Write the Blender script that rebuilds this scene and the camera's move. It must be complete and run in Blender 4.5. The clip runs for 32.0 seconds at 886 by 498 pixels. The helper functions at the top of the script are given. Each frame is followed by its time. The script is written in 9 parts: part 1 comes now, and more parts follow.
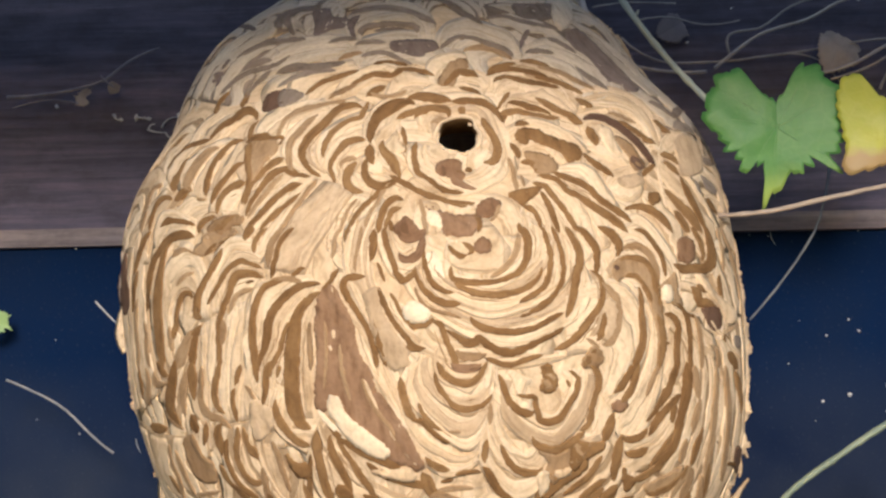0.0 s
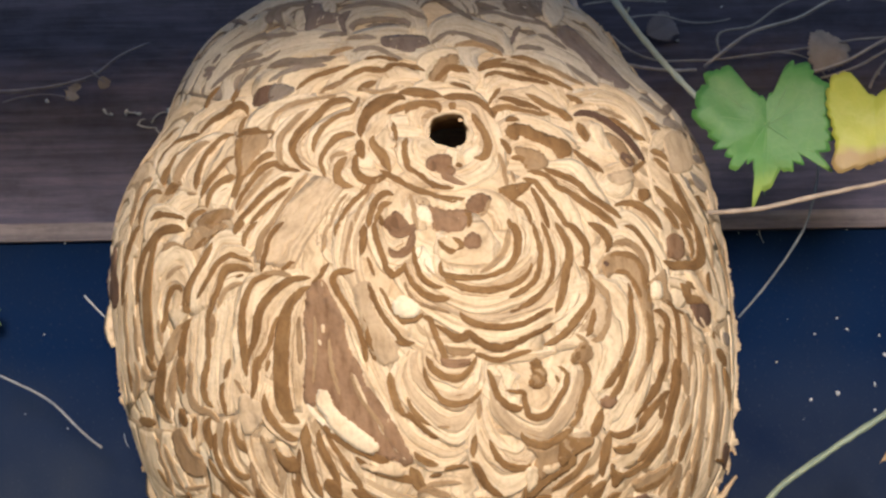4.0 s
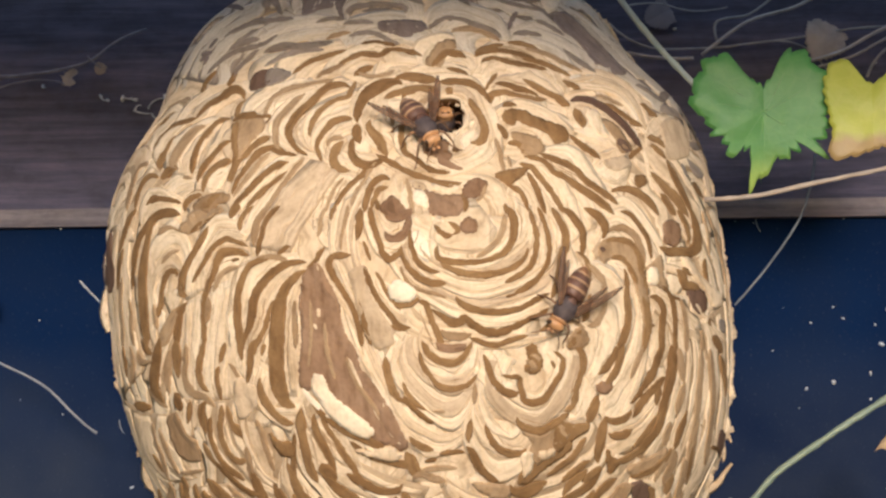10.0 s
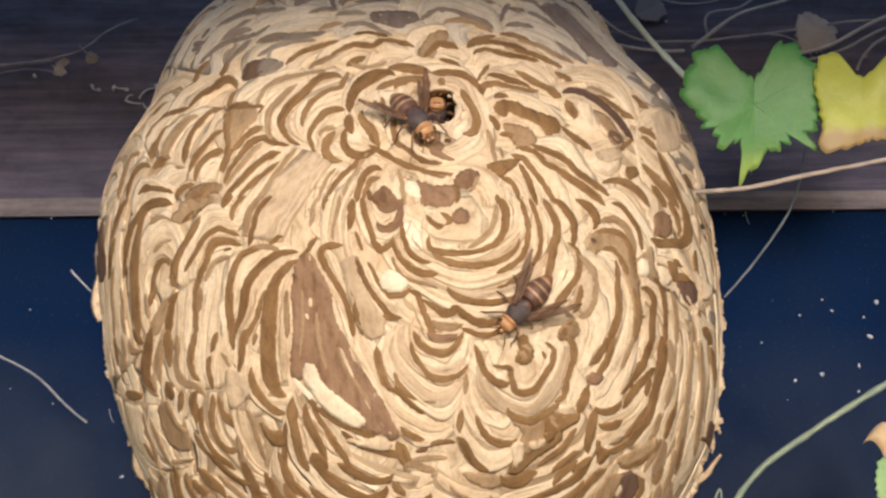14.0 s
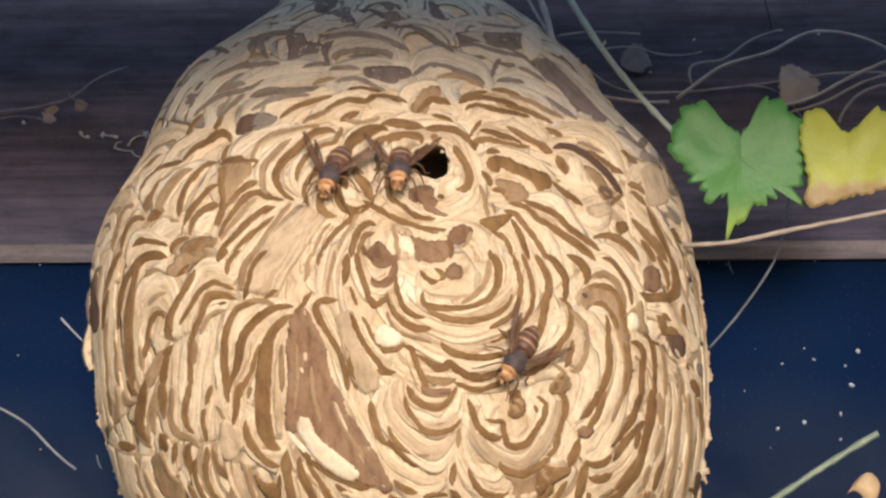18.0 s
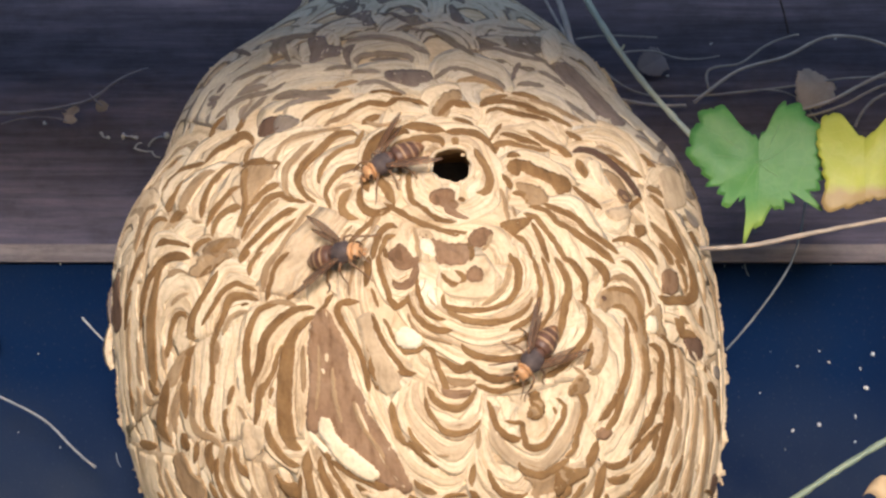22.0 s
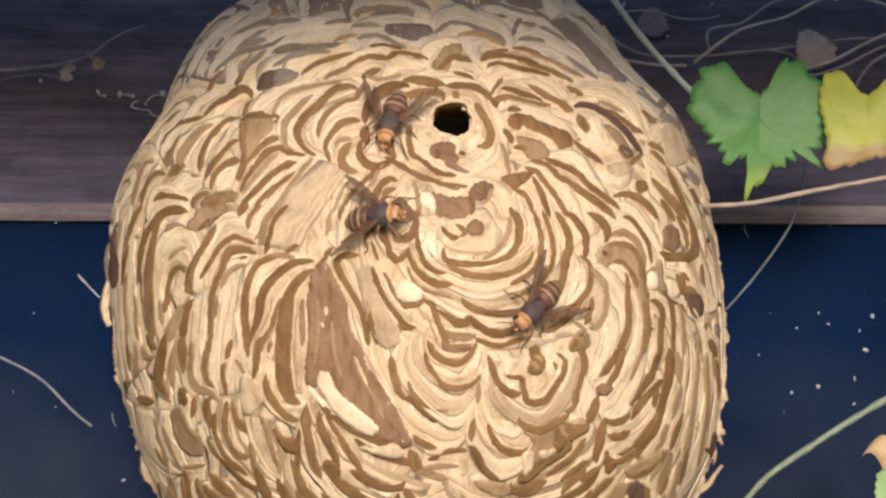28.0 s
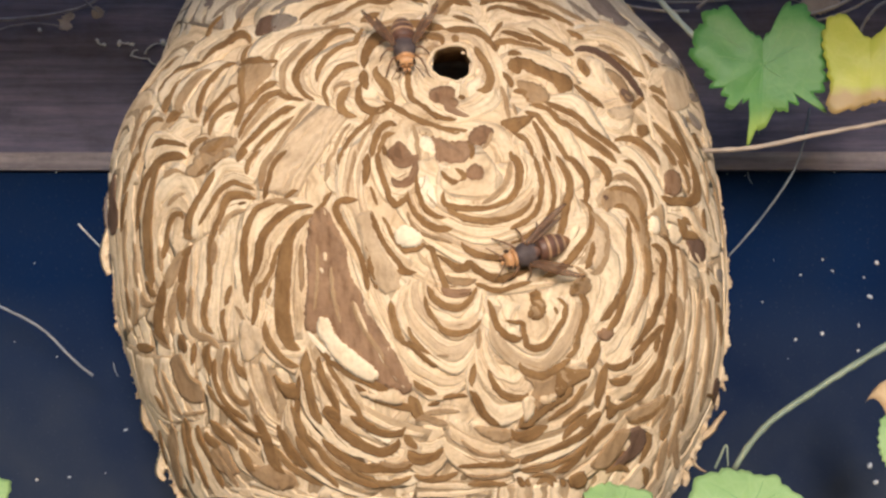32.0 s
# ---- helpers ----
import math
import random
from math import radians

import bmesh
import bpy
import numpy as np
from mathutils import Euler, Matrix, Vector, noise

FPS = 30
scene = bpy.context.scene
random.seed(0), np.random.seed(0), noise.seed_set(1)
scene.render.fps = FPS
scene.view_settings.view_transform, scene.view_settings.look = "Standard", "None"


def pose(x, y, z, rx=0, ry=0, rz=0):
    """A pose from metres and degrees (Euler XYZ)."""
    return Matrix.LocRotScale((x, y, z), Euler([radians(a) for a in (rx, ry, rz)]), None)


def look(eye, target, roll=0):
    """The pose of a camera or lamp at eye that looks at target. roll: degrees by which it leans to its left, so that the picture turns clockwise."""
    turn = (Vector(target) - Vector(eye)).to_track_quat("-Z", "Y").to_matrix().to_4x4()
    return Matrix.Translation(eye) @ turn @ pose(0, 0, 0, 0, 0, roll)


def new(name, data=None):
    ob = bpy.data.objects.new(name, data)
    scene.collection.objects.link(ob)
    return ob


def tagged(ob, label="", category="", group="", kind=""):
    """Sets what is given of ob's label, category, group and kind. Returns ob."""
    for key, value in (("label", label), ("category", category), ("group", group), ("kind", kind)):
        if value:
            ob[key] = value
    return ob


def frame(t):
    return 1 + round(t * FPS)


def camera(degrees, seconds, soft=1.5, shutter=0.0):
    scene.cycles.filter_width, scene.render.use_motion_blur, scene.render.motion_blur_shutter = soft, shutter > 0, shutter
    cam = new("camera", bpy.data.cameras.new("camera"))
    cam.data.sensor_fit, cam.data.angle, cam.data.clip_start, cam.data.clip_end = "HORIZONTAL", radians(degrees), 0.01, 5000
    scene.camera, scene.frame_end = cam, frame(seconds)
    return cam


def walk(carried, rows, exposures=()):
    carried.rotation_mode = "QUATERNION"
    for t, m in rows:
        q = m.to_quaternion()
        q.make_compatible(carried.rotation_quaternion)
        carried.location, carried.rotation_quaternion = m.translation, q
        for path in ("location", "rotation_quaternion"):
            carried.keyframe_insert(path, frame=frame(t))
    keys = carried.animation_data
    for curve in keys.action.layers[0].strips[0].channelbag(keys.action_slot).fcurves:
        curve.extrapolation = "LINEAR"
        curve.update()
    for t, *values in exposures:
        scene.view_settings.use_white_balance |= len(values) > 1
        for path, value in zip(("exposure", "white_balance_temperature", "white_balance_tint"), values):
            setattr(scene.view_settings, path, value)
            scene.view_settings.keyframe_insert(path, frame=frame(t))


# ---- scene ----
import collections

from mathutils import bvhtree, geometry

SUN_EL, SUN_AZ, SUN_ANGLE, SUN_ENERGY, SUN_COLOR = 9.0, 174.0, 12.0, 1.72, (1.0, 0.89, 0.81)
SKY_STRENGTH = 0.122
SHADE_BEAM_Y, SHADE_BEAM_Z = -0.30, 0.1215
# ---- camera and its way ----
cam = camera(24, 32.0, soft=2.5, shutter=0.5)
PATH = [
    (0.0, look((0.06915, -0.81127, -0.10559), (0.00926, -0.12197, 0.00064), -0.535)),
    (0.5, look((0.06887, -0.81176, -0.10607), (0.00913, -0.12240, -0.00015), -0.531)),
    (1.0, look((0.06858, -0.81092, -0.10677), (0.00917, -0.12149, -0.00115), -0.523)),
    (1.5, look((0.06791, -0.81282, -0.10350), (0.00910, -0.12416, 0.00739), -0.519)),
    (2.0, look((0.06878, -0.81074, -0.10532), (0.00934, -0.12226, 0.00631), -0.468)),
    (2.5, look((0.06894, -0.81077, -0.10673), (0.01050, -0.12169, 0.00163), -0.437)),
    (4.5, look((0.06797, -0.81169, -0.10794), (0.01237, -0.12204, -0.00168), -0.250)),
    (5.0, look((0.06756, -0.81137, -0.10862), (0.01085, -0.12163, -0.00355), -0.219)),
    (5.5, look((0.06883, -0.80992, -0.11091), (0.01075, -0.12015, -0.00682), -0.226)),
    (6.0, look((0.07117, -0.81018, -0.11074), (0.01153, -0.12093, -0.00413), -0.235)),
    (6.5, look((0.07104, -0.81012, -0.11189), (0.01264, -0.12096, -0.00393), -0.313)),
    (7.0, look((0.06929, -0.80691, -0.11440), (0.01158, -0.11742, -0.00822), -0.332)),
    (7.5, look((0.06756, -0.80444, -0.11701), (0.01062, -0.11447, -0.01361), -0.414)),
    (8.0, look((0.06747, -0.80323, -0.11700), (0.00994, -0.11350, -0.01235), -0.492)),
    (8.5, look((0.06954, -0.80457, -0.11625), (0.01093, -0.11485, -0.01210), -0.567)),
    (9.0, look((0.06897, -0.80779, -0.11397), (0.01151, -0.11813, -0.00878), -0.601)),
    (9.5, look((0.06790, -0.80920, -0.11159), (0.01251, -0.11937, -0.00635), -0.253)),
    (10.0, look((0.06832, -0.80998, -0.11164), (0.01378, -0.12013, -0.00613), -0.023)),
    (10.5, look((0.06753, -0.80940, -0.11329), (0.01454, -0.11922, -0.00920), -0.052)),
    (11.0, look((0.06566, -0.81019, -0.11341), (0.01557, -0.11972, -0.00978), 0.153)),
    (11.5, look((0.06574, -0.81137, -0.11334), (0.01665, -0.12066, -0.01085), 0.236)),
    (12.0, look((0.06580, -0.81259, -0.11174), (0.01697, -0.12175, -0.01000), 0.152)),
    (12.5, look((0.06386, -0.81368, -0.11069), (0.01677, -0.12280, -0.00838), 0.109)),
    (13.0, look((0.06439, -0.81337, -0.11044), (0.01550, -0.12252, -0.00875), 0.203)),
    (13.5, look((0.06548, -0.81329, -0.11242), (0.01559, -0.12285, -0.00842), 0.202)),
    (14.0, look((0.06660, -0.81208, -0.11261), (0.01667, -0.12151, -0.00959), 0.173)),
    (14.5, look((0.06721, -0.81584, -0.10914), (0.01934, -0.12547, -0.00376), 0.134)),
    (16.5, look((0.05938, -0.81638, -0.10738), (0.02154, -0.12543, -0.00175), 0.137)),
    (17.0, look((0.05881, -0.82086, -0.10431), (0.02219, -0.13167, 0.01268), 0.124)),
    (17.5, look((0.05648, -0.81936, -0.10633), (0.02057, -0.12981, 0.00872), 0.136)),
    (18.0, look((0.05685, -0.82253, -0.10323), (0.01927, -0.13240, 0.00770), 0.219)),
    (18.5, look((0.05742, -0.82257, -0.10417), (0.01773, -0.13237, 0.00559), 0.233)),
    (19.0, look((0.05639, -0.82237, -0.10424), (0.01631, -0.13195, 0.00401), 0.248)),
    (19.5, look((0.05577, -0.82578, -0.10250), (0.01567, -0.13569, 0.00779), 0.301)),
    (20.0, look((0.05572, -0.83005, -0.09975), (0.01555, -0.14027, 0.01245), 0.344)),
    (20.5, look((0.05588, -0.82987, -0.10026), (0.01529, -0.14074, 0.01576), 0.371)),
    (21.0, look((0.05463, -0.83034, -0.10085), (0.01359, -0.14090, 0.01312), 0.436)),
    (21.5, look((0.05303, -0.82914, -0.10219), (0.01275, -0.13938, 0.01007), 0.457)),
    (22.0, look((0.05264, -0.82916, -0.10272), (0.01251, -0.13907, 0.00756), 0.534)),
    (22.5, look((0.05101, -0.82832, -0.10452), (0.01110, -0.13857, 0.00796), 0.507)),
    (23.0, look((0.05024, -0.82834, -0.10495), (0.00876, -0.13867, 0.00743), 0.625)),
    (23.5, look((0.05275, -0.82503, -0.10789), (0.00931, -0.13498, 0.00136), 0.978)),
    (24.0, look((0.05532, -0.82215, -0.10909), (0.01373, -0.13166, -0.00191), 0.971)),
    (24.5, look((0.05287, -0.82300, -0.10853), (0.01492, -0.13219, -0.00204), 0.810)),
    (26.5, look((0.05217, -0.82129, -0.11044), (0.01744, -0.13060, -0.00212), 0.695)),
    (27.0, look((0.05160, -0.82444, -0.10897), (0.01493, -0.13367, -0.00174), 0.720)),
    (27.5, look((0.04872, -0.82434, -0.10836), (0.01225, -0.13331, -0.00279), 0.710)),
    (28.0, look((0.04903, -0.82308, -0.11171), (0.01207, -0.13188, -0.00737), 0.741)),
    (28.5, look((0.05048, -0.82168, -0.11333), (0.01191, -0.12970, -0.01499), 0.720)),
    (29.0, look((0.05058, -0.82191, -0.11368), (0.01069, -0.12954, -0.01861), 0.789)),
    (29.5, look((0.05103, -0.82232, -0.11285), (0.00893, -0.13004, -0.01807), 0.861)),
    (30.0, look((0.05052, -0.82107, -0.11395), (0.00849, -0.12850, -0.02130), 0.812)),
    (30.5, look((0.05100, -0.81796, -0.11647), (0.00902, -0.12533, -0.02427), 0.752)),
    (31.0, look((0.05244, -0.81668, -0.11641), (0.01114, -0.12408, -0.02367), 0.675)),
    (31.5, look((0.05336, -0.81614, -0.11744), (0.01221, -0.12357, -0.02443), 0.622)),
    (32.0, look((0.05218, -0.81801, -0.11610), (0.01207, -0.12509, -0.02526), 0.553)),
]
walk(cam, PATH, exposures=[(0.0, 0.98, 5900, 9), (20.0, 0.99, 5880, 9), (20.9, 1.18, 5740, 9), (23.1, 1.2, 5740, 9), (24.0, 1.0, 5880, 9), (25.0, 0.98, 5900, 9), (32.0, 0.98, 5900, 9)])

# ---- light ----
world = bpy.data.worlds.new("world")
scene.world = world
world.use_nodes = True
wn, wl = world.node_tree.nodes, world.node_tree.links
sky = wn.new("ShaderNodeTexSky")
sky.sky_type, sky.sun_disc = "NISHITA", False
sky.sun_elevation, sky.sun_rotation = radians(SUN_EL), radians(SUN_AZ)
sky.air_density, sky.dust_density, sky.ozone_density = 1.0, 0.9, 0.9
wl.new(sky.outputs["Color"], wn["Background"].inputs["Color"])
wn["Background"].inputs["Strength"].default_value = SKY_STRENGTH
sun_data = bpy.data.lights.new("sun", "SUN")
sun_data.energy, sun_data.angle, sun_data.color = SUN_ENERGY, radians(SUN_ANGLE), SUN_COLOR
sun = new("sun", sun_data)
az, el = radians(SUN_AZ), radians(SUN_EL)
sun_dir = Vector((math.sin(az) * math.cos(el), math.cos(az) * math.cos(el), math.sin(el)))
sun.matrix_world = look(sun_dir * 3, (0, 0, 0))

# ---- materials ----
def material(name, rough=0.8, metallic=0.0):
    m = bpy.data.materials.new(name)
    m.use_nodes = True
    n, l = m.node_tree.nodes, m.node_tree.links
    b = n["Principled BSDF"]
    b.inputs["Roughness"].default_value, b.inputs["Metallic"].default_value = rough, metallic
    return m, n, l, b


def link(l, a, b):
    l.new(a, b)


def noise_node(n, l, scale, detail=4.0, stretch=None, rough=0.55):
    co = n.new("ShaderNodeTexCoord")
    mp = n.new("ShaderNodeMapping")
    if stretch:
        mp.inputs["Scale"].default_value = stretch
    tx = n.new("ShaderNodeTexNoise")
    tx.inputs["Scale"].default_value, tx.inputs["Detail"].default_value, tx.inputs["Roughness"].default_value = scale, detail, rough
    link(l, co.outputs["Object"], mp.inputs["Vector"])
    link(l, mp.outputs["Vector"], tx.inputs["Vector"])
    return tx


def ramp(n, l, source, stops):
    r = n.new("ShaderNodeValToRGB")
    el = r.color_ramp.elements
    while len(el) < len(stops):
        el.new(0.5)
    for e, (at, c) in zip(el, stops):
        e.position, e.color = at, (*c, 1)
    link(l, source, r.inputs["Fac"])
    return r


def mix(n, l, fac, a, b, kind="MIX"):
    m = n.new("ShaderNodeMix")
    m.data_type, m.blend_type = "RGBA", kind
    for sock, v in ((m.inputs[0], fac), (m.inputs[6], a), (m.inputs[7], b)):
        if isinstance(v, (int, float)):
            sock.default_value = v
        elif isinstance(v, tuple):
            sock.default_value = (*v, 1)
        else:
            link(l, v, sock)
    return m.outputs[2]


def bump(n, l, b, source, strength, distance):
    k = n.new("ShaderNodeBump")
    k.inputs["Strength"].default_value, k.inputs["Distance"].default_value = strength, distance
    link(l, source, k.inputs["Height"])
    link(l, k.outputs["Normal"], b.inputs["Normal"])


def paper(name, low, mid, high, streak=0.5):
    """Chewed wood paper: fibres along the band (uv), blotches and a tone of its own for every sheet."""
    m, n, l, b = material(name, 0.92)
    uv = n.new("ShaderNodeUVMap")
    mp = n.new("ShaderNodeMapping")
    mp.inputs["Scale"].default_value = (2.2, 20.0, 1.0)
    link(l, uv.outputs["UV"], mp.inputs["Vector"])
    fib = n.new("ShaderNodeTexNoise")
    fib.inputs["Scale"].default_value, fib.inputs["Detail"].default_value = 1.0, 5.0
    link(l, mp.outputs["Vector"], fib.inputs["Vector"])
    blot = noise_node(n, l, 95.0, 5.0)
    fine = noise_node(n, l, 620.0, 3.0)
    geo = n.new("ShaderNodeNewGeometry")
    col = ramp(n, l, blot.outputs["Fac"], [(0.28, low), (0.48, mid), (0.72, high)]).outputs["Color"]
    info = n.new("ShaderNodeObjectInfo")
    both = n.new("ShaderNodeMath")
    link(l, geo.outputs["Random Per Island"], both.inputs[0])
    link(l, info.outputs["Random"], both.inputs[1])
    frac = n.new("ShaderNodeMath")
    frac.operation = "FRACT"
    link(l, both.outputs[0], frac.inputs[0])
    tone = ramp(n, l, frac.outputs[0], [(0.0, low), (0.3, mid), (1.0, high)]).outputs["Color"]
    col = mix(n, l, 0.5, col, tone)
    fibre = ramp(n, l, fib.outputs["Fac"], [(0.34, (0.45, 0.39, 0.32)), (0.46, (0.84, 0.81, 0.77)), (0.60, (1.0, 1.0, 1.0))]).outputs["Color"]
    col = mix(n, l, streak, col, fibre, "MULTIPLY")
    speck = ramp(n, l, fine.outputs["Fac"], [(0.3, (0.72, 0.7, 0.68)), (0.55, (1, 1, 1))]).outputs["Color"]
    col = mix(n, l, 0.45, col, speck, "MULTIPLY")
    link(l, col, b.inputs["Base Color"])
    add = n.new("ShaderNodeMath")
    link(l, fib.outputs["Fac"], add.inputs[0])
    link(l, fine.outputs["Fac"], add.inputs[1])
    bump(n, l, b, add.outputs[0], 0.5, 0.0006)
    b.inputs["Specular IOR Level"].default_value = 0.15
    return m


CREAM = paper("cream_paper", (0.46, 0.33, 0.20), (0.70, 0.545, 0.37), (0.80, 0.665, 0.48), 0.6)
BRIGHT = paper("pale_paper", (0.66, 0.52, 0.36), (0.80, 0.67, 0.49), (0.86, 0.75, 0.58), 0.3)
TAN = paper("tan_paper", (0.36, 0.26, 0.16), (0.52, 0.39, 0.26), (0.64, 0.50, 0.34), 0.5)
# cream paper dimmed and greyed, to carry the crown's shade in its colour
GREY = paper("shade_greyed_paper", (0.43, 0.365, 0.285), (0.58, 0.50, 0.395), (0.71, 0.62, 0.50), 0.5)
BROWN = paper("brown_paper", (0.15, 0.081, 0.033), (0.225, 0.126, 0.053), (0.29, 0.175, 0.081), 0.5)
RUSSET = paper("russet_paper", (0.17, 0.095, 0.053), (0.245, 0.145, 0.084), (0.325, 0.205, 0.128), 0.7)
DARK = paper("dark_paper", (0.07, 0.04, 0.025), (0.12, 0.068, 0.04), (0.17, 0.10, 0.06), 0.4)
MIDBROWN = paper("mid_brown_paper", (0.285, 0.195, 0.112), (0.375, 0.27, 0.165), (0.47, 0.35, 0.225), 0.5)
# browns greyed for the crown's shade, and for some dull edge strips
MAUVE = paper("grey_brown_paper", (0.15, 0.115, 0.10), (0.20, 0.155, 0.135), (0.26, 0.205, 0.18), 0.4)
GREYBROWN = paper("dull_tan_paper", (0.185, 0.145, 0.115), (0.25, 0.20, 0.16), (0.33, 0.27, 0.22), 0.5)
TONES = {"c": (CREAM, MIDBROWN), "b": (BRIGHT, BROWN), "t": (TAN, BROWN), "g": (GREY, GREYBROWN), "r": (CREAM, RUSSET), "d": (CREAM, DARK)}


def wood(name, low, mid, high):
    m, n, l, b = material(name, 0.75)
    grain = noise_node(n, l, 30.0, 8.0, (0.35, 1.0, 7.0), 0.65)
    blot = noise_node(n, l, 12.0, 5.0, (0.45, 1.0, 1.6))
    fine = noise_node(n, l, 260.0, 6.0, (0.2, 1.0, 1.3), 0.7)
    dirt = noise_node(n, l, 75.0, 7.0, (0.7, 1.0, 1.0), 0.7)
    col = ramp(n, l, grain.outputs["Fac"], [(0.3, low), (0.5, mid), (0.72, high)]).outputs["Color"]
    dim = ramp(n, l, blot.outputs["Fac"], [(0.36, (0.22, 0.26, 0.42)), (0.62, (1.05, 1, 1))]).outputs["Color"]
    col = mix(n, l, 0.7, col, dim, "MULTIPLY")
    line = ramp(n, l, fine.outputs["Fac"], [(0.35, (0.5, 0.5, 0.5)), (0.55, (1, 1, 1))]).outputs["Color"]
    spot = ramp(n, l, dirt.outputs["Fac"], [(0.36, (0.55, 0.56, 0.6)), (0.52, (1, 1, 1)), (0.7, (1.25, 1.22, 1.2))]).outputs["Color"]
    col = mix(n, l, 0.7, col, spot, "MULTIPLY")
    link(l, mix(n, l, 0.5, col, line, "MULTIPLY"), b.inputs["Base Color"])
    bump(n, l, b, grain.outputs["Fac"], 0.5, 0.002)
    return m


BEAM = wood("old_beam_wood", (0.031, 0.031, 0.060), (0.069, 0.064, 0.106), (0.130, 0.117, 0.172))
SPLINTER = wood("bare_edge_wood", (0.10, 0.085, 0.095), (0.19, 0.165, 0.17), (0.29, 0.25, 0.25))


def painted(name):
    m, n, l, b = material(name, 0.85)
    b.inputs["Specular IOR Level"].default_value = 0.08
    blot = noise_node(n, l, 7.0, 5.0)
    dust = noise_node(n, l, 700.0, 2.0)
    grey_patches = noise_node(n, l, 14.0, 6.0)
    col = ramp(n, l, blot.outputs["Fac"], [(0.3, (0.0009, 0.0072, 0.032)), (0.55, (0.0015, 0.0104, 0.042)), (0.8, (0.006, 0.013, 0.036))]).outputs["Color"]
    # a paler grey is mixed in, unevenly, towards the foot of the panel
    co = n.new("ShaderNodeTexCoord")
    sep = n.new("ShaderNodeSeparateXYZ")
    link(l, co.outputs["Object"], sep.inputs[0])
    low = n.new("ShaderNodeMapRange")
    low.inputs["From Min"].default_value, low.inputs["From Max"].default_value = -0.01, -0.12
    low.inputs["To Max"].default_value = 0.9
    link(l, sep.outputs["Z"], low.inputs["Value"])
    amount = mix(n, l, 1.0, low.outputs["Result"], ramp(n, l, grey_patches.outputs["Fac"], [(0.3, (0.25, 0.25, 0.25)), (0.65, (1, 1, 1))]).outputs["Color"], "MULTIPLY")
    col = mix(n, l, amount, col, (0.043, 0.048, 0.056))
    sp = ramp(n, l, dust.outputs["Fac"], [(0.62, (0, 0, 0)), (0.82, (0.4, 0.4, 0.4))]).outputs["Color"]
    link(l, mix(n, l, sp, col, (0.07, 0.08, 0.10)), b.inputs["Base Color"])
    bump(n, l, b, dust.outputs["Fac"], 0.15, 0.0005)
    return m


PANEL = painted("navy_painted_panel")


def plain(name, low, high, rough=0.6, scale=80.0, stretch=None):
    m, n, l, b = material(name, rough)
    tx = noise_node(n, l, scale, 4.0, stretch)
    link(l, ramp(n, l, tx.outputs["Fac"], [(0.3, low), (0.7, high)]).outputs["Color"], b.inputs["Base Color"])
    bump(n, l, b, tx.outputs["Fac"], 0.3, 0.0006)
    return m


# ---- mesh helpers ----
def mesh_object(name, verts, faces, mats, face_mats=None, uvs=None, smooth=True, parent=None):
    me = bpy.data.meshes.new(name)
    me.from_pydata([tuple(v) for v in verts], [], faces)
    for m in mats:
        me.materials.append(m)
    if face_mats is not None:
        me.polygons.foreach_set("material_index", face_mats)
    if uvs is not None:
        layer = me.uv_layers.new(name="UVMap")
        loops = np.empty(len(me.loops), dtype=np.int32)
        me.loops.foreach_get("vertex_index", loops)
        layer.data.foreach_set("uv", np.asarray(uvs, dtype=np.float32)[loops].ravel())
    if smooth:
        me.polygons.foreach_set("use_smooth", [True] * len(me.polygons))
    me.update()
    ob = new(name, me)
    if parent:
        ob.parent = parent
    return ob


def part(name, bm, mat, parent, label="", smooth=True):
    me = bpy.data.meshes.new(name)
    bmesh.ops.recalc_face_normals(bm, faces=bm.faces)
    bm.to_mesh(me)
    bm.free()
    me.materials.append(mat)
    if smooth:
        me.polygons.foreach_set("use_smooth", [True] * len(me.polygons))
    ob = new(name, me)
    if parent:
        ob.parent = parent
    if label:
        tagged(ob, label)
    return ob


def box_bm(x0, x1, y0, y1, z0, z1, bev=0.0, seg=2):
    bm = bmesh.new()
    bmesh.ops.create_cube(bm, size=1.0)
    bmesh.ops.scale(bm, vec=(x1 - x0, y1 - y0, z1 - z0), verts=bm.verts)
    bmesh.ops.translate(bm, vec=((x0 + x1) / 2, (y0 + y1) / 2, (z0 + z1) / 2), verts=bm.verts)
    if bev:
        bmesh.ops.bevel(bm, geom=bm.edges[:], offset=bev, segments=seg, affect="EDGES", profile=0.5)
    return bm


def spline(points, steps):
    """A smooth line through the points."""
    p = np.asarray(points, float)
    d = np.r_[0, np.cumsum(np.maximum(np.linalg.norm(np.diff(p, axis=0), axis=1), 1e-9))]
    d /= d[-1]
    s = np.linspace(0, 1, steps)
    if len(p) == 2:
        return p[0] + (p[1] - p[0]) * s[:, None]
    m = np.empty_like(p)
    m[1:-1] = ((p[1:-1] - p[:-2]) / (d[1:-1] - d[:-2])[:, None] * (d[2:] - d[1:-1])[:, None] + (p[2:] - p[1:-1]) / (d[2:] - d[1:-1])[:, None] * (d[1:-1] - d[:-2])[:, None]) / (d[2:] - d[:-2])[:, None]
    m[0] = 2 * (p[1] - p[0]) / (d[1] - d[0]) - m[1]
    m[-1] = 2 * (p[-1] - p[-2]) / (d[-1] - d[-2]) - m[-2]
    i = np.clip(np.searchsorted(d, s, side="right") - 1, 0, len(p) - 2)
    h = (d[i + 1] - d[i])[:, None]
    q = ((s - d[i]) / (d[i + 1] - d[i]))[:, None]
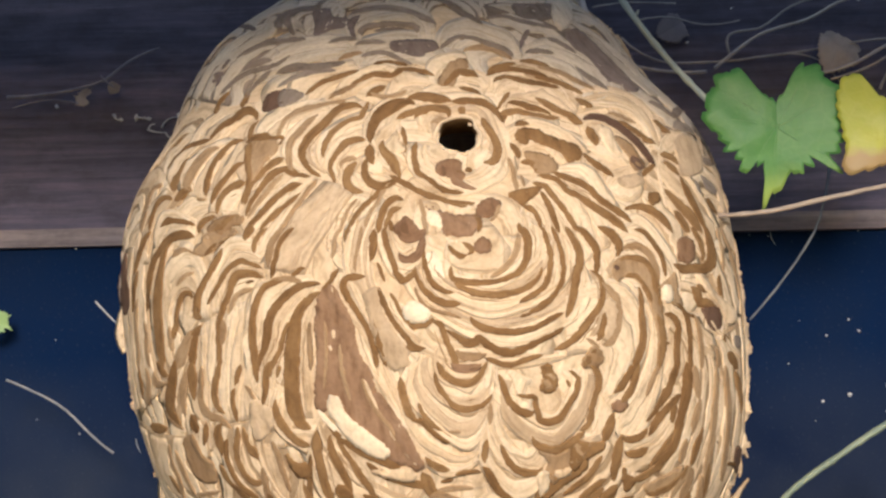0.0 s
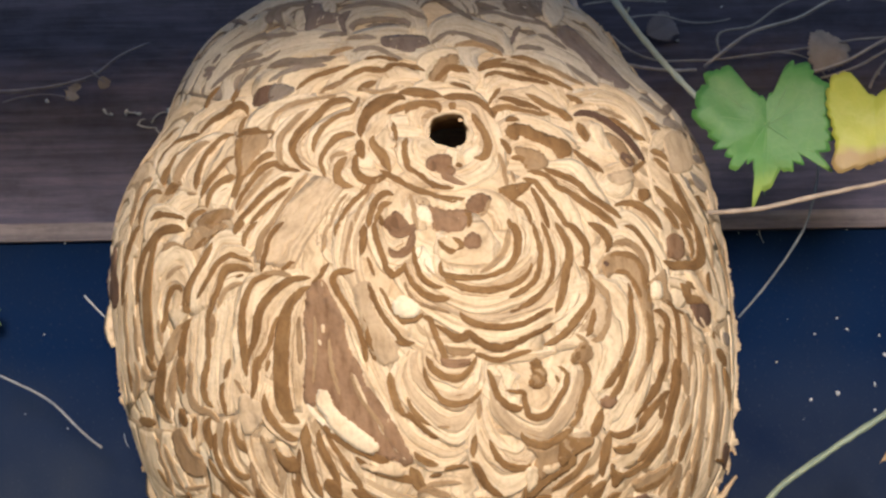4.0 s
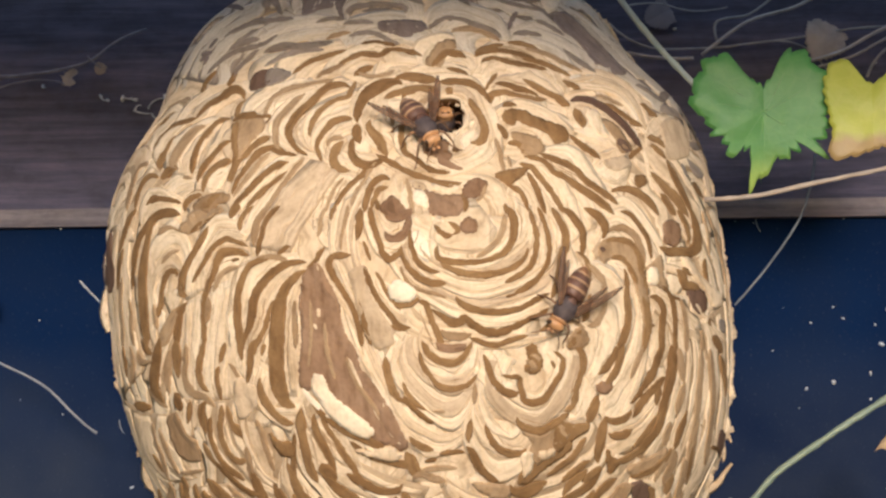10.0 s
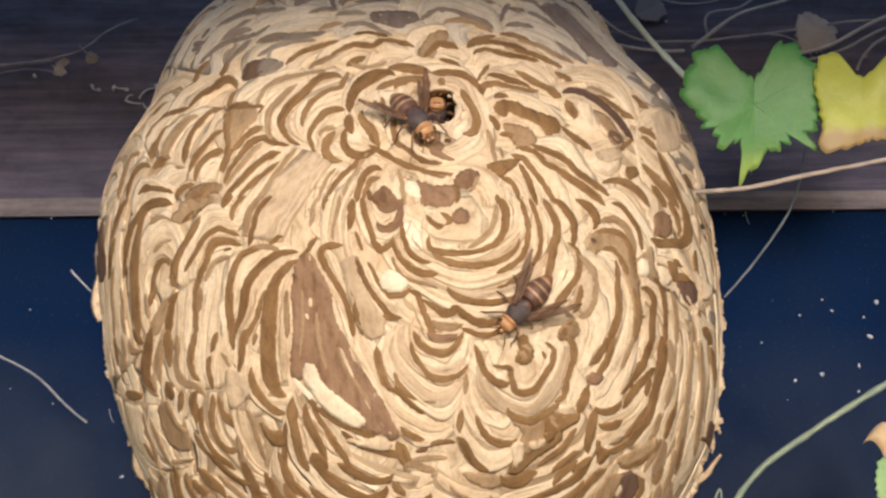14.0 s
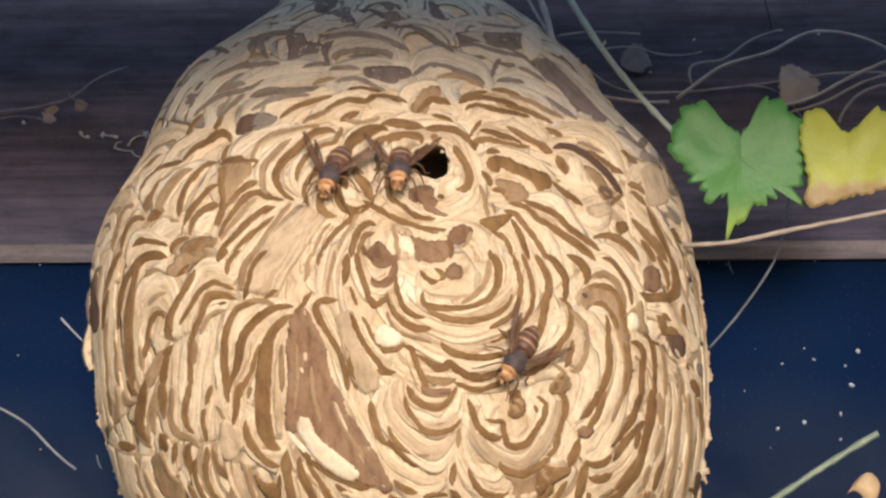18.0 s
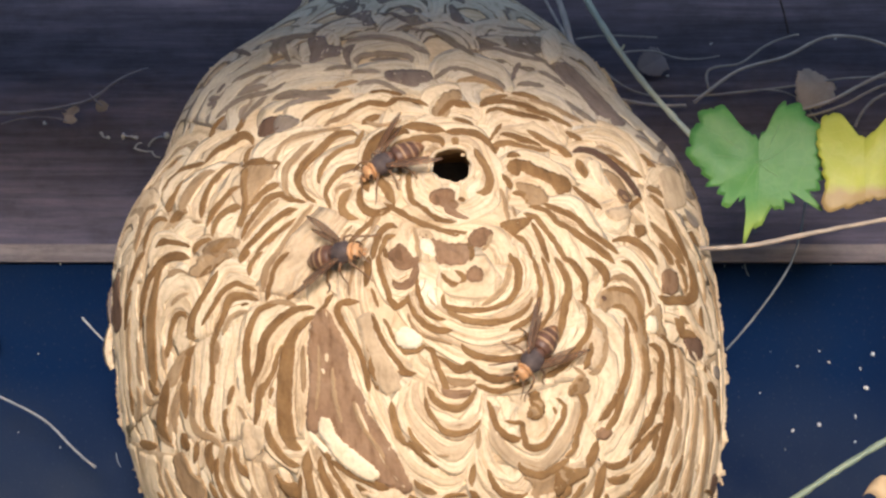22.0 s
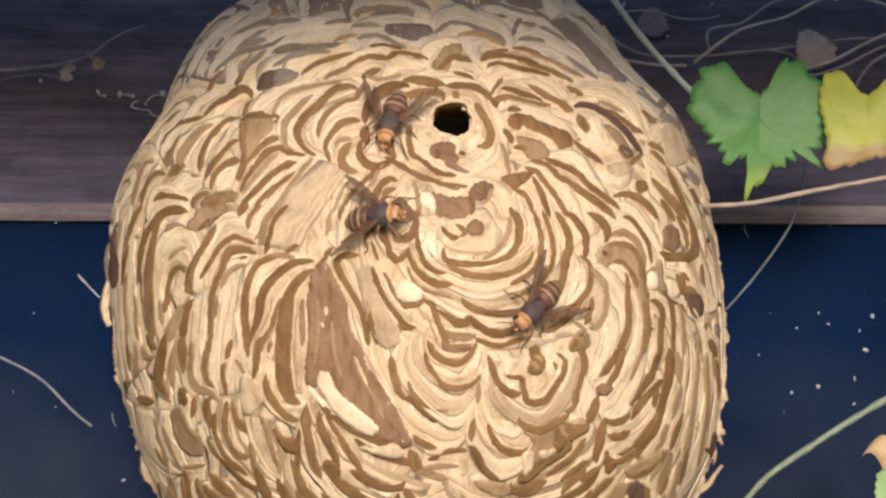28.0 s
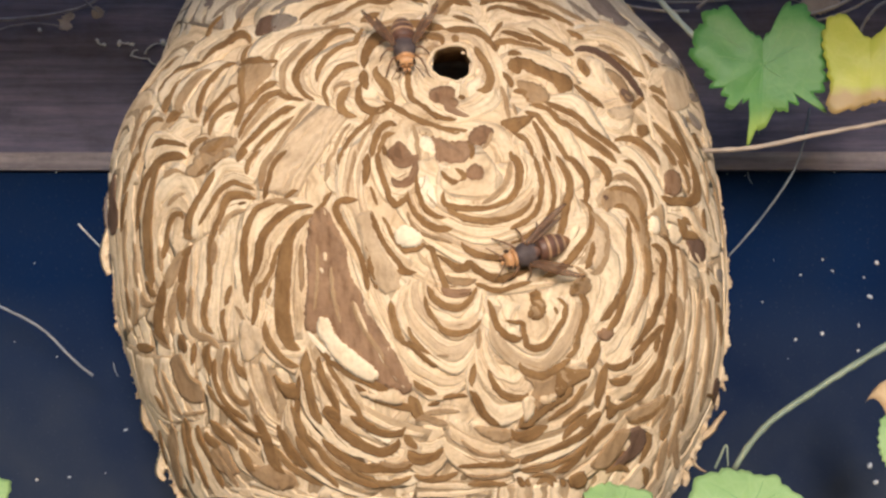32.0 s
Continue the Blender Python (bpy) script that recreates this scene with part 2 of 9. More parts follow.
    return ((1 + 2 * q) * (1 - q) ** 2 * p[i] + q * (1 - q) ** 2 * h * m[i] + q * q * (3 - 2 * q) * p[i + 1] + q * q * (q - 1) * h * m[i + 1])


def tube(points, radii, steps=24, sides=8, wobble=0.0, seed=0):
    """A closed tapering tube along a smooth line."""
    line = spline(points, steps)
    rng = np.random.default_rng(seed)
    if wobble:
        line[1:-1] += rng.normal(0, wobble, (steps - 2, 3))
    r = np.interp(np.linspace(0, 1, steps), np.linspace(0, 1, len(radii)), radii)
    bm = bmesh.new()
    rings = []
    for i in range(steps):
        t = Vector(line[min(i + 1, steps - 1)] - line[max(i - 1, 0)]).normalized()
        a = t.orthogonal().normalized() if i == 0 else (a - t * a.dot(t)).normalized()
        b = t.cross(a)
        k = r[i] * (1 + (rng.normal(0, 0.075) if wobble else 0))
        rings.append([bm.verts.new(Vector(line[i]) + (a * math.cos(w) + b * math.sin(w)) * k) for w in np.linspace(0, 2 * math.pi, sides, endpoint=False)])
    for p, q in zip(rings, rings[1:]):
        for j in range(sides):
            bm.faces.new((p[j], p[(j + 1) % sides], q[(j + 1) % sides], q[j]))
    bm.faces.new(rings[0][::-1])
    bm.faces.new(rings[-1])
    return bm


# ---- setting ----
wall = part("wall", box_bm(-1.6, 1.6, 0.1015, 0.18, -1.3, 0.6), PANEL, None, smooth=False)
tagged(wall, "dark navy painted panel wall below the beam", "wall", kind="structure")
beam = part("beam", box_bm(-1.6, 1.6, 0.098, 0.1012, 0.039, 0.42, 0.0012), BEAM, None, smooth=False)
tagged(beam, "weathered dark brown wooden beam behind the nest", "beam", kind="structure")
# unseen blocker, added only to keep the sun off the crown
shade_beam = part("beam_front", box_bm(-1.6, 1.6, SHADE_BEAM_Y - 0.05, SHADE_BEAM_Y, SHADE_BEAM_Z, SHADE_BEAM_Z + 0.13, 0.002), BEAM, None, smooth=False)
tagged(shade_beam, "unseen beam added to shade the nest's crown", "beam", kind="structure")
ground = part("ground", box_bm(-40, 40, -60, 20, -1.5, -1.3), plain("dark_gravel", (0.045, 0.042, 0.036), (0.08, 0.074, 0.064), 0.9, 3.0), None, smooth=False)
tagged(ground, "dark gravel ground below the beams", "ground", kind="structure")

# ---- nest ----
# nest outline by height: height, middle x, half width, middle y, half depth (mm)
PROFILE = np.array([
    (-190, -2, 2, 20, 2), (-175, -2, 38, 18, 34), (-150, -2, 68, 16, 64), (-125, -2, 87, 14, 83), (-103, -1.5, 98.5, 10, 96),
    (-85, -1, 106, 6, 103), (-65, -1, 114, 2, 110), (-40, -3, 120, -1, 115), (-20, -4, 121.5, -2, 118),
    (0, -6, 122, -1, 119), (20, -7.5, 121, 1, 114), (40, -7, 117, 4, 108), (64, -5.5, 107, 10, 99),
    (84, -11, 95.3, 15, 92), (107, -12.6, 83.4, 28, 81), (124, -10.8, 67.6, 38.5, 65), (139, -12, 52.5, 48, 53.5), (153, -18, 43, 56, 44), (185, -18, 37, 68, 42)], float) / 1000


def smooth_table(rows, steps):
    """A finer table along the rows (Catmull-Rom)."""
    z = np.linspace(rows[0, 0], rows[-1, 0], steps)
    slopes = np.gradient(rows[:, 1:], rows[:, 0], axis=0)
    i = np.clip(np.searchsorted(rows[:, 0], z) - 1, 0, len(rows) - 2)
    h = (rows[i + 1, 0] - rows[i, 0])
    q = ((z - rows[i, 0]) / h)[:, None]
    h = h[:, None]
    out = ((1 + 2 * q) * (1 - q) ** 2 * rows[i, 1:] + q * (1 - q) ** 2 * h * slopes[i]
           + q * q * (3 - 2 * q) * rows[i + 1, 1:] + q * q * (q - 1) * h * slopes[i + 1])
    return np.column_stack([z, out])


SHRINK = 0.0012
TABLE = smooth_table(PROFILE, 400)
TABLE[:, [2, 4]] = np.maximum(TABLE[:, [2, 4]] - SHRINK, 0.001)


def surface_raw(u, z):
    """A point of the nest's surface: u degrees round the axis (0 faces the open side), z mm high."""
    z = np.asarray(z, float) / 1000
    a = np.radians(np.asarray(u, float))
    cx, w, cy, d = (np.interp(z, TABLE[:, 0], TABLE[:, k]) for k in (1, 2, 3, 4))
    back = np.where(np.cos(a) < 0, 0.72, 1.0)
    return np.stack([cx + w * np.sin(a), cy - d * back * np.cos(a), z], -1)


def surface(u, z, h=0.0):
    """The same, h metres out along the normal."""
    u, z = np.broadcast_arrays(np.asarray(u, float), np.asarray(z, float))
    p = surface_raw(u, z)
    n = np.cross(surface_raw(u + 0.4, z) - surface_raw(u - 0.4, z), surface_raw(u, z + 0.8) - surface_raw(u, z - 0.8))
    n = n / np.maximum(np.linalg.norm(n, axis=-1, keepdims=True), 1e-12)
    return p + n * np.asarray(h)[..., None]

HOLE_U, HOLE_Z, HOLE_R = 9.9, 44.1, 7.0


def nest_core():
    """The paper body under the scales, with the entrance cut through it and a dark inside."""
    nu, nz = 220, 150
    us = np.linspace(-180, 180, nu, endpoint=False)
    zs = np.linspace(-188, 183, nz)
    U, Z = np.meshgrid(us, zs)
    verts = surface(U, Z, -0.0004).reshape(-1, 3)
    hole = surface(HOLE_U, HOLE_Z)
    cent = verts.reshape(nz, nu, 3)
    faces = []
    for j in range(nz - 1):
        for i in range(nu):
            q = (j * nu + i, j * nu + (i + 1) % nu, (j + 1) * nu + (i + 1) % nu, (j + 1) * nu + i)
            if np.linalg.norm(verts[list(q)].mean(0) - hole) < HOLE_R / 1000 + 0.001:
                continue
            faces.append(q)
    return mesh_object("body", verts, faces, [CREAM], uvs=np.column_stack([U.ravel() / 30, Z.ravel() / 60]), parent=nest)


nest = tagged(new("hornet_nest"), "large round hornet nest of banded cream and brown paper scales", "nest")
nest_core()
COUNT = [0, 0]
RISE = [-0.00005]
HOLE = surface(HOLE_U, HOLE_Z)
RNG = np.random.default_rng(7)


def strip(grid_u, grid_z, heights, floor):
    """A raised sheet with turned-down rims: rows run along the band, columns across it."""
    ns, nc = grid_u.shape
    top = surface(grid_u, grid_z, heights)
    low = surface(grid_u[:, [0, -1]], grid_z[:, [0, -1]], np.full((ns, 2), floor))
    verts = np.concatenate([low[:, :1], top, low[:, 1:]], axis=1)
    n = nc + 2
    faces = [(i * n + j, i * n + j + 1, (i + 1) * n + j + 1, (i + 1) * n + j) for i in range(ns - 1) for j in range(n - 1)]
    faces += [tuple(range(n))[::-1], tuple((ns - 1) * n + j for j in range(n))]
    flat = verts.reshape(-1, 3)
    if np.linalg.norm(flat - HOLE, axis=1).min() < HOLE_R / 1000 + 0.004:
        # keep the entrance open
        faces = [f for f in faces if np.linalg.norm(flat[list(f)] - HOLE, axis=1).min() > HOLE_R / 1000 * 1.08]
    su = np.repeat(np.linspace(0, 1, ns), n)
    sv = np.tile(np.linspace(0, 0.25, n), ns)
    return verts.reshape(-1, 3), faces, np.column_stack([su, sv])


def fan(a, b, bands, lift=1.2, gap=0.3, tone="c", floor=None):
    """One paper scale between the lines a and b, with raised pale bands running along it.
    Points are (degrees round the nest, mm of height)."""
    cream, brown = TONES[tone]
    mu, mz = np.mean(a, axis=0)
    # flanks, underside: brown gaps add banding, and dim where light falls off
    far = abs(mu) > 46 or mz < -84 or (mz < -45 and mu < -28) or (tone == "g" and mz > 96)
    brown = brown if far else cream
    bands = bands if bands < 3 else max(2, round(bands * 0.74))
    la, lb = np.array(a, float), np.array(b, float)
    length = sum(np.linalg.norm(np.diff(q, axis=0), axis=1).sum() for q in (la, lb)) / 2
    ns = int(np.clip(length * 0.55, 10, 40))
    pa, pb = spline(la, ns), spline(lb, ns)
    base = (0.0003 + COUNT[0] * 0.0000012) if floor is None else floor
    COUNT[0] += floor is None
    phase = RNG.uniform(0, 50)

    def at(v, wob):
        v = np.clip(v + wob, -0.04, 1.04)[..., None]
        return pa[:, None] * (1 - v) + pb[:, None] * v

    s = np.linspace(0, 1, ns)
    # backing sheet
    cols = max(3, bands + 2)
    v0 = np.tile(np.linspace(-0.02, 1.02, cols), (ns, 1))
    g = at(v0, np.zeros_like(v0))
    tilt = np.linspace(0, 1, cols) if lift >= 0 else np.linspace(1, 0, cols)
    arch = np.sin(np.pi * np.linspace(0, 1, ns)) ** 0.5
    hb = base + abs(lift) * 0.00025 * (1 - tilt)[None] * arch[:, None]
    verts, faces, uv = strip(g[..., 0], g[..., 1], hb, -0.0003)
    name = "paper_scale"
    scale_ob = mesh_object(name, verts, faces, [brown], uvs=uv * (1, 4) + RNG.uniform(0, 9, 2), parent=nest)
    if bands == 0:
        return scale_ob
    widths = RNG.uniform(0.45, 1.55, bands)
    edges = np.r_[0, np.cumsum(widths)] / widths.sum()
    sv, sf, suv, off = [], [], [], 0
    for k in range(bands):
        w = edges[k + 1] - edges[k]
        gk = gap * (RNG.uniform(0.6, 1.25) if RNG.random() > 0.25 else 0.22)
        e0, e1 = edges[k] + w * gk * RNG.uniform(0.2, 0.6), edges[k + 1] - w * gk * RNG.uniform(0.3, 0.7)
        if k == 0:
            e0 = edges[0]
        ends = RNG.uniform(-0.01, 0.05, 2) if bands > 1 else (0.0, 0.0)
        sk = np.linspace(ends[0], 1 - ends[1], ns)
        half = np.sin(np.pi * np.clip((sk + 0.03) / 1.06, 0, 1)) ** (0.28 if bands > 1 else 0.4)
        mid = (e0 + e1) / 2
        wav = np.array([noise.noise(Vector((phase + q * 5, k * 3.1, 0))) for q in s]) * w * (0.22 if bands > 1 else 0.05) + np.array([noise.noise(Vector((phase + q * 17, k * 5.7, 4))) for q in s]) * w * (0.10 if bands > 1 else 0.03)
        wid = (e1 - e0) * half * (1 + np.array([noise.noise(Vector((phase + q * 9, k * 7.7, 9))) for q in s]) * (0.45 if bands > 1 else 0.12))
        cross = np.array([-0.5, -0.36, -0.12, 0.15, 0.4, 0.5])
        v = mid + wav[:, None] + cross[None] * wid[:, None]
        vv = np.clip(v, -0.05, 1.05)[..., None]
        qa = np.stack([np.interp(sk, s, pa[:, c]) for c in (0, 1)], -1)
        qb = np.stack([np.interp(sk, s, pb[:, c]) for c in (0, 1)], -1)
        g = qa[:, None] * (1 - vv) + qb[:, None] * vv
        rise = np.array([0.75, 1.0, 0.92, 0.7, 0.42, 0.15]) if lift >= 0 else np.array([0.15, 0.42, 0.7, 0.92, 1.0, 0.75])
        crinkle = np.array([[noise.noise(Vector((phase + q * 8, c * 2.0, k * 2.3))) for c in cross] for q in s]) * 0.00022
        h = base + 0.0002 + abs(lift) * 0.0002 * rise[None] * (0.35 + 0.65 * half[:, None]) + crinkle
        verts, faces, uv = strip(g[..., 0], g[..., 1], h, base - 0.0002)
        uv = uv * (max(length / 25, 0.5), 1) + RNG.uniform(0, 9, 2)
        if COUNT[1] < 110 and floor is None and abs(la[:, 0].mean()) < 40:
            COUNT[1] += 1
            mesh_object("paper_band", verts, faces, [TAN if tone == "c" and RNG.random() < 0.16 else cream], uvs=uv, parent=scale_ob)
        else:
            sv.append(verts), suv.append(uv)
            sf += [tuple(i + off for i in f) for f in faces]
            off += len(verts)
    if sv:
        tagged(mesh_object("paper_band", np.concatenate(sv), sf, [cream], uvs=np.concatenate(suv), parent=scale_ob), kind="stuff")
    return scale_ob


OLIVE = paper("olive_tan_paper", (0.25, 0.155, 0.082), (0.335, 0.22, 0.122), (0.42, 0.295, 0.175), 0.5)
# dark brown paper, also the shade inside hollows and pockets
DARKBROWN = paper("dark_brown_paper_and_hollow", (0.075, 0.043, 0.03), (0.12, 0.07, 0.048), (0.17, 0.105, 0.072), 0.5)
STREAKS = {"n": BROWN, "r": RUSSET, "d": DARK, "o": OLIVE, "b": BRIGHT, "c": CREAM, "m": MAUVE, "e": GREYBROWN, "g": GREY, "t": TAN, "k": DARKBROWN}


def ground_tree():
    """The scales laid so far, as one search tree."""
    verts, faces = [], []
    for ob in nest.children_recursive:
        if ob.type == "MESH":
            off = len(verts)
            verts += [tuple(v.co) for v in ob.data.vertices]
            faces += [tuple(i + off for i in f.vertices) for f in ob.data.polygons]
    return bvhtree.BVHTree.FromPolygons(verts, faces)


def lie(u, z):
    """How high the scales stand at places of the surface, in metres."""
    c = surface(u, z)
    n = surface(u, z, 0.01) - c
    out = []
    for p, q in zip(c.reshape(-1, 3), n.reshape(-1, 3)):
        q = Vector(q).normalized()
        far = GROUND[0].ray_cast(Vector(p) + q * 0.005, -q, 0.006)[3]
        out.append(0.0003 if far is None else 0.005 - far)
    return np.array(out).reshape(np.shape(u))


GROUND, LINES = [], []


def sheet_name(tone):
    return "pale_band" if tone in "bcgt" else "brown_band"


def band(tone, rows):
    """One paper band on the surface along a smooth line: rows of (degrees round the nest, mm of height, mm of width)."""
    p = np.array(rows, float)
    ns = int(np.clip(np.hypot(*np.diff(p[:, :2], axis=0).T).sum() * 1.7, 16, 110))
    g = spline(p, ns)
    s = np.linspace(0, 1, ns)
    c = surface(g[:, 0], g[:, 1])
    n = surface(g[:, 0], g[:, 1], 0.01) - c
    n /= np.linalg.norm(n, axis=1, keepdims=True)
    t = np.gradient(c, axis=0)
    t /= np.maximum(np.linalg.norm(t, axis=1, keepdims=True), 1e-9)
    side = np.cross(n, t)
    phase = RNG.uniform(0, 60)
    run = np.r_[0, np.cumsum(np.linalg.norm(np.diff(c, axis=0), axis=1))] * 1000
    rag = np.array([[0.6 * noise.noise(Vector((phase + q * 0.4, e * 9, 7))) + 0.55 * noise.noise(Vector((phase + q * 1.1, e * 9, 2))) for e in (0, 1)] for q in run])
    tip = np.clip(np.minimum(run, run[-1] - run) / np.clip(1.5 * g[:, 2], 0.6, 0.3 * run[-1]), 0, 1)
    half = np.maximum(g[:, 2], 0.4) / 2 * np.clip(tip * (2 - tip), 0.05, 1) ** 0.75
    up = RISE[0] = RISE[0] + 0.0000011
    if tone in "nor" and run[-1] > 9:
        for _ in range(int(RNG.integers(1, 4))):
            LINES.append((g, side, half, RNG.choice((-1, 1)) * RNG.uniform(0.6, 2.6), *sorted(RNG.uniform(-0.1, 1.1, 2)), RNG.uniform(0.25, 0.62), RNG.random() < 0.45))
    # lay it on the scales below: their height at the middle and near both edges, the most of each neighbourhood
    du = np.degrees(half / 1000 / 0.115)
    low = np.stack([lie(g[:, 0] + du * k * side[:, 0], g[:, 1] + half * k * side[:, 2]) for k in (-0.9, -0.45, 0, 0.45, 0.9)], 1)
    pad = np.pad(low, 1, mode="edge")
    most = np.max([pad[i:i + ns, j:j + 5] for i in range(3) for j in range(3)], axis=0)
    pad = np.pad(most, ((2, 2), (0, 0)), mode="edge")
    most = np.maximum(most, np.mean([pad[i:i + ns] for i in range(5)], axis=0)) + 0.00014 + up
    cols = []
    for k, h in ((-1.02, most[:, 0] - 0.0007), (-1.0, most[:, 0] - 0.00004), (-0.8, most[:, 1]), (0.0, most[:, 2]), (0.8, most[:, 3]), (1.0, most[:, 4] - 0.00004), (1.02, most[:, 4] - 0.0007)):
        edge = (half + rag[:, 0 if k < 0 else 1] * np.minimum(half * 0.7, 0.55) * min(abs(k), 1)) / 1000
        cols.append(c + side * (edge * k)[:, None] + n * h[:, None])
    verts = np.stack(cols, 1).reshape(-1, 3)
    m = len(cols)
    faces = [(i * m + j, i * m + j + 1, (i + 1) * m + j + 1, (i + 1) * m + j) for i in range(ns - 1) for j in range(m - 1)]
    faces += [tuple(range(m))[::-1], tuple((ns - 1) * m + j for j in range(m))]
    faces = [f for f in faces if np.linalg.norm(verts[list(f)] - HOLE, axis=1).min() > HOLE_R / 1000 * 1.08]
    uv = np.column_stack([np.repeat(run / 14, m), np.tile(np.linspace(0, 0.25, m), ns)]) + RNG.uniform(0, 9, 2)
    return mesh_object(sheet_name(tone), verts, faces, [STREAKS[tone]], uvs=uv, parent=nest)


def patch(tone, ring_line, rise=0.0, crown=0.0, name=""):
    """A wider piece of paper inside a closed smooth line of (degrees round the nest, mm of height); rise and crown in mm."""
    p = np.array(ring_line, float)
    closed = spline(np.concatenate([p[-2:], p, p[:2]]), 8 * (len(p) + 3) + 1)
    d = np.hypot(*np.diff(np.concatenate([p[-2:], p, p[:2]]), axis=0).T)
    d = np.r_[0, np.cumsum(d)] / d.sum()
    at = np.linspace(0, 1, len(closed))
    loop = closed[(at >= d[2]) & (at < d[-2])] * (2.0, 1.0)
    phase = RNG.uniform(0, 60)
    run = np.roll(loop, -1, 0) - np.roll(loop, 1, 0)
    out = np.stack([run[:, 1], -run[:, 0]], -1) / np.maximum(np.linalg.norm(run, axis=1, keepdims=True), 1e-6)
    out *= np.sign((loop[:, 0] * np.roll(loop[:, 1], -1) - np.roll(loop[:, 0], -1) * loop[:, 1]).sum())
    loop = loop + out * np.array([0.45 + noise.noise(Vector((phase + i * 0.4, 0, 0))) * 0.55 + noise.noise(Vector((phase + i * 1.3, 4, 0))) * 0.45 for i in range(len(loop))])[:, None]
    lo, hi = loop.min(0), loop.max(0)
    gx, gy = np.meshgrid(np.arange(lo[0], hi[0], 1.3), np.arange(lo[1], hi[1], 1.3))
    inner = np.column_stack([gx.ravel(), gy.ravel()])
    gap = np.linalg.norm(inner[:, None] - loop[None], axis=2).min(1)
    inner = inner[gap > 0.7]
    k = len(loop)
    pts = np.concatenate([loop, inner])
    vs, _, fs, _, _, _ = geometry.delaunay_2d_cdt([Vector(q) for q in pts], [(i, (i + 1) % k) for i in range(k)], [], 1, 1e-5)
    flat = np.array([tuple(v) for v in vs])
    away = np.linalg.norm(flat[:, None] - loop[None], axis=2).min(1)
    up = RISE[0] = RISE[0] + 0.0000011
    lay = lie(flat[:, 0] / 2, flat[:, 1])
    near = np.linalg.norm(flat[:, None] - flat[None], axis=2) < 1.6
    lay = np.where(near, lay[None], -1).max(1)
    h = lay + 0.00008 + up + (rise + crown * (1 - np.exp(-away / 1.4))) / 1000 + np.array([noise.noise(Vector((q[0] * 0.4, q[1] * 0.4, phase))) for q in flat]) * 0.00012 * np.minimum(away, 1)
    top = surface(flat[:, 0] / 2, flat[:, 1], h)
    # the rim: the edges that one face alone uses
    uses = collections.Counter(tuple(sorted((f[i], f[(i + 1) % 3]))) for f in fs for i in range(3))
    rim = [(f[i], f[(i + 1) % 3]) for f in fs for i in range(3) if uses[tuple(sorted((f[i], f[(i + 1) % 3])))] == 1]
    low = surface(flat[:, 0] / 2, flat[:, 1], lay - 0.0006)
    n = len(flat)
    faces = [tuple(f) for f in fs] + [(b, a, a + n, b + n) for a, b in rim]
    verts = np.concatenate([top, low])
    faces = [f for f in faces if np.linalg.norm(verts[list(f)] - HOLE, axis=1).min() > HOLE_R / 1000 * 1.08]
    uv = np.concatenate([flat, flat])[:, ::-1] * (1 / 22, 1 / 70) + RNG.uniform(0, 9, 2)
    return mesh_object(name or sheet_name(tone).replace("band", "patch"), verts, faces, [STREAKS[tone]], uvs=uv, parent=nest)


def fibre_lines():
    """Thin tan pulp lines that run beside the broad bands."""
    verts, faces, mats, uvs = [], [], [], []
    for g, side, half, away, a, b, wide, dark in LINES:
        s = np.linspace(0, 1, len(g))
        keep = (s >= a) & (s <= b)
        if keep.sum() < 5:
            continue
        q, sd, hf = g[keep], side[keep], half[keep]
        n = len(q)
        phase = RNG.uniform(0, 90)
        shift = np.sign(away) * hf + away + np.array([noise.noise(Vector((phase + i * 0.25, 0, 0))) * 0.5 for i in range(n)])
        w = wide * np.sin(np.pi * (np.arange(n) + 0.5) / n) ** 0.5 * np.array([1 + 0.5 * noise.noise(Vector((phase, i * 0.6, 0))) for i in range(n)])
        cols = []
        for k in (-0.5, 0, 0.5):
            off = shift + w * k
            u, z = q[:, 0] + np.degrees(off / 115) * sd[:, 0], q[:, 1] + off * sd[:, 2]
            cols.append(surface(u, z, lie(u, z) + (0.00012 if k == 0 else 0.00003)))
        base = len(verts)
        verts += list(np.stack(cols, 1).reshape(-1, 3))
        new_faces = [(base + i * 3 + j, base + i * 3 + j + 1, base + i * 3 + j + 4, base + i * 3 + j + 3) for i in range(n - 1) for j in (0, 1)]
        faces += new_faces
        mats += [int(dark)] * len(new_faces)
        uvs += [(i * 0.06 + phase, j * 0.05) for i in range(n) for j in range(3)]
    return tagged(mesh_object("fibre_line", verts, faces, [TAN, OLIVE], mats, uvs, parent=nest), "thin tan pulp lines between the bands", kind="stuff")


def flake(tone, ring_line):
    """A thicker torn piece of paper that stands off the surface."""
    return patch(tone, ring_line, 0.7, 0.35, "torn_flake")


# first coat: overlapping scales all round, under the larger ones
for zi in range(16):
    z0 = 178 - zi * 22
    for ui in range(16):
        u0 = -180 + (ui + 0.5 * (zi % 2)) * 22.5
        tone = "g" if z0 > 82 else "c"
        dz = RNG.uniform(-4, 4)
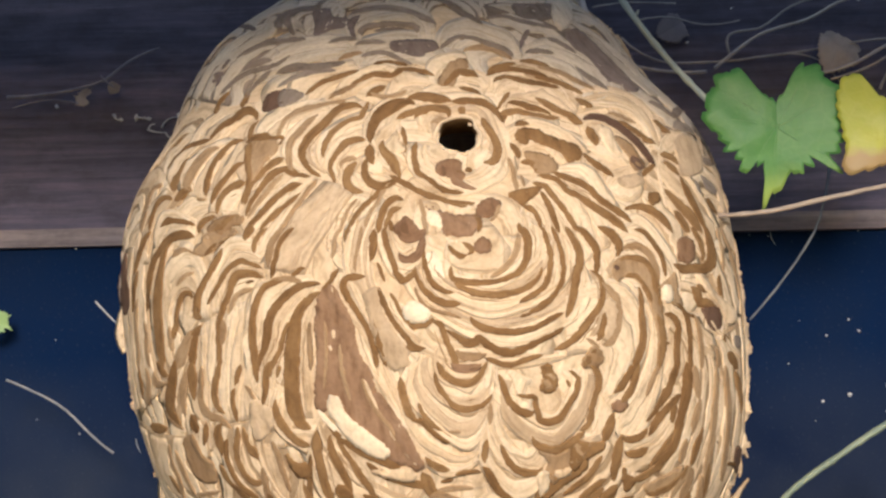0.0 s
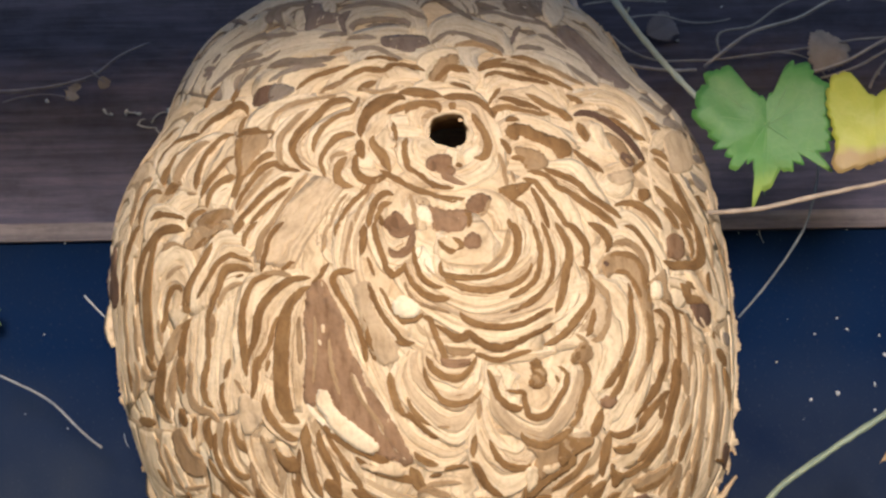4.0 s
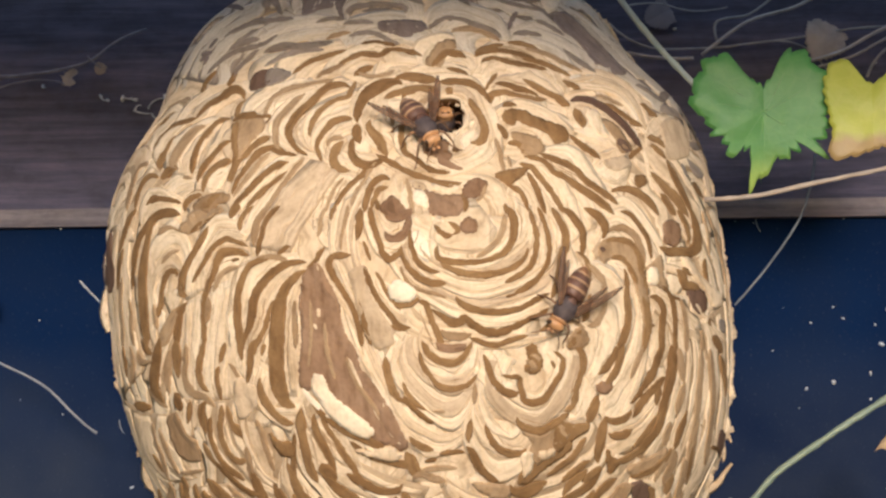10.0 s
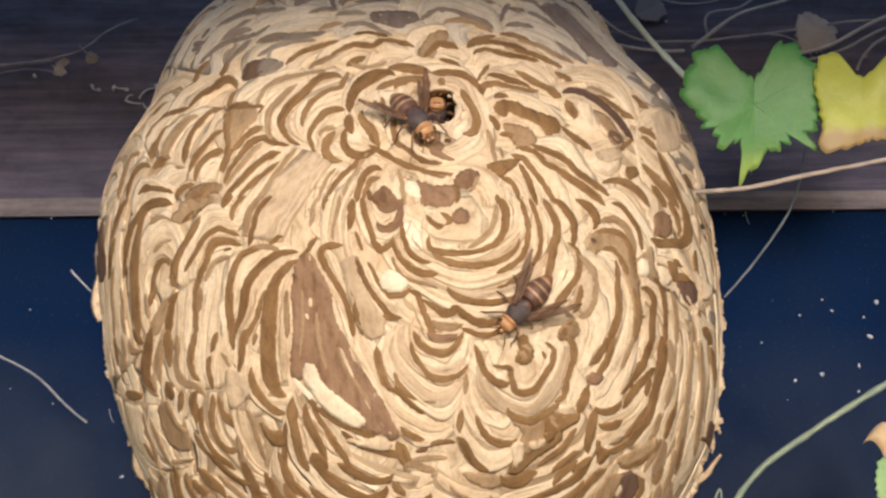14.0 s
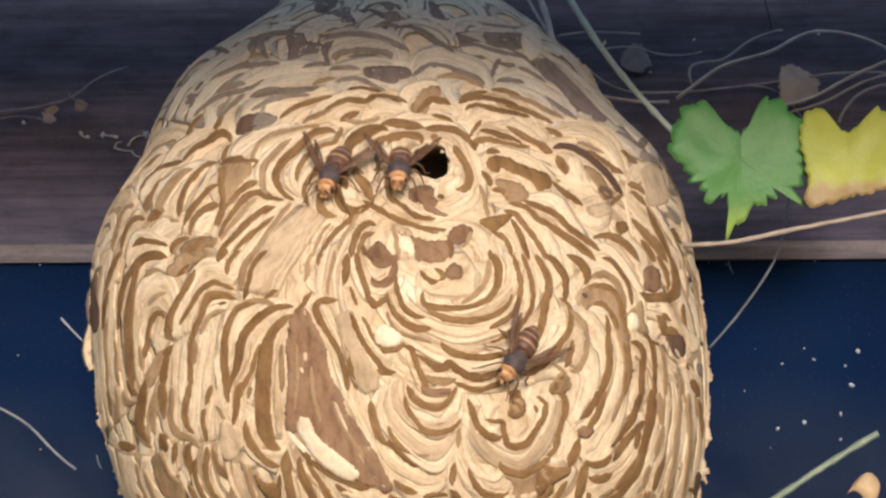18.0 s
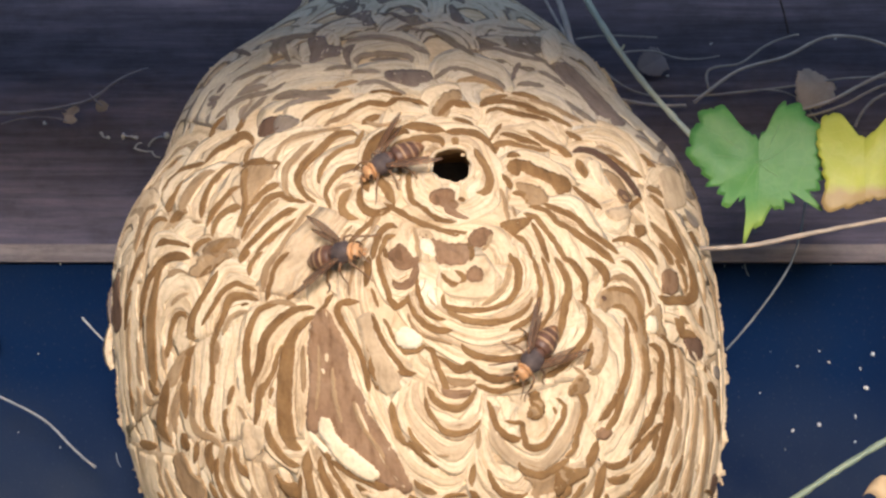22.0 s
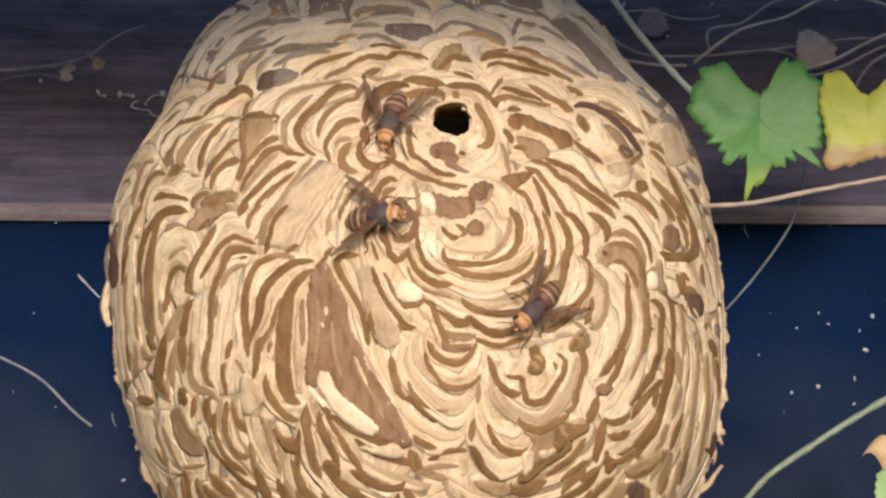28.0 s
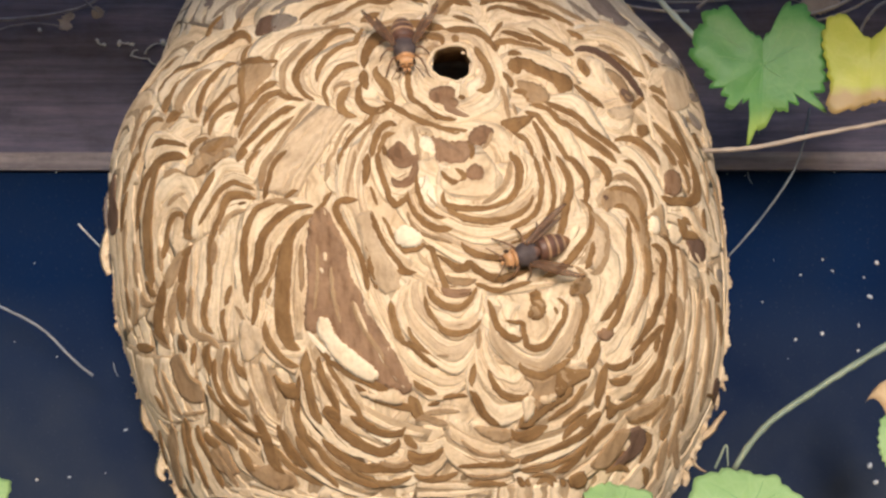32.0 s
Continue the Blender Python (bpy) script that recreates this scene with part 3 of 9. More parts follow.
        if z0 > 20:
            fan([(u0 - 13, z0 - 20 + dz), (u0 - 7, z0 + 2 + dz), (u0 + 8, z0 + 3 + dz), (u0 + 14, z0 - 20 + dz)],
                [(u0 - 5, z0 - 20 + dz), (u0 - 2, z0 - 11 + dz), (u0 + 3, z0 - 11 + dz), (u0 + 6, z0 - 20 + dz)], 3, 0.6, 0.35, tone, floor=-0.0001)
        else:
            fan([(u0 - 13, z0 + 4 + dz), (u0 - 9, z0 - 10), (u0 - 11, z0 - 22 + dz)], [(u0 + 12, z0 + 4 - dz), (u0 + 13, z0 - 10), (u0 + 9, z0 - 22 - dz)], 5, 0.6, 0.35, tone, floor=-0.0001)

fan([(-30.1, 97.6), (-28.1, 109.8), (-19.0, 109.0), (-12.3, 95.5)], [(-25.3, 94.0), (-23.8, 102.7), (-20.2, 101.9), (-18.4, 91.5)], 3, 1.0, .35, "g")
fan([(-21.2, 103.1), (-18.7, 114.9), (-8.6, 115.2)], [(-15.2, 97.3), (-11.5, 104.6), (-4.6, 107.3)], 2, 1.0, .35, "g")
fan([(-35.7, 77.4), (-28.6, 88.1), (-11.0, 88.8)], [(-30.6, 74.1), (-23.4, 77.6), (-10.7, 79.0)], 3, 1.0, .30, "g")
fan([(-4.6, 107.3), (-0.3, 120.8), (10.4, 112.9)], [(-2.6, 100.6), (4.2, 107.1), (9.2, 103.9)], 2, 1.0, .35, "g")
fan([(-10.1, 83.6), (-9.4, 102.7), (2.9, 104.7), (9.0, 84.5)], [(-8.0, 84.7), (-5.7, 93.4), (2.6, 93.7), (5.0, 85.7)], 3, 1.0, .35, "g")
fan([(6.3, 100.0), (10.4, 112.2), (18.9, 107.5), (21.4, 95.3)], [(8.0, 98.5), (11.4, 103.8), (15.5, 102.3), (17.7, 96.5)], 2, 1.0, .30, "g")
fan([(8.1, 83.6), (16.2, 96.3), (26.5, 90.6), (26.4, 76.4)], [(13.3, 79.6), (18.0, 83.2), (21.2, 80.6), (22.6, 75.3)], 4, 1.2, .30, "g")
fan([(22.4, 104.7), (34.8, 106.5), (47.7, 97.5)], [(22.6, 92.7), (30.8, 90.5), (39.1, 86.3)], 3, 1.0, .30, "g")
fan([(38.8, 99.0), (50.0, 117.8), (54.9, 119.7)], [(43.3, 96.0), (47.7, 105.0), (53.3, 115.5)], 1, 1.0, .20, "g")
fan([(27.8, 82.3), (40.4, 90.3), (52.1, 81.2), (45.6, 65.6)], [(22.8, 69.4), (30.4, 76.2), (33.2, 68.0), (32.4, 59.8)], 6, 1.2, .30, "g")
fan([(46.9, 104.1), (61.1, 95.3), (76.1, 74.1)], [(44.3, 98.9), (54.0, 87.7), (56.3, 69.6)], 2, 1.6, .25, "g")
fan([(69.0, 90.1), (76.3, 77.2), (78.7, 65.6)], [(46.9, 69.6), (52.9, 59.3), (62.3, 47.8)], 3, 1.2, .30, "g")
fan([(-61.9, 75.8), (-54.5, 92.8), (-38.5, 103.8)], [(-36.8, 62.5), (-32.5, 78.6), (-25.8, 82.6)], 5, 1.2, .30, "g")
fan([(-45.9, 102.8), (-45.5, 114.1), (-32.0, 114.7)], [(-37.1, 86.9), (-29.1, 95.9), (-20.9, 89.7)], 3, 1.0, .30, "g")
fan([(-30.5, 60.9), (-30.5, 72.4), (-23.4, 74.6)], [(-27.6, 60.3), (-25.9, 67.3), (-22.0, 70.7)], 0, 0.8, .30, "c")
fan([(-24.6, 58.2), (-23.4, 73.4), (-10.2, 77.7)], [(-18.1, 56.2), (-15.6, 64.6), (-7.9, 69.1)], 3, 1.2, .28, "c")
fan([(-15.3, 60.7), (-10.7, 71.8), (-3.1, 75.2), (1.0, 68.0)], [(-10.6, 61.6), (-8.0, 66.2), (-4.9, 67.0), (-2.8, 64.5)], 3, 1.2, .30, "c")
fan([(-4.7, 61.4), (-0.2, 71.0), (5.5, 66.9)], [(-2.6, 55.2), (0.8, 62.5), (4.6, 60.0)], 3, 1.2, .30, "c")
fan([(4.3, 64.4), (7.2, 77.2), (13.3, 79.6), (13.0, 71.7)], [(6.4, 63.5), (8.7, 71.8), (11.1, 73.5), (11.3, 68.1)], 1, 1.6, .25, "c")
fan([(7.7, 62.6), (11.5, 72.0), (15.1, 71.4), (14.6, 61.9)], [(9.1, 61.2), (11.1, 66.2), (12.8, 65.8), (13.3, 61.5)], 2, 1.2, .45, "c")
fan([(16.2, 68.1), (22.6, 76.7), (32.0, 75.1), (33.6, 61.3)], [(16.7, 58.9), (20.4, 64.3), (25.9, 61.7), (28.9, 56.7)], 4, 1.2, .35, "c")
# left upper
fan([(-53.9, 41.3), (-56.1, 53.7), (-45.8, 56.9)], [(-47.0, 31.3), (-46.7, 40.8), (-41.5, 49.6)], 3, 1.2, .30, "c")
fan([(-49.7, 47.0), (-47.0, 62.2), (-33.7, 64.4)], [(-38.1, 49.1), (-35.9, 54.7), (-31.8, 58.5)], 2, 1.2, .30, "c")
fan([(-45.0, 30.6), (-46.0, 42.9), (-37.2, 50.7)], [(-36.4, 25.2), (-35.9, 37.7), (-31.9, 48.3)], 3, 1.2, .32, "c")
fan([(-35.4, 20.1), (-34.5, 35.0), (-31.7, 49.2)], [(-32.2, 18.5), (-31.6, 28.5), (-29.1, 36.5)], 2, 1.2, .40, "c")
fan([(-32.4, 19.0), (-32.3, 27.8), (-28.5, 28.7)], [(-30.3, 16.4), (-29.0, 21.6), (-27.7, 24.1)], 1, 1.4, .15, "c")
fan([(-28.2, 29.1), (-29.7, 45.4), (-25.0, 49.1)], [(-26.2, 26.5), (-25.2, 37.5), (-22.5, 43.9)], 2, 1.2, .35, "t")
fan([(-27.2, 42.5), (-27.5, 59.4), (-16.8, 62.2)], [(-22.8, 37.0), (-21.6, 49.6), (-14.3, 55.7)], 3, 1.2, .30, "c")
fan([(-28.2, 15.5), (-25.3, 29.4), (-18.7, 34.5)], [(-24.4, -2.3), (-18.0, 14.3), (-12.4, 28.0)], 7, 1.2, .34, "c")
fan([(-24.4, -2.3), (-18.0, 14.3), (-12.4, 28.0)], [(-16.3, -6.5), (-12.1, 7.4), (-6.6, 24.1)], 3, 0.8, .12, "t")
fan([(-59.2, 5.9), (-56.1, 25.5), (-50.3, 34.1)], [(-50.6, 3.5), (-50.1, 18.7), (-43.2, 27.0)], 3, 1.2, .32, "c")
fan([(-50.6, 10.0), (-48.3, 24.4), (-38.2, 18.2)], [(-45.7, 4.4), (-43.5, 11.2), (-38.7, 10.4)], 3, 1.2, .36, "c")
fan([(-37.7, 15.4), (-34.1, 20.2), (-27.6, 18.0)], [(-35.5, 9.9), (-31.2, 13.9), (-27.1, 14.0)], 3, 0.8, .55, "t")
fan([(-13.1, 29.4), (-20.8, 36.7), (-21.0, 51.2), (-10.5, 61.9)], [(-11.1, 29.2), (-16.2, 40.1), (-14.1, 51.1), (-6.9, 57.4)], 4, 1.2, .30, "c")
fan([(-10.4, 28.3), (-15.1, 38.1), (-13.4, 50.1), (-6.0, 56.2)], [(-8.2, 23.3), (-11.6, 35.0), (-9.4, 40.7), (-6.0, 43.7)], 3, 1.3, .34, "c")
fan([(-5.8, 24.0), (-10.9, 29.2), (-10.4, 39.0), (-5.6, 43.2)], [(-4.6, 26.2), (-7.6, 30.3), (-7.8, 35.6), (-5.2, 38.2)], 3, 1.3, .36, "c")
fan([(-5.6, 31.7), (-5.7, 36.8), (-3.9, 37.2)], [(-4.4, 29.4), (-2.5, 29.4), (-2.3, 31.6)], 1, 1.4, .10, "c")
# around the entrance
fan([(0.2, 28.2), (-5.5, 39.1), (-6.3, 56.7), (1.2, 65.2)], [(2.1, 34.4), (-1.1, 43.5), (-0.8, 53.0), (3.3, 57.2)], 3, 1.0, .45, "r")
fan([(1.1, 59.6), (5.4, 65.8), (15.1, 64.1)], [(2.9, 52.3), (6.7, 59.0), (13.6, 57.1)], 2, 1.2, .35, "c")
fan([(2.8, 46.4), (5.6, 60.4), (12.9, 61.4), (18.2, 47.6), (19.8, 26.4)], [(6.5, 44.1), (7.9, 51.8), (11.9, 53.5), (14.3, 48.3), (14.9, 39.1)], 4, 1.6, .32, "c")
fan([(17.2, 66.4), (28.2, 76.6), (34.0, 60.0)], [(16.9, 53.2), (23.3, 56.1), (31.7, 52.2)], 3, 1.2, .36, "c")
fan([(18.7, 48.2), (23.2, 52.2), (31.1, 45.8), (34.6, 39.7)], [(20.4, 31.5), (23.0, 38.6), (27.3, 35.4), (28.8, 33.9)], 3, 1.3, .45, "c")
fan([(20.4, 40.9), (24.2, 44.4), (27.8, 38.2)], [(21.4, 36.5), (24.6, 39.4), (26.6, 35.7)], 1, 1.3, .15, "c")
fan([(1.4, 41.7), (4.4, 25.7), (10.2, 20.4), (17.0, 25.8), (18.8, 36.2)], [(5.3, 39.9), (6.9, 31.0), (10.2, 28.2), (13.9, 31.6), (15.1, 37.9)], 2, 1.4, .22, "c")
fan([(32.7, 52.4), (39.4, 56.2), (48.5, 41.4)], [(33.6, 39.0), (38.8, 36.9), (46.0, 33.3)], 3, 0.6, .25, "c")
fan([(34.9, 48.7), (37.2, 51.7), (39.5, 45.2)], [(35.5, 41.8), (39.1, 40.4), (41.5, 37.7)], 1, 1.0, .20, "c")
fan([(33.2, 65.2), (46.8, 69.2), (53.3, 44.9)], [(33.0, 55.9), (41.5, 59.7), (49.7, 44.2)], 4, 1.8, .25, "c")
fan([(37.0, 28.6), (39.9, 34.3), (45.6, 36.6)], [(38.0, 23.4), (41.0, 22.0), (45.5, 27.6)], 2, 1.2, .25, "c")
fan([(-4.0, 38.3), (-3.8, 47.6), (-1.2, 52.3)], [(-2.1, 34.9), (-0.8, 41.7), (-0.1, 46.4)], 2, 1.5, .25, "c")
# rays to the right of the entrance
fan([(23.3, 28.9), (32.6, 34.7), (37.4, 24.4), (40.5, 9.9)], [(20.2, 21.9), (22.8, 12.8), (23.2, 0.4), (22.1, -13.6)], 9, 1.2, .34, "c")
fan([(36.6, 6.5), (42.6, 17.4), (49.8, 5.9), (49.6, -15.8)], [(35.3, -4.1), (39.6, 1.3), (44.0, -6.3), (44.2, -32.7)], 5, 1.3, .34, "c")
fan([(34.8, -4.2), (39.1, 2.0), (43.8, -4.9), (45.3, -25.7)], [(35.5, -7.2), (38.6, -4.0), (41.7, -9.4), (43.1, -28.0)], 0, 1.5, .30, "t")
fan([(44.1, 22.2), (49.1, 11.8), (50.9, 0.9)], [(50.7, 48.7), (63.7, 31.9), (73.5, 10.5)], 6, 1.2, .40, "c")
fan([(51.4, 3.2), (54.9, 11.7), (56.8, 12.3)], [(52.9, 1.5), (57.0, 5.8), (58.8, 11.8)], 1, 1.6, .20, "c")
fan([(50.4, 38.1), (55.9, 53.0), (70.8, 56.4)], [(51.5, 33.9), (57.7, 38.3), (66.9, 40.5)], 3, 1.4, .30, "c")
# middle rings
fan([(3.7, -2.8), (6.3, -16.3), (13.3, -22.4), (23.2, -15.8), (28.0, 9.0)], [(8.3, -2.7), (9.3, -7.7), (13.8, -9.0), (18.5, -3.4), (20.6, 14.6)], 5, 1.2, .30, "c")
fan([(-0.4, -3.7), (4.3, -21.5), (14.1, -31.8), (27.8, -22.6), (31.6, -6.4)], [(3.7, -2.8), (6.3, -16.3), (13.3, -22.4), (23.2, -15.8), (28.0, 9.0)], 4, 1.2, .30, "c")
fan([(7.1, -2.1), (9.0, 6.1), (14.7, 12.8)], [(9.4, -6.5), (13.9, -7.0), (18.2, 1.8)], 1, 1.6, .08, "c")
fan([(-2.3, 20.9), (-3.1, 2.8), (-0.2, -8.8), (2.4, -6.4), (4.0, -0.8)], [(0.2, 14.0), (-0.1, 6.9), (1.3, 2.3), (3.1, 4.0), (4.0, 5.9)], 4, 1.3, .45, "c")
fan([(4.0, -0.8), (4.2, -6.2), (6.9, -11.3)], [(5.6, 0.8), (6.4, -2.2), (6.9, -6.1)], 1, 2.0, .08, "b")
fan([(7.2, 8.1), (8.6, 10.9), (11.3, 7.3)], [(7.9, 2.9), (9.7, 1.0), (11.4, 3.2)], 2, 1.6, .25, "c")
fan([(1.3, 20.9), (-3.6, 4.8), (-3.7, -13.7), (3.4, -30.8)], [(-8.4, 10.9), (-9.2, -5.0), (-5.8, -26.6), (-2.5, -47.7)], 6, 1.1, .30, "c")
fan([(0.3, -17.2), (1.1, -16.4), (2.6, -17.2)], [(0.3, -21.4), (1.6, -22.5), (2.9, -21.4)], 1, 2.2, .06, "b")
# hanging scales below the middle
fan([(3.6, -22.1), (6.4, -30.0), (12.3, -29.7), (18.3, -34.0)], [(-0.4, -30.1), (4.9, -36.6), (13.1, -39.1), (27.7, -34.1)], 4, 1.2, .36, "c")
fan([(0.5, -36.1), (1.8, -56.7), (8.4, -65.9), (12.7, -54.9), (13.6, -39.0)], [(5.9, -30.0), (7.6, -38.6), (11.2, -38.4), (13.3, -33.4)], 5, 1.6, .26, "c")
fan([(-2.2, -52.6), (-0.0, -69.5), (4.9, -74.6), (11.0, -69.6)], [(0.1, -47.0), (2.1, -62.0), (7.8, -67.1), (12.2, -61.7)], 2, 1.6, .30, "c")
fan([(13.7, -35.3), (14.5, -51.2), (18.1, -54.2), (20.1, -48.0)], [(14.8, -37.1), (16.3, -46.4), (18.2, -47.8), (19.2, -43.4)], 3, 1.5, .34, "c")
fan([(16.3, -39.2), (18.0, -61.8), (22.8, -65.3), (29.1, -55.3), (31.5, -39.0)], [(20.1, -42.4), (20.2, -51.8), (23.2, -54.3), (25.6, -48.0), (26.7, -38.4)], 3, 1.8, .30, "c")
fan([(11.9, -56.1), (12.9, -77.0), (17.7, -82.9), (22.6, -76.6), (22.5, -63.0)], [(14.6, -46.5), (15.6, -61.5), (18.5, -66.6), (20.1, -61.3)], 4, 1.5, .28, "c")
fan([(20.6, -72.6), (23.9, -65.8), (32.4, -60.4)], [(22.4, -80.1), (27.5, -75.0), (33.3, -64.1)], 2, 1.2, .45, "t")
fan([(17.7, -97.9), (29.9, -93.7), (40.4, -74.2)], [(21.5, -78.6), (26.8, -74.1), (33.6, -60.3)], 6, 1.2, .42, "c")
fan([(6.0, -90.5), (12.1, -99.2), (23.1, -97.8)], [(7.6, -81.5), (11.4, -86.2), (19.8, -88.8)], 3, 1.6, .25, "c")
fan([(-3.5, -90.7), (4.2, -100.2), (8.6, -92.0)], [(-0.0, -86.0), (3.5, -88.7), (6.7, -85.9)], 2, 1.4, .40, "c")
fan([(-9.2, -94.5), (-2.6, -104.1), (4.2, -99.8)], [(-9.8, -84.6), (-2.4, -92.2), (0.8, -90.2)], 3, 1.2, .40, "c")
fan([(0.8, -107.6), (14.8, -105.4), (22.3, -101.3)], [(2.0, -100.2), (13.4, -101.5), (21.3, -98.4)], 3, 1.2, .40, "c")
fan([(18.9, -103.0), (19.3, -109.2), (19.7, -117.2)], [(37.8, -100.1), (41.2, -107.6), (45.2, -116.9)], 7, 1.2, .42, "c")
fan([(26.7, -97.7), (36.1, -87.5), (39.9, -71.7)], [(37.9, -103.2), (46.5, -90.5), (57.9, -76.7)], 5, 1.2, .38, "c")
fan([(42.0, -84.8), (47.1, -80.6), (56.4, -84.9)], [(59.9, -102.2), (58.4, -94.0), (57.7, -85.8)], 2, 2.0, .30, "c")
# right side
fan([(31.7, -4.7), (35.3, -16.0), (32.4, -30.4)], [(32.1, -8.6), (32.3, -18.0), (29.6, -28.9)], 2, 1.6, .35, "t")
fan([(26.6, -13.0), (36.5, -7.8), (41.7, -18.8), (40.4, -38.6), (34.9, -52.8)], [(26.2, -34.2), (31.9, -33.6), (32.5, -37.3), (31.5, -45.1)], 4, 1.2, .30, "c")
fan([(37.2, -7.3), (42.2, -16.3), (41.2, -38.1), (35.6, -52.4)], [(43.6, -8.0), (45.6, -23.6), (45.3, -43.4), (38.7, -68.5)], 3, 1.2, .34, "c")
fan([(34.7, -52.5), (36.7, -60.4), (40.2, -59.6), (46.5, -44.4)], [(38.2, -75.7), (44.4, -71.3), (48.3, -60.7), (53.0, -48.2)], 5, 1.2, .36, "c")
fan([(45.4, -19.3), (50.9, -27.0), (51.6, -46.8), (44.5, -71.9)], [(56.0, -17.4), (61.5, -36.7), (61.3, -57.5), (58.4, -82.1)], 7, 1.2, .32, "c")
fan([(59.7, -25.2), (65.3, -40.5), (65.5, -65.1), (63.6, -85.9)], [(76.4, -12.3), (78.5, -37.6), (82.9, -65.2), (77.9, -87.0)], 4, 1.2, .32, "c")
fan([(48.3, -5.9), (54.0, -5.6), (64.4, -17.5)], [(47.4, -9.2), (52.8, -9.0), (62.5, -20.5)], 1, 2.2, .15, "c")
fan([(45.9, -9.5), (49.2, -14.9), (60.6, -22.6)], [(45.4, -19.7), (50.5, -26.7), (63.0, -32.3)], 3, 1.4, .30, "c")
fan([(66.5, 15.4), (72.5, 4.0), (74.6, -12.8)], [(58.0, 6.1), (63.1, -5.3), (66.3, -17.1)], 3, 1.2, .32, "c")
fan([(52.9, -58.2), (53.0, -74.1), (49.0, -90.4)], [(86.8, -64.3), (87.3, -81.6), (71.1, -99.7)], 5, 1.2, .36, "c")
fan([(49.0, -90.4), (49.8, -98.4), (49.6, -108.6)], [(72.6, -89.0), (76.2, -99.5), (73.0, -110.2)], 4, 1.2, .34, "c")
# left side
fan([(-66.3, 14.8), (-69.2, -6.1), (-69.6, -27.9), (-70.8, -48.9)], [(-50.9, 14.5), (-54.3, -9.9), (-54.3, -31.0), (-52.2, -40.7)], 4, 1.2, .30, "c")
fan([(-50.7, 12.7), (-52.9, -10.7), (-52.1, -31.4), (-49.1, -39.1)], [(-43.1, 8.0), (-45.4, -8.2), (-47.1, -24.2), (-46.5, -32.7)], 2, 1.2, .55, "c")
fan([(-48.7, -32.6), (-45.3, 4.3), (-40.4, 10.4), (-36.5, 2.7), (-37.3, -13.9)], [(-45.6, -20.4), (-43.5, -8.7), (-40.8, -7.2), (-39.2, -9.1), (-39.2, -15.2)], 3, 1.3, .25, "c")
fan([(-55.2, -43.8), (-46.6, -30.3), (-38.9, -16.8)], [(-49.1, -52.7), (-43.4, -34.8), (-37.4, -19.5)], 2, 1.3, .40, "c")
fan([(-38.2, -19.7), (-35.2, -2.2), (-28.7, 10.0), (-22.6, 7.3)], [(-31.2, -14.9), (-29.5, -6.0), (-26.6, -3.2), (-23.6, -5.3)], 4, 1.2, .32, "c")
fan([(-38.2, -19.7), (-39.1, -33.4), (-41.0, -54.4)], [(-29.3, -15.2), (-32.0, -30.4), (-35.4, -47.2)], 4, 1.1, .26, "c")
fan([(-32.5, -16.3), (-35.2, -33.5), (-39.0, -54.6)], [(-24.0, -11.5), (-26.4, -34.5), (-29.0, -53.5)], 5, 1.1, .24, "c")
fan([(-14.9, -6.2), (-24.7, -8.3), (-28.3, -21.2), (-28.4, -43.0)], [(-13.9, -9.8), (-20.2, -19.7), (-22.9, -34.8), (-25.6, -55.7)], 3, 1.2, .50, "c")
fan([(-14.3, -10.9), (-18.3, -25.7), (-19.4, -42.7), (-19.5, -54.1)], [(-13.7, -12.5), (-15.6, -25.8), (-16.2, -41.0), (-17.6, -54.2)], 2, 1.9, .12, "c")
fan([(-11.1, -5.3), (-11.0, -16.5), (-8.0, -24.7), (-5.3, -44.0)], [(-9.4, -6.0), (-8.9, -14.0), (-5.6, -24.4), (-3.5, -38.4)], 2, 1.6, .32, "c")
fan([(-8.0, -24.7), (-5.3, -44.0), (-2.5, -58.3), (-0.6, -71.3)], [(-5.6, -24.4), (-3.4, -39.5), (-0.9, -54.5), (0.9, -69.5)], 2, 1.2, .30, "c")
fan([(-9.3, -11.2), (-8.7, -7.4), (-6.3, -6.1)], [(-8.8, -13.8), (-8.1, -9.4), (-6.3, -7.5)], 1, 1.6, .20, "t")
fan([(-24.9, -42.3), (-25.6, -58.0), (-20.3, -66.2)], [(-21.8, -46.4), (-21.6, -57.8), (-17.4, -56.5)], 2, 1.2, .45, "c")
# lower left
fan([(-19.0, -63.6), (-19.1, -81.1), (-11.4, -93.4), (-0.1, -99.1)], [(-16.6, -55.4), (-13.1, -69.4), (-3.3, -80.8), (4.5, -84.8)], 5, 1.3, .42, "c")
fan([(-10.7, -80.8), (-6.7, -86.9), (-3.3, -90.3)], [(-9.7, -78.9), (-6.0, -83.1), (-2.8, -86.1)], 1, 1.8, .15, "b")
fan([(-7.1, -71.4), (-4.1, -73.6), (-1.6, -74.2)], [(-6.5, -69.9), (-3.0, -71.0), (-1.6, -71.7)], 1, 1.8, .15, "b")
fan([(-23.4, -76.8), (-25.7, -88.7), (-21.5, -98.8), (-8.7, -108.5)], [(-19.0, -63.6), (-19.1, -81.1), (-11.4, -93.4), (-0.1, -99.1)], 4, 1.3, .34, "c")
fan([(-57.6, -83.5), (-62.8, -97.7), (-60.6, -110.9)], [(-38.0, -82.1), (-30.7, -98.4), (-23.3, -106.7)], 6, 1.2, .32, "c")
fan([(-65.0, -53.9), (-70.1, -74.2), (-58.2, -81.4)], [(-48.6, -57.6), (-50.5, -69.8), (-46.8, -80.0)], 4, 1.2, .30, "c")
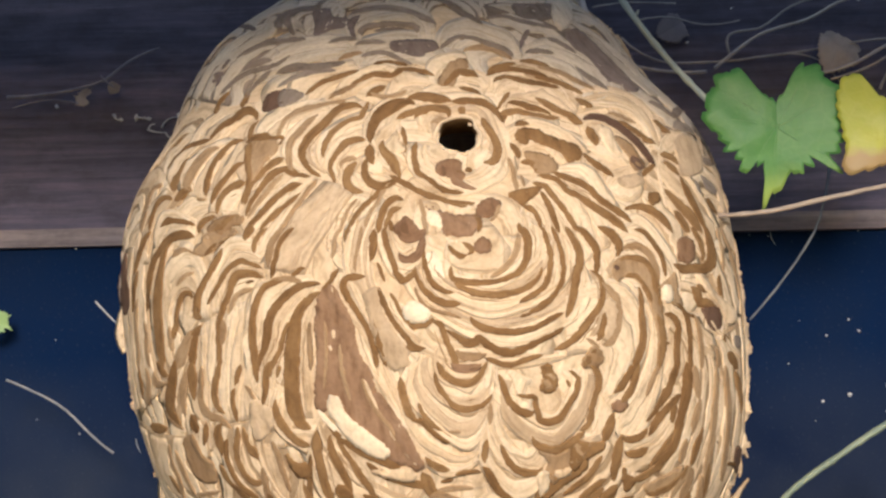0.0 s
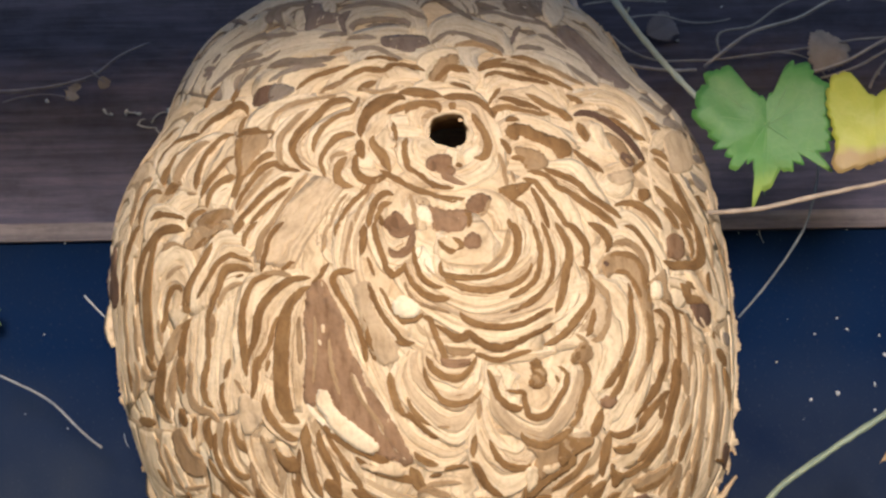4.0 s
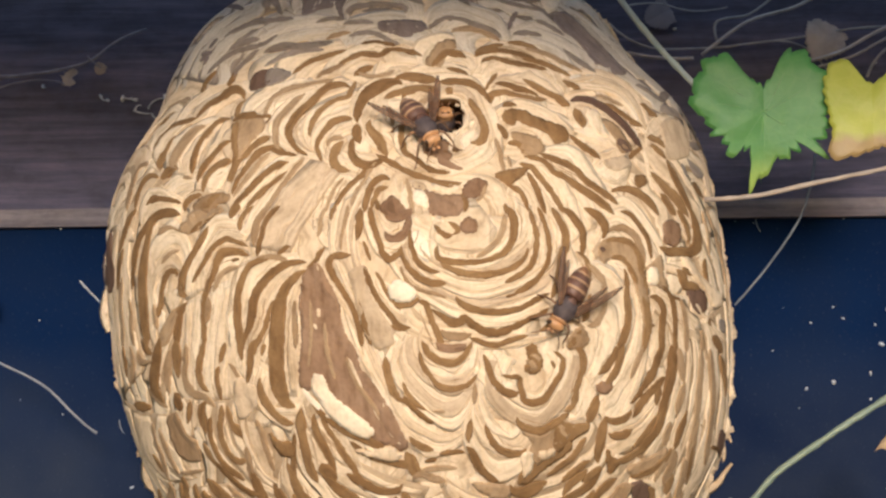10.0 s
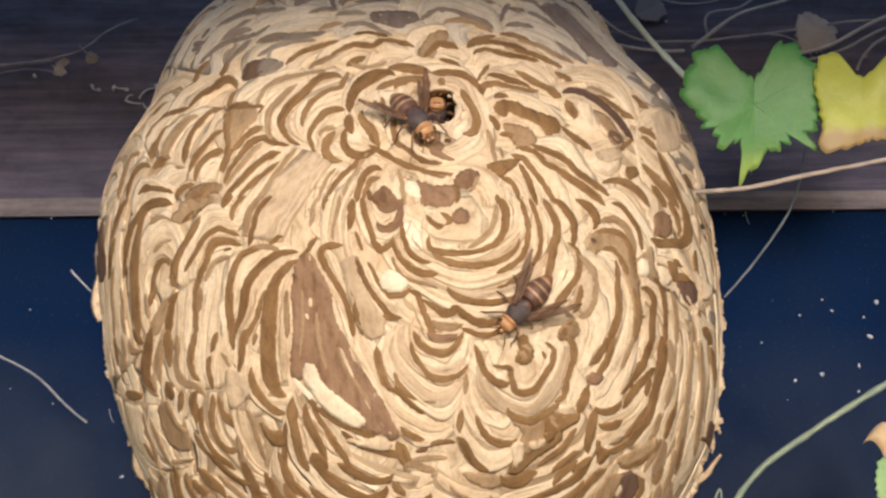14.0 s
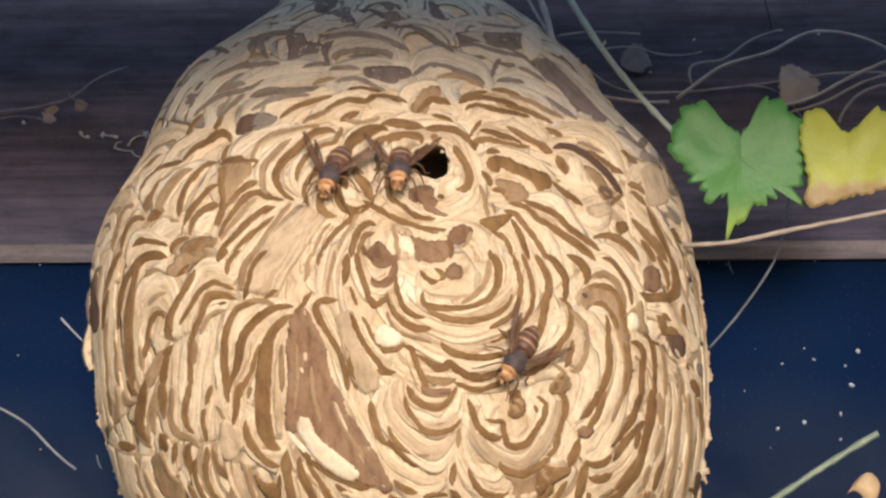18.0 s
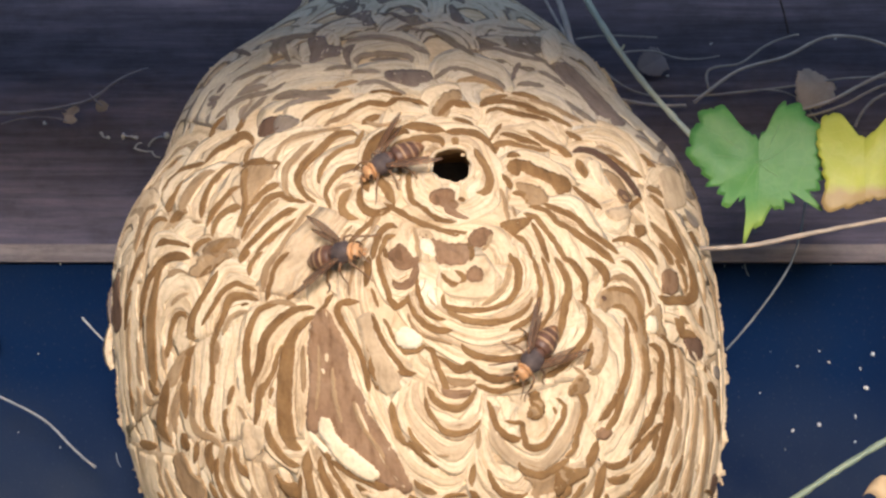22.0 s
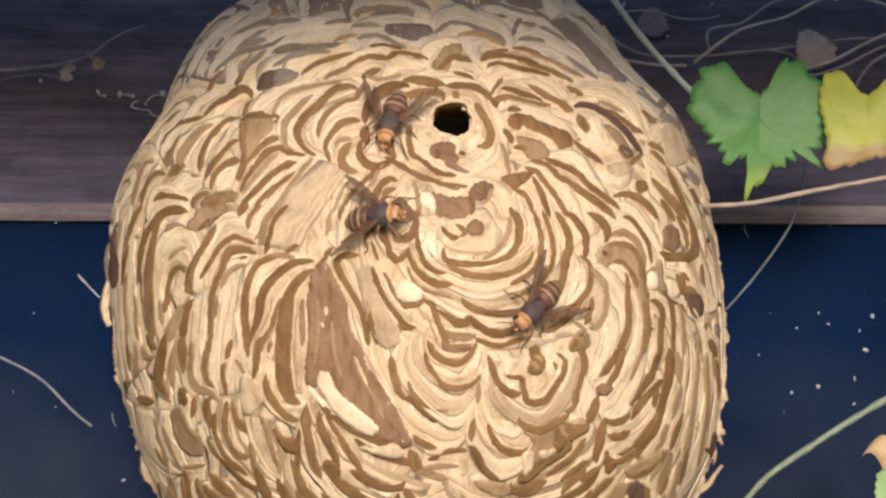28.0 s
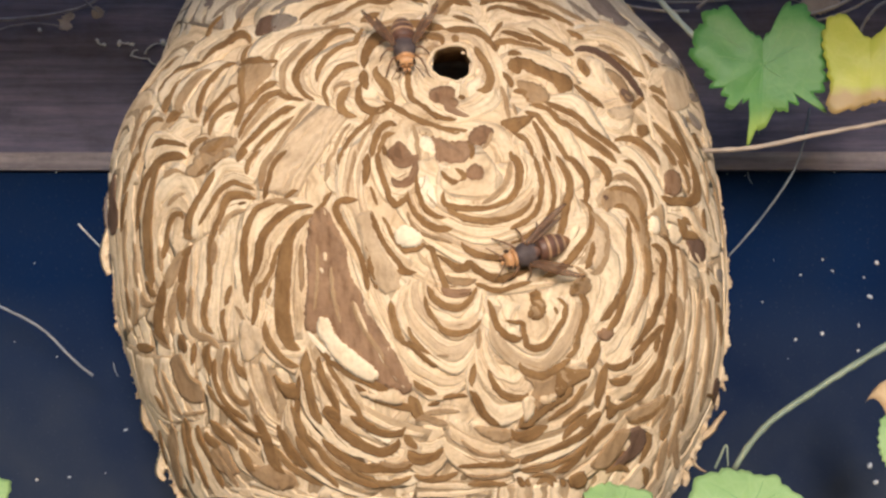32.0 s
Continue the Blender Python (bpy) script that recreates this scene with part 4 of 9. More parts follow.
fan([(-37.9, -55.1), (-39.4, -70.6), (-32.9, -84.6), (-25.1, -91.2)], [(-27.6, -53.6), (-29.0, -71.2), (-26.4, -80.9), (-24.6, -82.5)], 5, 1.2, .30, "c")
fan([(-46.1, -52.3), (-46.3, -59.8), (-46.0, -65.4)], [(-41.3, -52.8), (-42.6, -60.2), (-43.1, -65.7)], 1, 1.8, .12, "c")
fan([(-40.2, -52.6), (-40.7, -60.4), (-41.0, -68.2)], [(-36.3, -52.9), (-37.3, -60.6), (-38.1, -70.3)], 2, 1.2, .35, "c")
fan([(-72.2, -48.7), (-79.3, -66.9), (-80.1, -86.3), (-80.0, -103.2)], [(-59.2, -54.7), (-66.9, -74.5), (-60.9, -91.5), (-66.3, -108.6)], 3, 1.2, .32, "c")
fan([(-58.9, -108.6), (-41.6, -107.9), (-29.2, -111.9)], [(-31.3, -100.3), (-23.9, -106.3), (-15.1, -109.8)], 4, 1.2, .34, "c")
fan([(-14.9, -108.6), (-2.7, -107.7), (4.4, -109.5)], [(-21.6, -117.8), (-4.3, -117.5), (7.0, -117.3)], 4, 1.2, .34, "c")
fan([(-79.9, -107.6), (-79.9, -122.8), (-63.8, -133.2)], [(-28.4, -107.9), (-21.6, -117.8), (-18.0, -129.8)], 4, 1.2, .34, "c")
fan([(-16.0, -117.7), (4.6, -123.4), (22.4, -117.1)], [(-17.0, -140.1), (4.9, -143.8), (23.4, -139.6)], 6, 1.2, .34, "c")
fan([(22.4, -117.1), (36.7, -116.9), (56.9, -110.5)], [(26.7, -139.6), (41.4, -139.7), (60.3, -131.5)], 5, 1.2, .34, "c")
fan([(44.1, -84.3), (44.1, -90.7), (42.8, -97.1)], [(50.4, -83.1), (51.7, -90.3), (48.5, -97.3)], 0, 0.6, .30, "t")

# ---- bands and patches of the front ----
GROUND.append(ground_tree())
# crown, with the grey of its shade in the paper colours
band("e", [(-25.7, 92.2, 1.6), (-28.2, 97.5, 2.4), (-30.5, 102.4, 4.4), (-29.1, 105.2, 3.9), (-25.0, 105.4, 3.9), (-20.9, 104.5, 4.4)])
patch("m", [(-22.1, 104.4), (-18.5, 103.7), (-15.8, 98.5), (-11.9, 96.4), (-12.3, 93.5), (-15.8, 92.6), (-19.2, 90.3), (-20.4, 96.3)])
band("e", [(-30.4, 96.6, 2.3), (-33.0, 102.5, 4.4), (-32.9, 106.3, 3.5), (-28.4, 107.0, 2.9), (-23.0, 107.0, 2.9), (-21.8, 110.2, 3.5), (-19.9, 113.5, 3.5), (-16.6, 116.0, 3.5), (-15.0, 117.4, 3.5)])
patch("m", [(-17.1, 116.9), (-15.3, 119.0), (-11.3, 120.9), (-8.2, 114.8), (-5.8, 109.8), (-8.0, 109.3), (-10.0, 113.0), (-13.6, 115.5)])
patch("m", [(-25.1, 127.7), (-22.8, 129.9), (-19.8, 131.2), (-17.0, 126.1), (-16.8, 120.1), (-18.5, 119.7)])
patch("m", [(-11.3, 130.4), (-9.2, 134.1), (-4.5, 134.6), (-4.9, 128.7), (-7.9, 126.1)])
band("m", [(-62.3, 146.3, 2.9), (-49.7, 136.3, 4.4)])
band("m", [(-43.4, 145.4, 1.8), (-36.4, 139.0, 3.7), (-33.0, 132.2, 2.7), (-25.1, 128.5, 1.8)])
patch("m", [(-1.1, 84.3), (1.3, 85.1), (5.1, 85.1), (8.2, 84.5), (8.7, 81.4), (6.3, 80.0), (4.1, 77.9), (1.3, 79.2), (-1.0, 81.0)])
band("e", [(-11.8, 99.1, 2.4), (-7.4, 101.5, 4.4), (-3.0, 101.8, 4.4), (1.4, 100.1, 4.4), (4.9, 97.7, 3.5), (7.7, 94.8, 3.4), (9.5, 92.6, 1.7)])
band("e", [(-8.0, 88.3, 1.7), (-7.3, 92.1, 2.8), (-3.9, 93.3, 2.9), (1.5, 93.2, 2.9), (4.5, 91.8, 2.6), (4.8, 88.4, 1.0)])
band("m", [(-9.3, 87.0, 1.3), (-10.5, 91.9, 2.4), (-10.4, 96.2, 3.9), (-8.9, 98.5, 1.8)])
band("e", [(-9.4, 84.0, 2.1), (-5.8, 85.1, 3.0), (-2.4, 84.1, 2.0)])
band("e", [(-8.3, 78.6, 1.8), (-4.8, 80.1, 2.6), (-2.4, 79.2, 2.4), (-0.3, 76.7, 2.0), (2.0, 74.7, 1.2)])
band("e", [(6.0, 104.7, 2.4), (8.5, 106.2, 2.9), (12.2, 104.8, 3.5), (15.0, 101.6, 3.5), (17.6, 97.6, 3.5), (20.7, 93.0, 1.8)])
band("m", [(10.1, 129.9, 2.4), (14.5, 133.1, 4.4), (17.5, 131.4, 4.8), (20.5, 129.9, 4.4), (21.7, 126.6, 2.4)])
band("m", [(16.9, 125.9, 2.4), (17.4, 119.6, 4.4), (18.9, 113.7, 5.2), (21.8, 113.5, 2.4)])
band("e", [(9.3, 80.9, 1.6), (11.4, 83.9, 2.2), (14.3, 86.3, 2.7), (18.1, 85.4, 2.8), (21.0, 83.1, 3.2), (23.3, 81.7, 3.2), (24.4, 78.1, 2.1)])
band("o", [(14.1, 80.2, 1.9), (17.4, 81.9, 3.0), (21.2, 81.4, 3.6), (23.1, 78.9, 3.0), (23.5, 76.2, 1.4)])
band("e", [(21.8, 96.4, 2.4), (26.6, 98.3, 2.9), (31.8, 96.5, 3.5), (36.6, 95.8, 2.9), (41.9, 95.7, 2.9), (46.4, 96.3, 1.8)])
patch("e", [(30.4, 105.5), (36.5, 108.3), (44.3, 109.8), (40.6, 100.6), (36.5, 98.7), (31.6, 99.5)])
band("e", [(30.2, 114.0, 2.4), (34.1, 112.9, 3.5), (40.6, 113.9, 2.9), (47.0, 114.4, 1.8)])
band("m", [(-0.7, 123.7, 2.4), (2.2, 120.4, 4.4), (3.6, 116.7, 2.3)])
patch("e", [(2.2, 114.2), (4.3, 116.3), (6.6, 111.1), (4.4, 110.3)])
band("n", [(-11.5, 66.2, 1.7), (-9.0, 68.6, 2.4), (-5.9, 70.4, 2.7), (-3.1, 69.5, 2.7), (-0.5, 71.8, 2.4), (2.0, 72.5, 2.0), (4.0, 70.6, 2.0), (5.6, 68.7, 1.2)])
band("n", [(-8.2, 61.4, 2.1), (-6.8, 63.5, 3.5), (-4.3, 65.4, 2.5)])
band("n", [(7.0, 64.1, 2.3), (9.1, 68.3, 2.7), (10.9, 70.4, 3.4), (13.1, 69.8, 3.8), (14.1, 68.0, 1.7)])
patch("o", [(6.6, 64.6), (8.6, 72.0), (11.0, 75.3), (13.4, 75.9), (12.5, 72.2), (10.1, 69.6), (8.2, 64.6)])
band("n", [(9.6, 63.5, 1.8), (11.5, 63.1, 2.2), (13.7, 60.6, 1.3)])
band("n", [(16.0, 69.1, 1.9), (18.9, 71.6, 2.4), (21.6, 72.5, 2.7), (24.6, 72.0, 2.9), (27.5, 71.0, 3.0), (29.4, 68.3, 2.1)])
band("n", [(16.9, 66.8, 1.7), (20.0, 68.9, 2.2), (23.2, 67.4, 2.8), (26.8, 66.8, 2.8), (30.6, 65.6, 2.1)])
band("n", [(16.8, 71.6, 1.3), (20.2, 73.7, 2.2), (24.1, 75.3, 1.9)])
band("n", [(25.2, 76.2, 2.1), (28.9, 76.4, 3.2), (32.0, 74.8, 2.9)])
band("e", [(28.1, 80.3, 2.1), (31.9, 82.1, 2.9), (36.0, 82.0, 2.4)])
band("m", [(32.4, 92.6, 1.6), (29.8, 87.5, 1.8), (27.7, 82.5, 1.0)])
band("n", [(26.0, 69.3, 2.0), (29.9, 68.6, 3.0), (32.6, 66.7, 3.2), (35.6, 64.2, 2.8)])
band("o", [(28.3, 73.9, 2.1), (33.0, 72.9, 3.4), (36.0, 69.9, 3.5), (39.2, 66.6, 2.9)])
patch("m", [(44.4, 94.4), (48.5, 97.3), (51.5, 94.0), (53.8, 89.2), (55.9, 83.2), (56.6, 77.1), (55.2, 71.7), (50.5, 69.5), (48.4, 72.0), (46.1, 72.5), (46.6, 78.9), (45.8, 83.8), (43.6, 87.2)])
band("m", [(-45.8, 87.0, 3.5), (-47.5, 82.8, 2.9)])
band("m", [(-50.5, 81.5, 2.9), (-45.5, 79.9, 2.2)])
band("m", [(-50.3, 78.7, 2.9), (-46.5, 77.7, 1.9), (-48.1, 76.0, 2.9)])
band("e", [(-39.0, 78.9, 2.4), (-35.3, 80.7, 3.4), (-32.8, 81.3, 3.6), (-30.0, 81.1, 2.5)])
band("e", [(-43.0, 86.6, 2.9), (-38.1, 88.9, 3.9), (-32.9, 90.1, 3.9), (-26.9, 89.7, 3.5), (-21.7, 88.6, 2.3)])
band("e", [(-45.3, 70.9, 2.4), (-42.6, 74.1, 2.9), (-38.4, 77.0, 2.8), (-33.3, 78.2, 2.5), (-28.6, 79.0, 2.5), (-25.5, 82.4, 2.2)])
band("e", [(-28.7, 75.1, 1.9), (-24.1, 76.9, 3.8), (-19.9, 75.6, 4.0), (-16.0, 75.5, 3.1), (-11.8, 76.2, 2.1)])
band("e", [(-37.0, 65.6, 2.4), (-35.1, 70.8, 2.7), (-32.2, 74.5, 2.5), (-29.7, 76.6, 2.0)])
band("o", [(-13.5, 77.4, 1.8), (-10.5, 79.8, 2.6), (-7.7, 80.1, 1.8)])
band("m", [(-62.0, 111.0, 1.8), (-50.8, 106.2, 2.4), (-40.4, 99.3, 1.8)])
flake("g", [(41.7, 101.0), (51.2, 115.6), (56.4, 119.0), (52.4, 109.6), (47.1, 100.4), (42.2, 95.1)])
band("e", [(-5.2, 90.8, 2.3), (-1.8, 91.2, 2.9), (2.8, 90.9, 2.3)])
band("e", [(-15.9, 85.7, 2.2), (-11.9, 87.0, 2.7), (-8.9, 86.1, 1.6)])
band("e", [(21.9, 103.6, 2.4), (24.8, 101.9, 3.5), (28.5, 100.3, 2.9)])
band("e", [(2.3, 108.4, 2.4), (5.2, 109.6, 2.9), (8.3, 110.5, 1.8)])
band("m", [(-7.7, 118.8, 2.4), (-0.7, 115.9, 2.9), (2.7, 111.0, 2.9)])
band("e", [(39.4, 76.9, 2.9), (40.9, 72.3, 3.9), (43.2, 67.4, 3.5)])
band("e", [(36.5, 89.2, 2.9), (40.2, 87.5, 3.5), (43.0, 83.7, 2.9)])
band("e", [(-28.2, 69.1, 1.9), (-24.0, 72.0, 2.6), (-18.7, 73.5, 2.4), (-14.2, 73.1, 1.6)])
band("n", [(-6.1, 74.5, 1.7), (-2.3, 75.5, 2.0), (1.1, 74.2, 1.6)])
band("n", [(-21.1, 64.0, 2.4), (-17.5, 68.4, 2.5), (-12.5, 70.9, 2.4), (-9.3, 72.3, 1.7)])
band("o", [(-16.0, 61.5, 1.9), (-12.6, 64.6, 2.6), (-10.1, 66.3, 1.7)])
# round the entrance
band("n", [(-31.2, 56.5, 1.5), (-33.1, 60.0, 3.2), (-35.7, 60.3, 6.1), (-37.7, 57.5, 4.8), (-40.0, 56.1, 4.4), (-41.1, 53.3, 4.4), (-41.6, 50.4, 3.5)])
band("n", [(-41.6, 50.4, 2.9), (-45.2, 50.4, 2.9), (-49.0, 50.1, 2.9), (-51.1, 48.0, 3.5), (-52.4, 45.4, 2.9), (-53.0, 42.2, 2.4)])
band("n", [(-44.3, 62.9, 3.4), (-45.5, 66.2, 2.9), (-44.4, 68.8, 2.4), (-42.1, 71.2, 2.4)])
band("n", [(-36.4, 62.7, 3.2), (-36.5, 66.4, 3.2), (-35.6, 69.8, 2.2)])
patch("k", [(-26.4, 67.2), (-29.9, 66.9), (-30.9, 63.5), (-29.7, 59.5), (-27.8, 59.7), (-25.8, 61.6)])
band("n", [(-30.6, 47.9, 1.8), (-31.4, 51.6, 2.5), (-31.5, 54.7, 2.4), (-30.6, 56.1, 1.8)])
band("n", [(-31.0, 46.6, 3.2), (-29.0, 47.7, 4.3), (-27.0, 47.6, 4.1), (-24.9, 46.7, 1.8), (-22.9, 46.6, 1.5), (-23.0, 43.7, 1.3)])
patch("o", [(-30.0, 46.1), (-27.5, 46.8), (-23.6, 44.7), (-23.2, 40.8), (-24.5, 38.0), (-25.8, 34.3), (-26.5, 30.5), (-27.8, 34.8), (-29.1, 40.6)])
band("n", [(-29.5, 46.4, 3.5), (-29.1, 41.8, 3.1), (-28.1, 35.9, 2.8), (-27.3, 32.5, 2.2), (-27.2, 28.1, 2.4), (-27.6, 23.9, 1.7), (-27.7, 21.5, 2.4)])
band("n", [(-31.6, 47.7, 2.2), (-34.2, 47.0, 2.9), (-35.5, 44.2, 3.5), (-36.7, 40.4, 3.3), (-37.2, 36.1, 3.1), (-37.2, 31.7, 2.9), (-36.7, 27.0, 2.3)])
band("n", [(-29.2, 38.0, 2.3), (-30.5, 37.2, 3.3), (-32.0, 34.0, 2.9), (-33.4, 30.7, 3.3), (-34.4, 26.6, 3.2), (-34.7, 23.0, 2.3)])
band("n", [(-28.0, 29.8, 5.7), (-30.0, 29.2, 4.3), (-31.6, 27.4, 3.5), (-32.8, 24.0, 3.0), (-32.9, 18.9, 2.5)])
band("o", [(-37.2, 45.8, 2.4), (-39.9, 44.8, 5.8), (-41.5, 41.2, 6.9), (-42.5, 37.0, 6.9), (-42.7, 33.5, 5.8), (-41.2, 30.4, 3.1)])
band("n", [(-46.0, 44.9, 2.4), (-46.8, 41.5, 4.4), (-47.3, 38.1, 5.2), (-47.3, 34.7, 6.1), (-47.2, 31.8, 3.9)])
band("n", [(-54.0, 55.2, 4.4), (-56.3, 53.9, 3.5), (-58.1, 51.7, 2.4), (-58.5, 48.8, 1.8)])
band("n", [(-45.7, 27.8, 3.9), (-44.1, 29.3, 4.8), (-42.7, 30.4, 3.8), (-40.8, 29.9, 1.6)])
band("n", [(-52.6, 17.7, 3.5), (-52.6, 22.1, 3.5), (-52.2, 26.3, 3.9), (-51.2, 29.3, 3.5), (-49.3, 29.8, 2.3), (-46.3, 28.0, 1.3)])
band("o", [(-52.7, 35.8, 2.4), (-56.0, 36.0, 2.9), (-57.1, 33.5, 4.4), (-57.4, 29.1, 5.2), (-56.7, 23.3, 5.8), (-56.4, 18.4, 5.5)])
band("n", [(-48.6, 18.0, 2.4), (-46.9, 19.7, 3.6), (-44.6, 19.4, 2.2), (-41.1, 18.0, 1.9), (-38.3, 16.2, 1.2)])
band("n", [(-37.4, 13.0, 2.8), (-36.6, 16.2, 3.2), (-35.2, 17.7, 2.5), (-33.2, 17.7, 1.9)])
patch("o", [(-34.9, 12.8), (-34.1, 15.8), (-32.4, 17.0), (-29.5, 17.7), (-27.2, 16.3), (-27.6, 14.2), (-29.4, 14.4), (-30.6, 12.6), (-32.4, 11.3)])
band("n", [(-33.4, 13.2, 2.5), (-31.3, 14.9, 3.2), (-30.1, 16.7, 2.5), (-28.8, 17.3, 1.6)])
band("o", [(-39.1, 26.3, 1.1), (-36.5, 25.4, 1.1)])
band("n", [(-20.8, 37.6, 2.4), (-22.8, 36.9, 3.2), (-24.4, 34.9, 2.6), (-25.5, 31.8, 2.5), (-26.3, 28.7, 2.1), (-26.8, 24.8, 2.0), (-27.2, 21.0, 2.0)])
band("n", [(-17.0, 30.2, 1.3), (-20.4, 33.4, 2.6), (-21.8, 32.8, 3.7), (-23.5, 29.2, 3.1), (-24.8, 25.2, 2.4), (-26.0, 21.1, 2.0), (-26.6, 16.6, 1.6)])
band("o", [(-20.3, 31.2, 2.0), (-22.0, 27.8, 2.4), (-23.5, 23.8, 2.4), (-25.0, 19.9, 2.0), (-26.3, 15.7, 1.6)])
band("n", [(-16.4, 27.2, 1.9), (-18.3, 26.3, 3.1), (-19.8, 24.4, 2.9), (-21.2, 21.9, 2.9), (-22.7, 19.0, 2.9), (-24.2, 15.7, 2.7), (-25.9, 12.6, 2.3), (-27.0, 10.1, 2.0)])
band("n", [(-16.5, 23.8, 1.1), (-18.0, 20.9, 2.2), (-19.5, 18.6, 2.2), (-21.0, 16.1, 2.6), (-22.3, 13.8, 2.3), (-23.8, 11.1, 1.9)])
band("o", [(-13.6, 28.5, 1.8), (-14.8, 25.3, 2.1), (-16.0, 21.6, 1.8), (-17.4, 17.6, 1.8), (-18.8, 13.2, 1.8), (-20.2, 9.6, 1.5)])
band("t", [(-11.8, 24.4, 1.1), (-13.2, 21.2, 1.4), (-14.6, 17.1, 1.4), (-15.8, 13.1, 1.4)])
band("t", [(-9.6, 22.8, 1.3), (-10.4, 18.7, 2.0), (-11.1, 13.5, 2.0), (-11.6, 8.8, 1.5)])
band("o", [(-23.6, 45.9, 1.7), (-23.9, 50.8, 1.9), (-23.3, 55.2, 2.5), (-21.2, 57.4, 3.4), (-18.4, 58.4, 2.8), (-15.6, 59.3, 2.3), (-12.0, 59.7, 1.8)])
band("o", [(-18.2, 31.2, 1.2), (-19.5, 35.2, 2.1), (-20.2, 39.7, 2.6), (-20.4, 44.3, 3.5), (-19.4, 48.2, 3.4), (-18.4, 52.0, 3.5), (-17.0, 54.8, 1.9)])
band("n", [(-13.2, 29.5, 1.3), (-15.4, 32.3, 1.7), (-16.8, 35.8, 2.4), (-17.6, 39.2, 3.1), (-17.5, 42.6, 3.7), (-16.8, 46.3, 3.8), (-15.4, 49.8, 3.6), (-14.2, 53.6, 3.7), (-12.5, 56.9, 4.0), (-10.4, 57.5, 3.3), (-8.5, 56.5, 1.7)])
band("n", [(-13.3, 36.7, 1.3), (-13.6, 39.7, 1.7), (-13.4, 43.0, 2.5), (-12.6, 47.0, 2.8), (-11.4, 49.6, 2.6), (-10.1, 51.3, 2.2), (-8.4, 52.0, 2.5), (-8.1, 55.0, 2.2), (-7.6, 59.0, 1.5)])
band("n", [(-20.3, 33.1, 1.9), (-18.2, 31.0, 2.0), (-15.2, 29.8, 1.1)])
band("n", [(-6.2, 42.5, 1.5), (-7.8, 43.1, 3.0), (-9.4, 42.4, 3.3), (-10.2, 40.3, 3.1), (-11.0, 37.7, 2.5), (-11.6, 35.0, 2.1), (-11.8, 32.8, 1.8), (-11.2, 29.9, 1.7), (-10.5, 26.6, 0.9)])
band("o", [(-9.7, 32.1, 1.3), (-9.5, 34.7, 1.8), (-8.5, 35.6, 2.2), (-7.2, 35.5, 1.1)])
band("n", [(-7.2, 34.4, 1.8), (-8.1, 32.3, 3.4), (-8.5, 29.1, 3.3), (-8.3, 25.9, 3.0), (-7.2, 23.6, 2.8), (-5.5, 23.0, 1.7)])
band("n", [(-5.4, 35.3, 1.3), (-5.7, 32.1, 2.3), (-5.4, 28.8, 2.8), (-4.3, 26.1, 3.3), (-2.8, 24.7, 3.3), (-1.1, 25.7, 3.0), (0.3, 27.5, 1.4)])
band("n", [(-5.3, 41.3, 2.5), (-5.6, 47.2, 3.5), (-5.1, 51.6, 5.0), (-3.9, 54.6, 6.6), (-2.2, 56.8, 6.2), (0.0, 57.8, 4.2), (1.4, 56.6, 2.0)])
band("n", [(-5.3, 40.8, 3.2), (-5.0, 36.4, 3.4), (-4.2, 32.8, 1.9)])
band("n", [(-3.0, 42.2, 2.0), (-3.0, 38.8, 2.8), (-2.0, 36.3, 3.6), (-1.0, 33.8, 3.9), (-0.2, 30.5, 3.1), (0.5, 27.9, 1.9)])
patch("c", [(-2.3, 39.4), (-1.9, 42.8), (-1.1, 44.3), (-0.4, 41.5), (0.6, 37.9), (-0.7, 37.6)])
band("n", [(-0.3, 41.3, 1.8), (0.4, 39.3, 2.3), (1.0, 37.2, 1.5)])
band("n", [(-0.2, 47.9, 1.5), (0.5, 43.7, 1.7), (1.1, 39.9, 1.2)])
band("n", [(-1.5, 50.6, 1.6), (0.1, 53.0, 2.8), (2.6, 54.6, 2.8), (5.1, 56.2, 1.7)])
band("n", [(-0.3, 59.5, 3.2), (2.4, 60.1, 4.4), (5.0, 59.1, 4.6), (7.1, 58.5, 3.4), (8.2, 57.8, 1.7)])
band("n", [(2.8, 41.4, 1.8), (2.5, 37.4, 2.2), (2.9, 32.6, 2.3), (3.6, 28.9, 2.3), (5.1, 26.9, 1.3)])
band("n", [(-1.4, 29.1, 1.3), (0.5, 26.6, 2.4), (2.2, 24.4, 2.4), (4.0, 22.2, 1.9), (6.5, 20.9, 1.4)])
band("n", [(1.2, 19.2, 2.2), (-0.1, 19.9, 3.0), (-1.5, 17.8, 2.6), (-2.2, 14.7, 2.5), (-2.7, 11.2, 2.4), (-3.1, 6.9, 2.2)])
band("n", [(0.9, 16.4, 2.0), (-0.3, 15.6, 2.2), (-1.2, 12.6, 2.0), (-1.9, 8.1, 1.7)])
patch("r", [(0.1, 6.5), (0.6, 11.4), (1.4, 12.8), (2.7, 10.3), (3.3, 6.4)])
band("n", [(-2.6, 24.3, 1.3), (-3.8, 20.6, 2.2), (-5.2, 17.7, 2.0), (-6.6, 14.5, 1.9), (-7.5, 11.0, 1.6), (-8.4, 7.6, 1.6)])
band("o", [(-1.0, 26.3, 1.0), (-2.2, 23.0, 1.6), (-3.1, 19.0, 1.3), (-4.3, 14.9, 1.3), (-5.2, 9.3, 1.2)])
band("o", [(-6.5, 20.4, 1.0), (-8.0, 16.3, 1.3), (-9.0, 12.2, 1.3), (-9.5, 8.1, 0.9)])
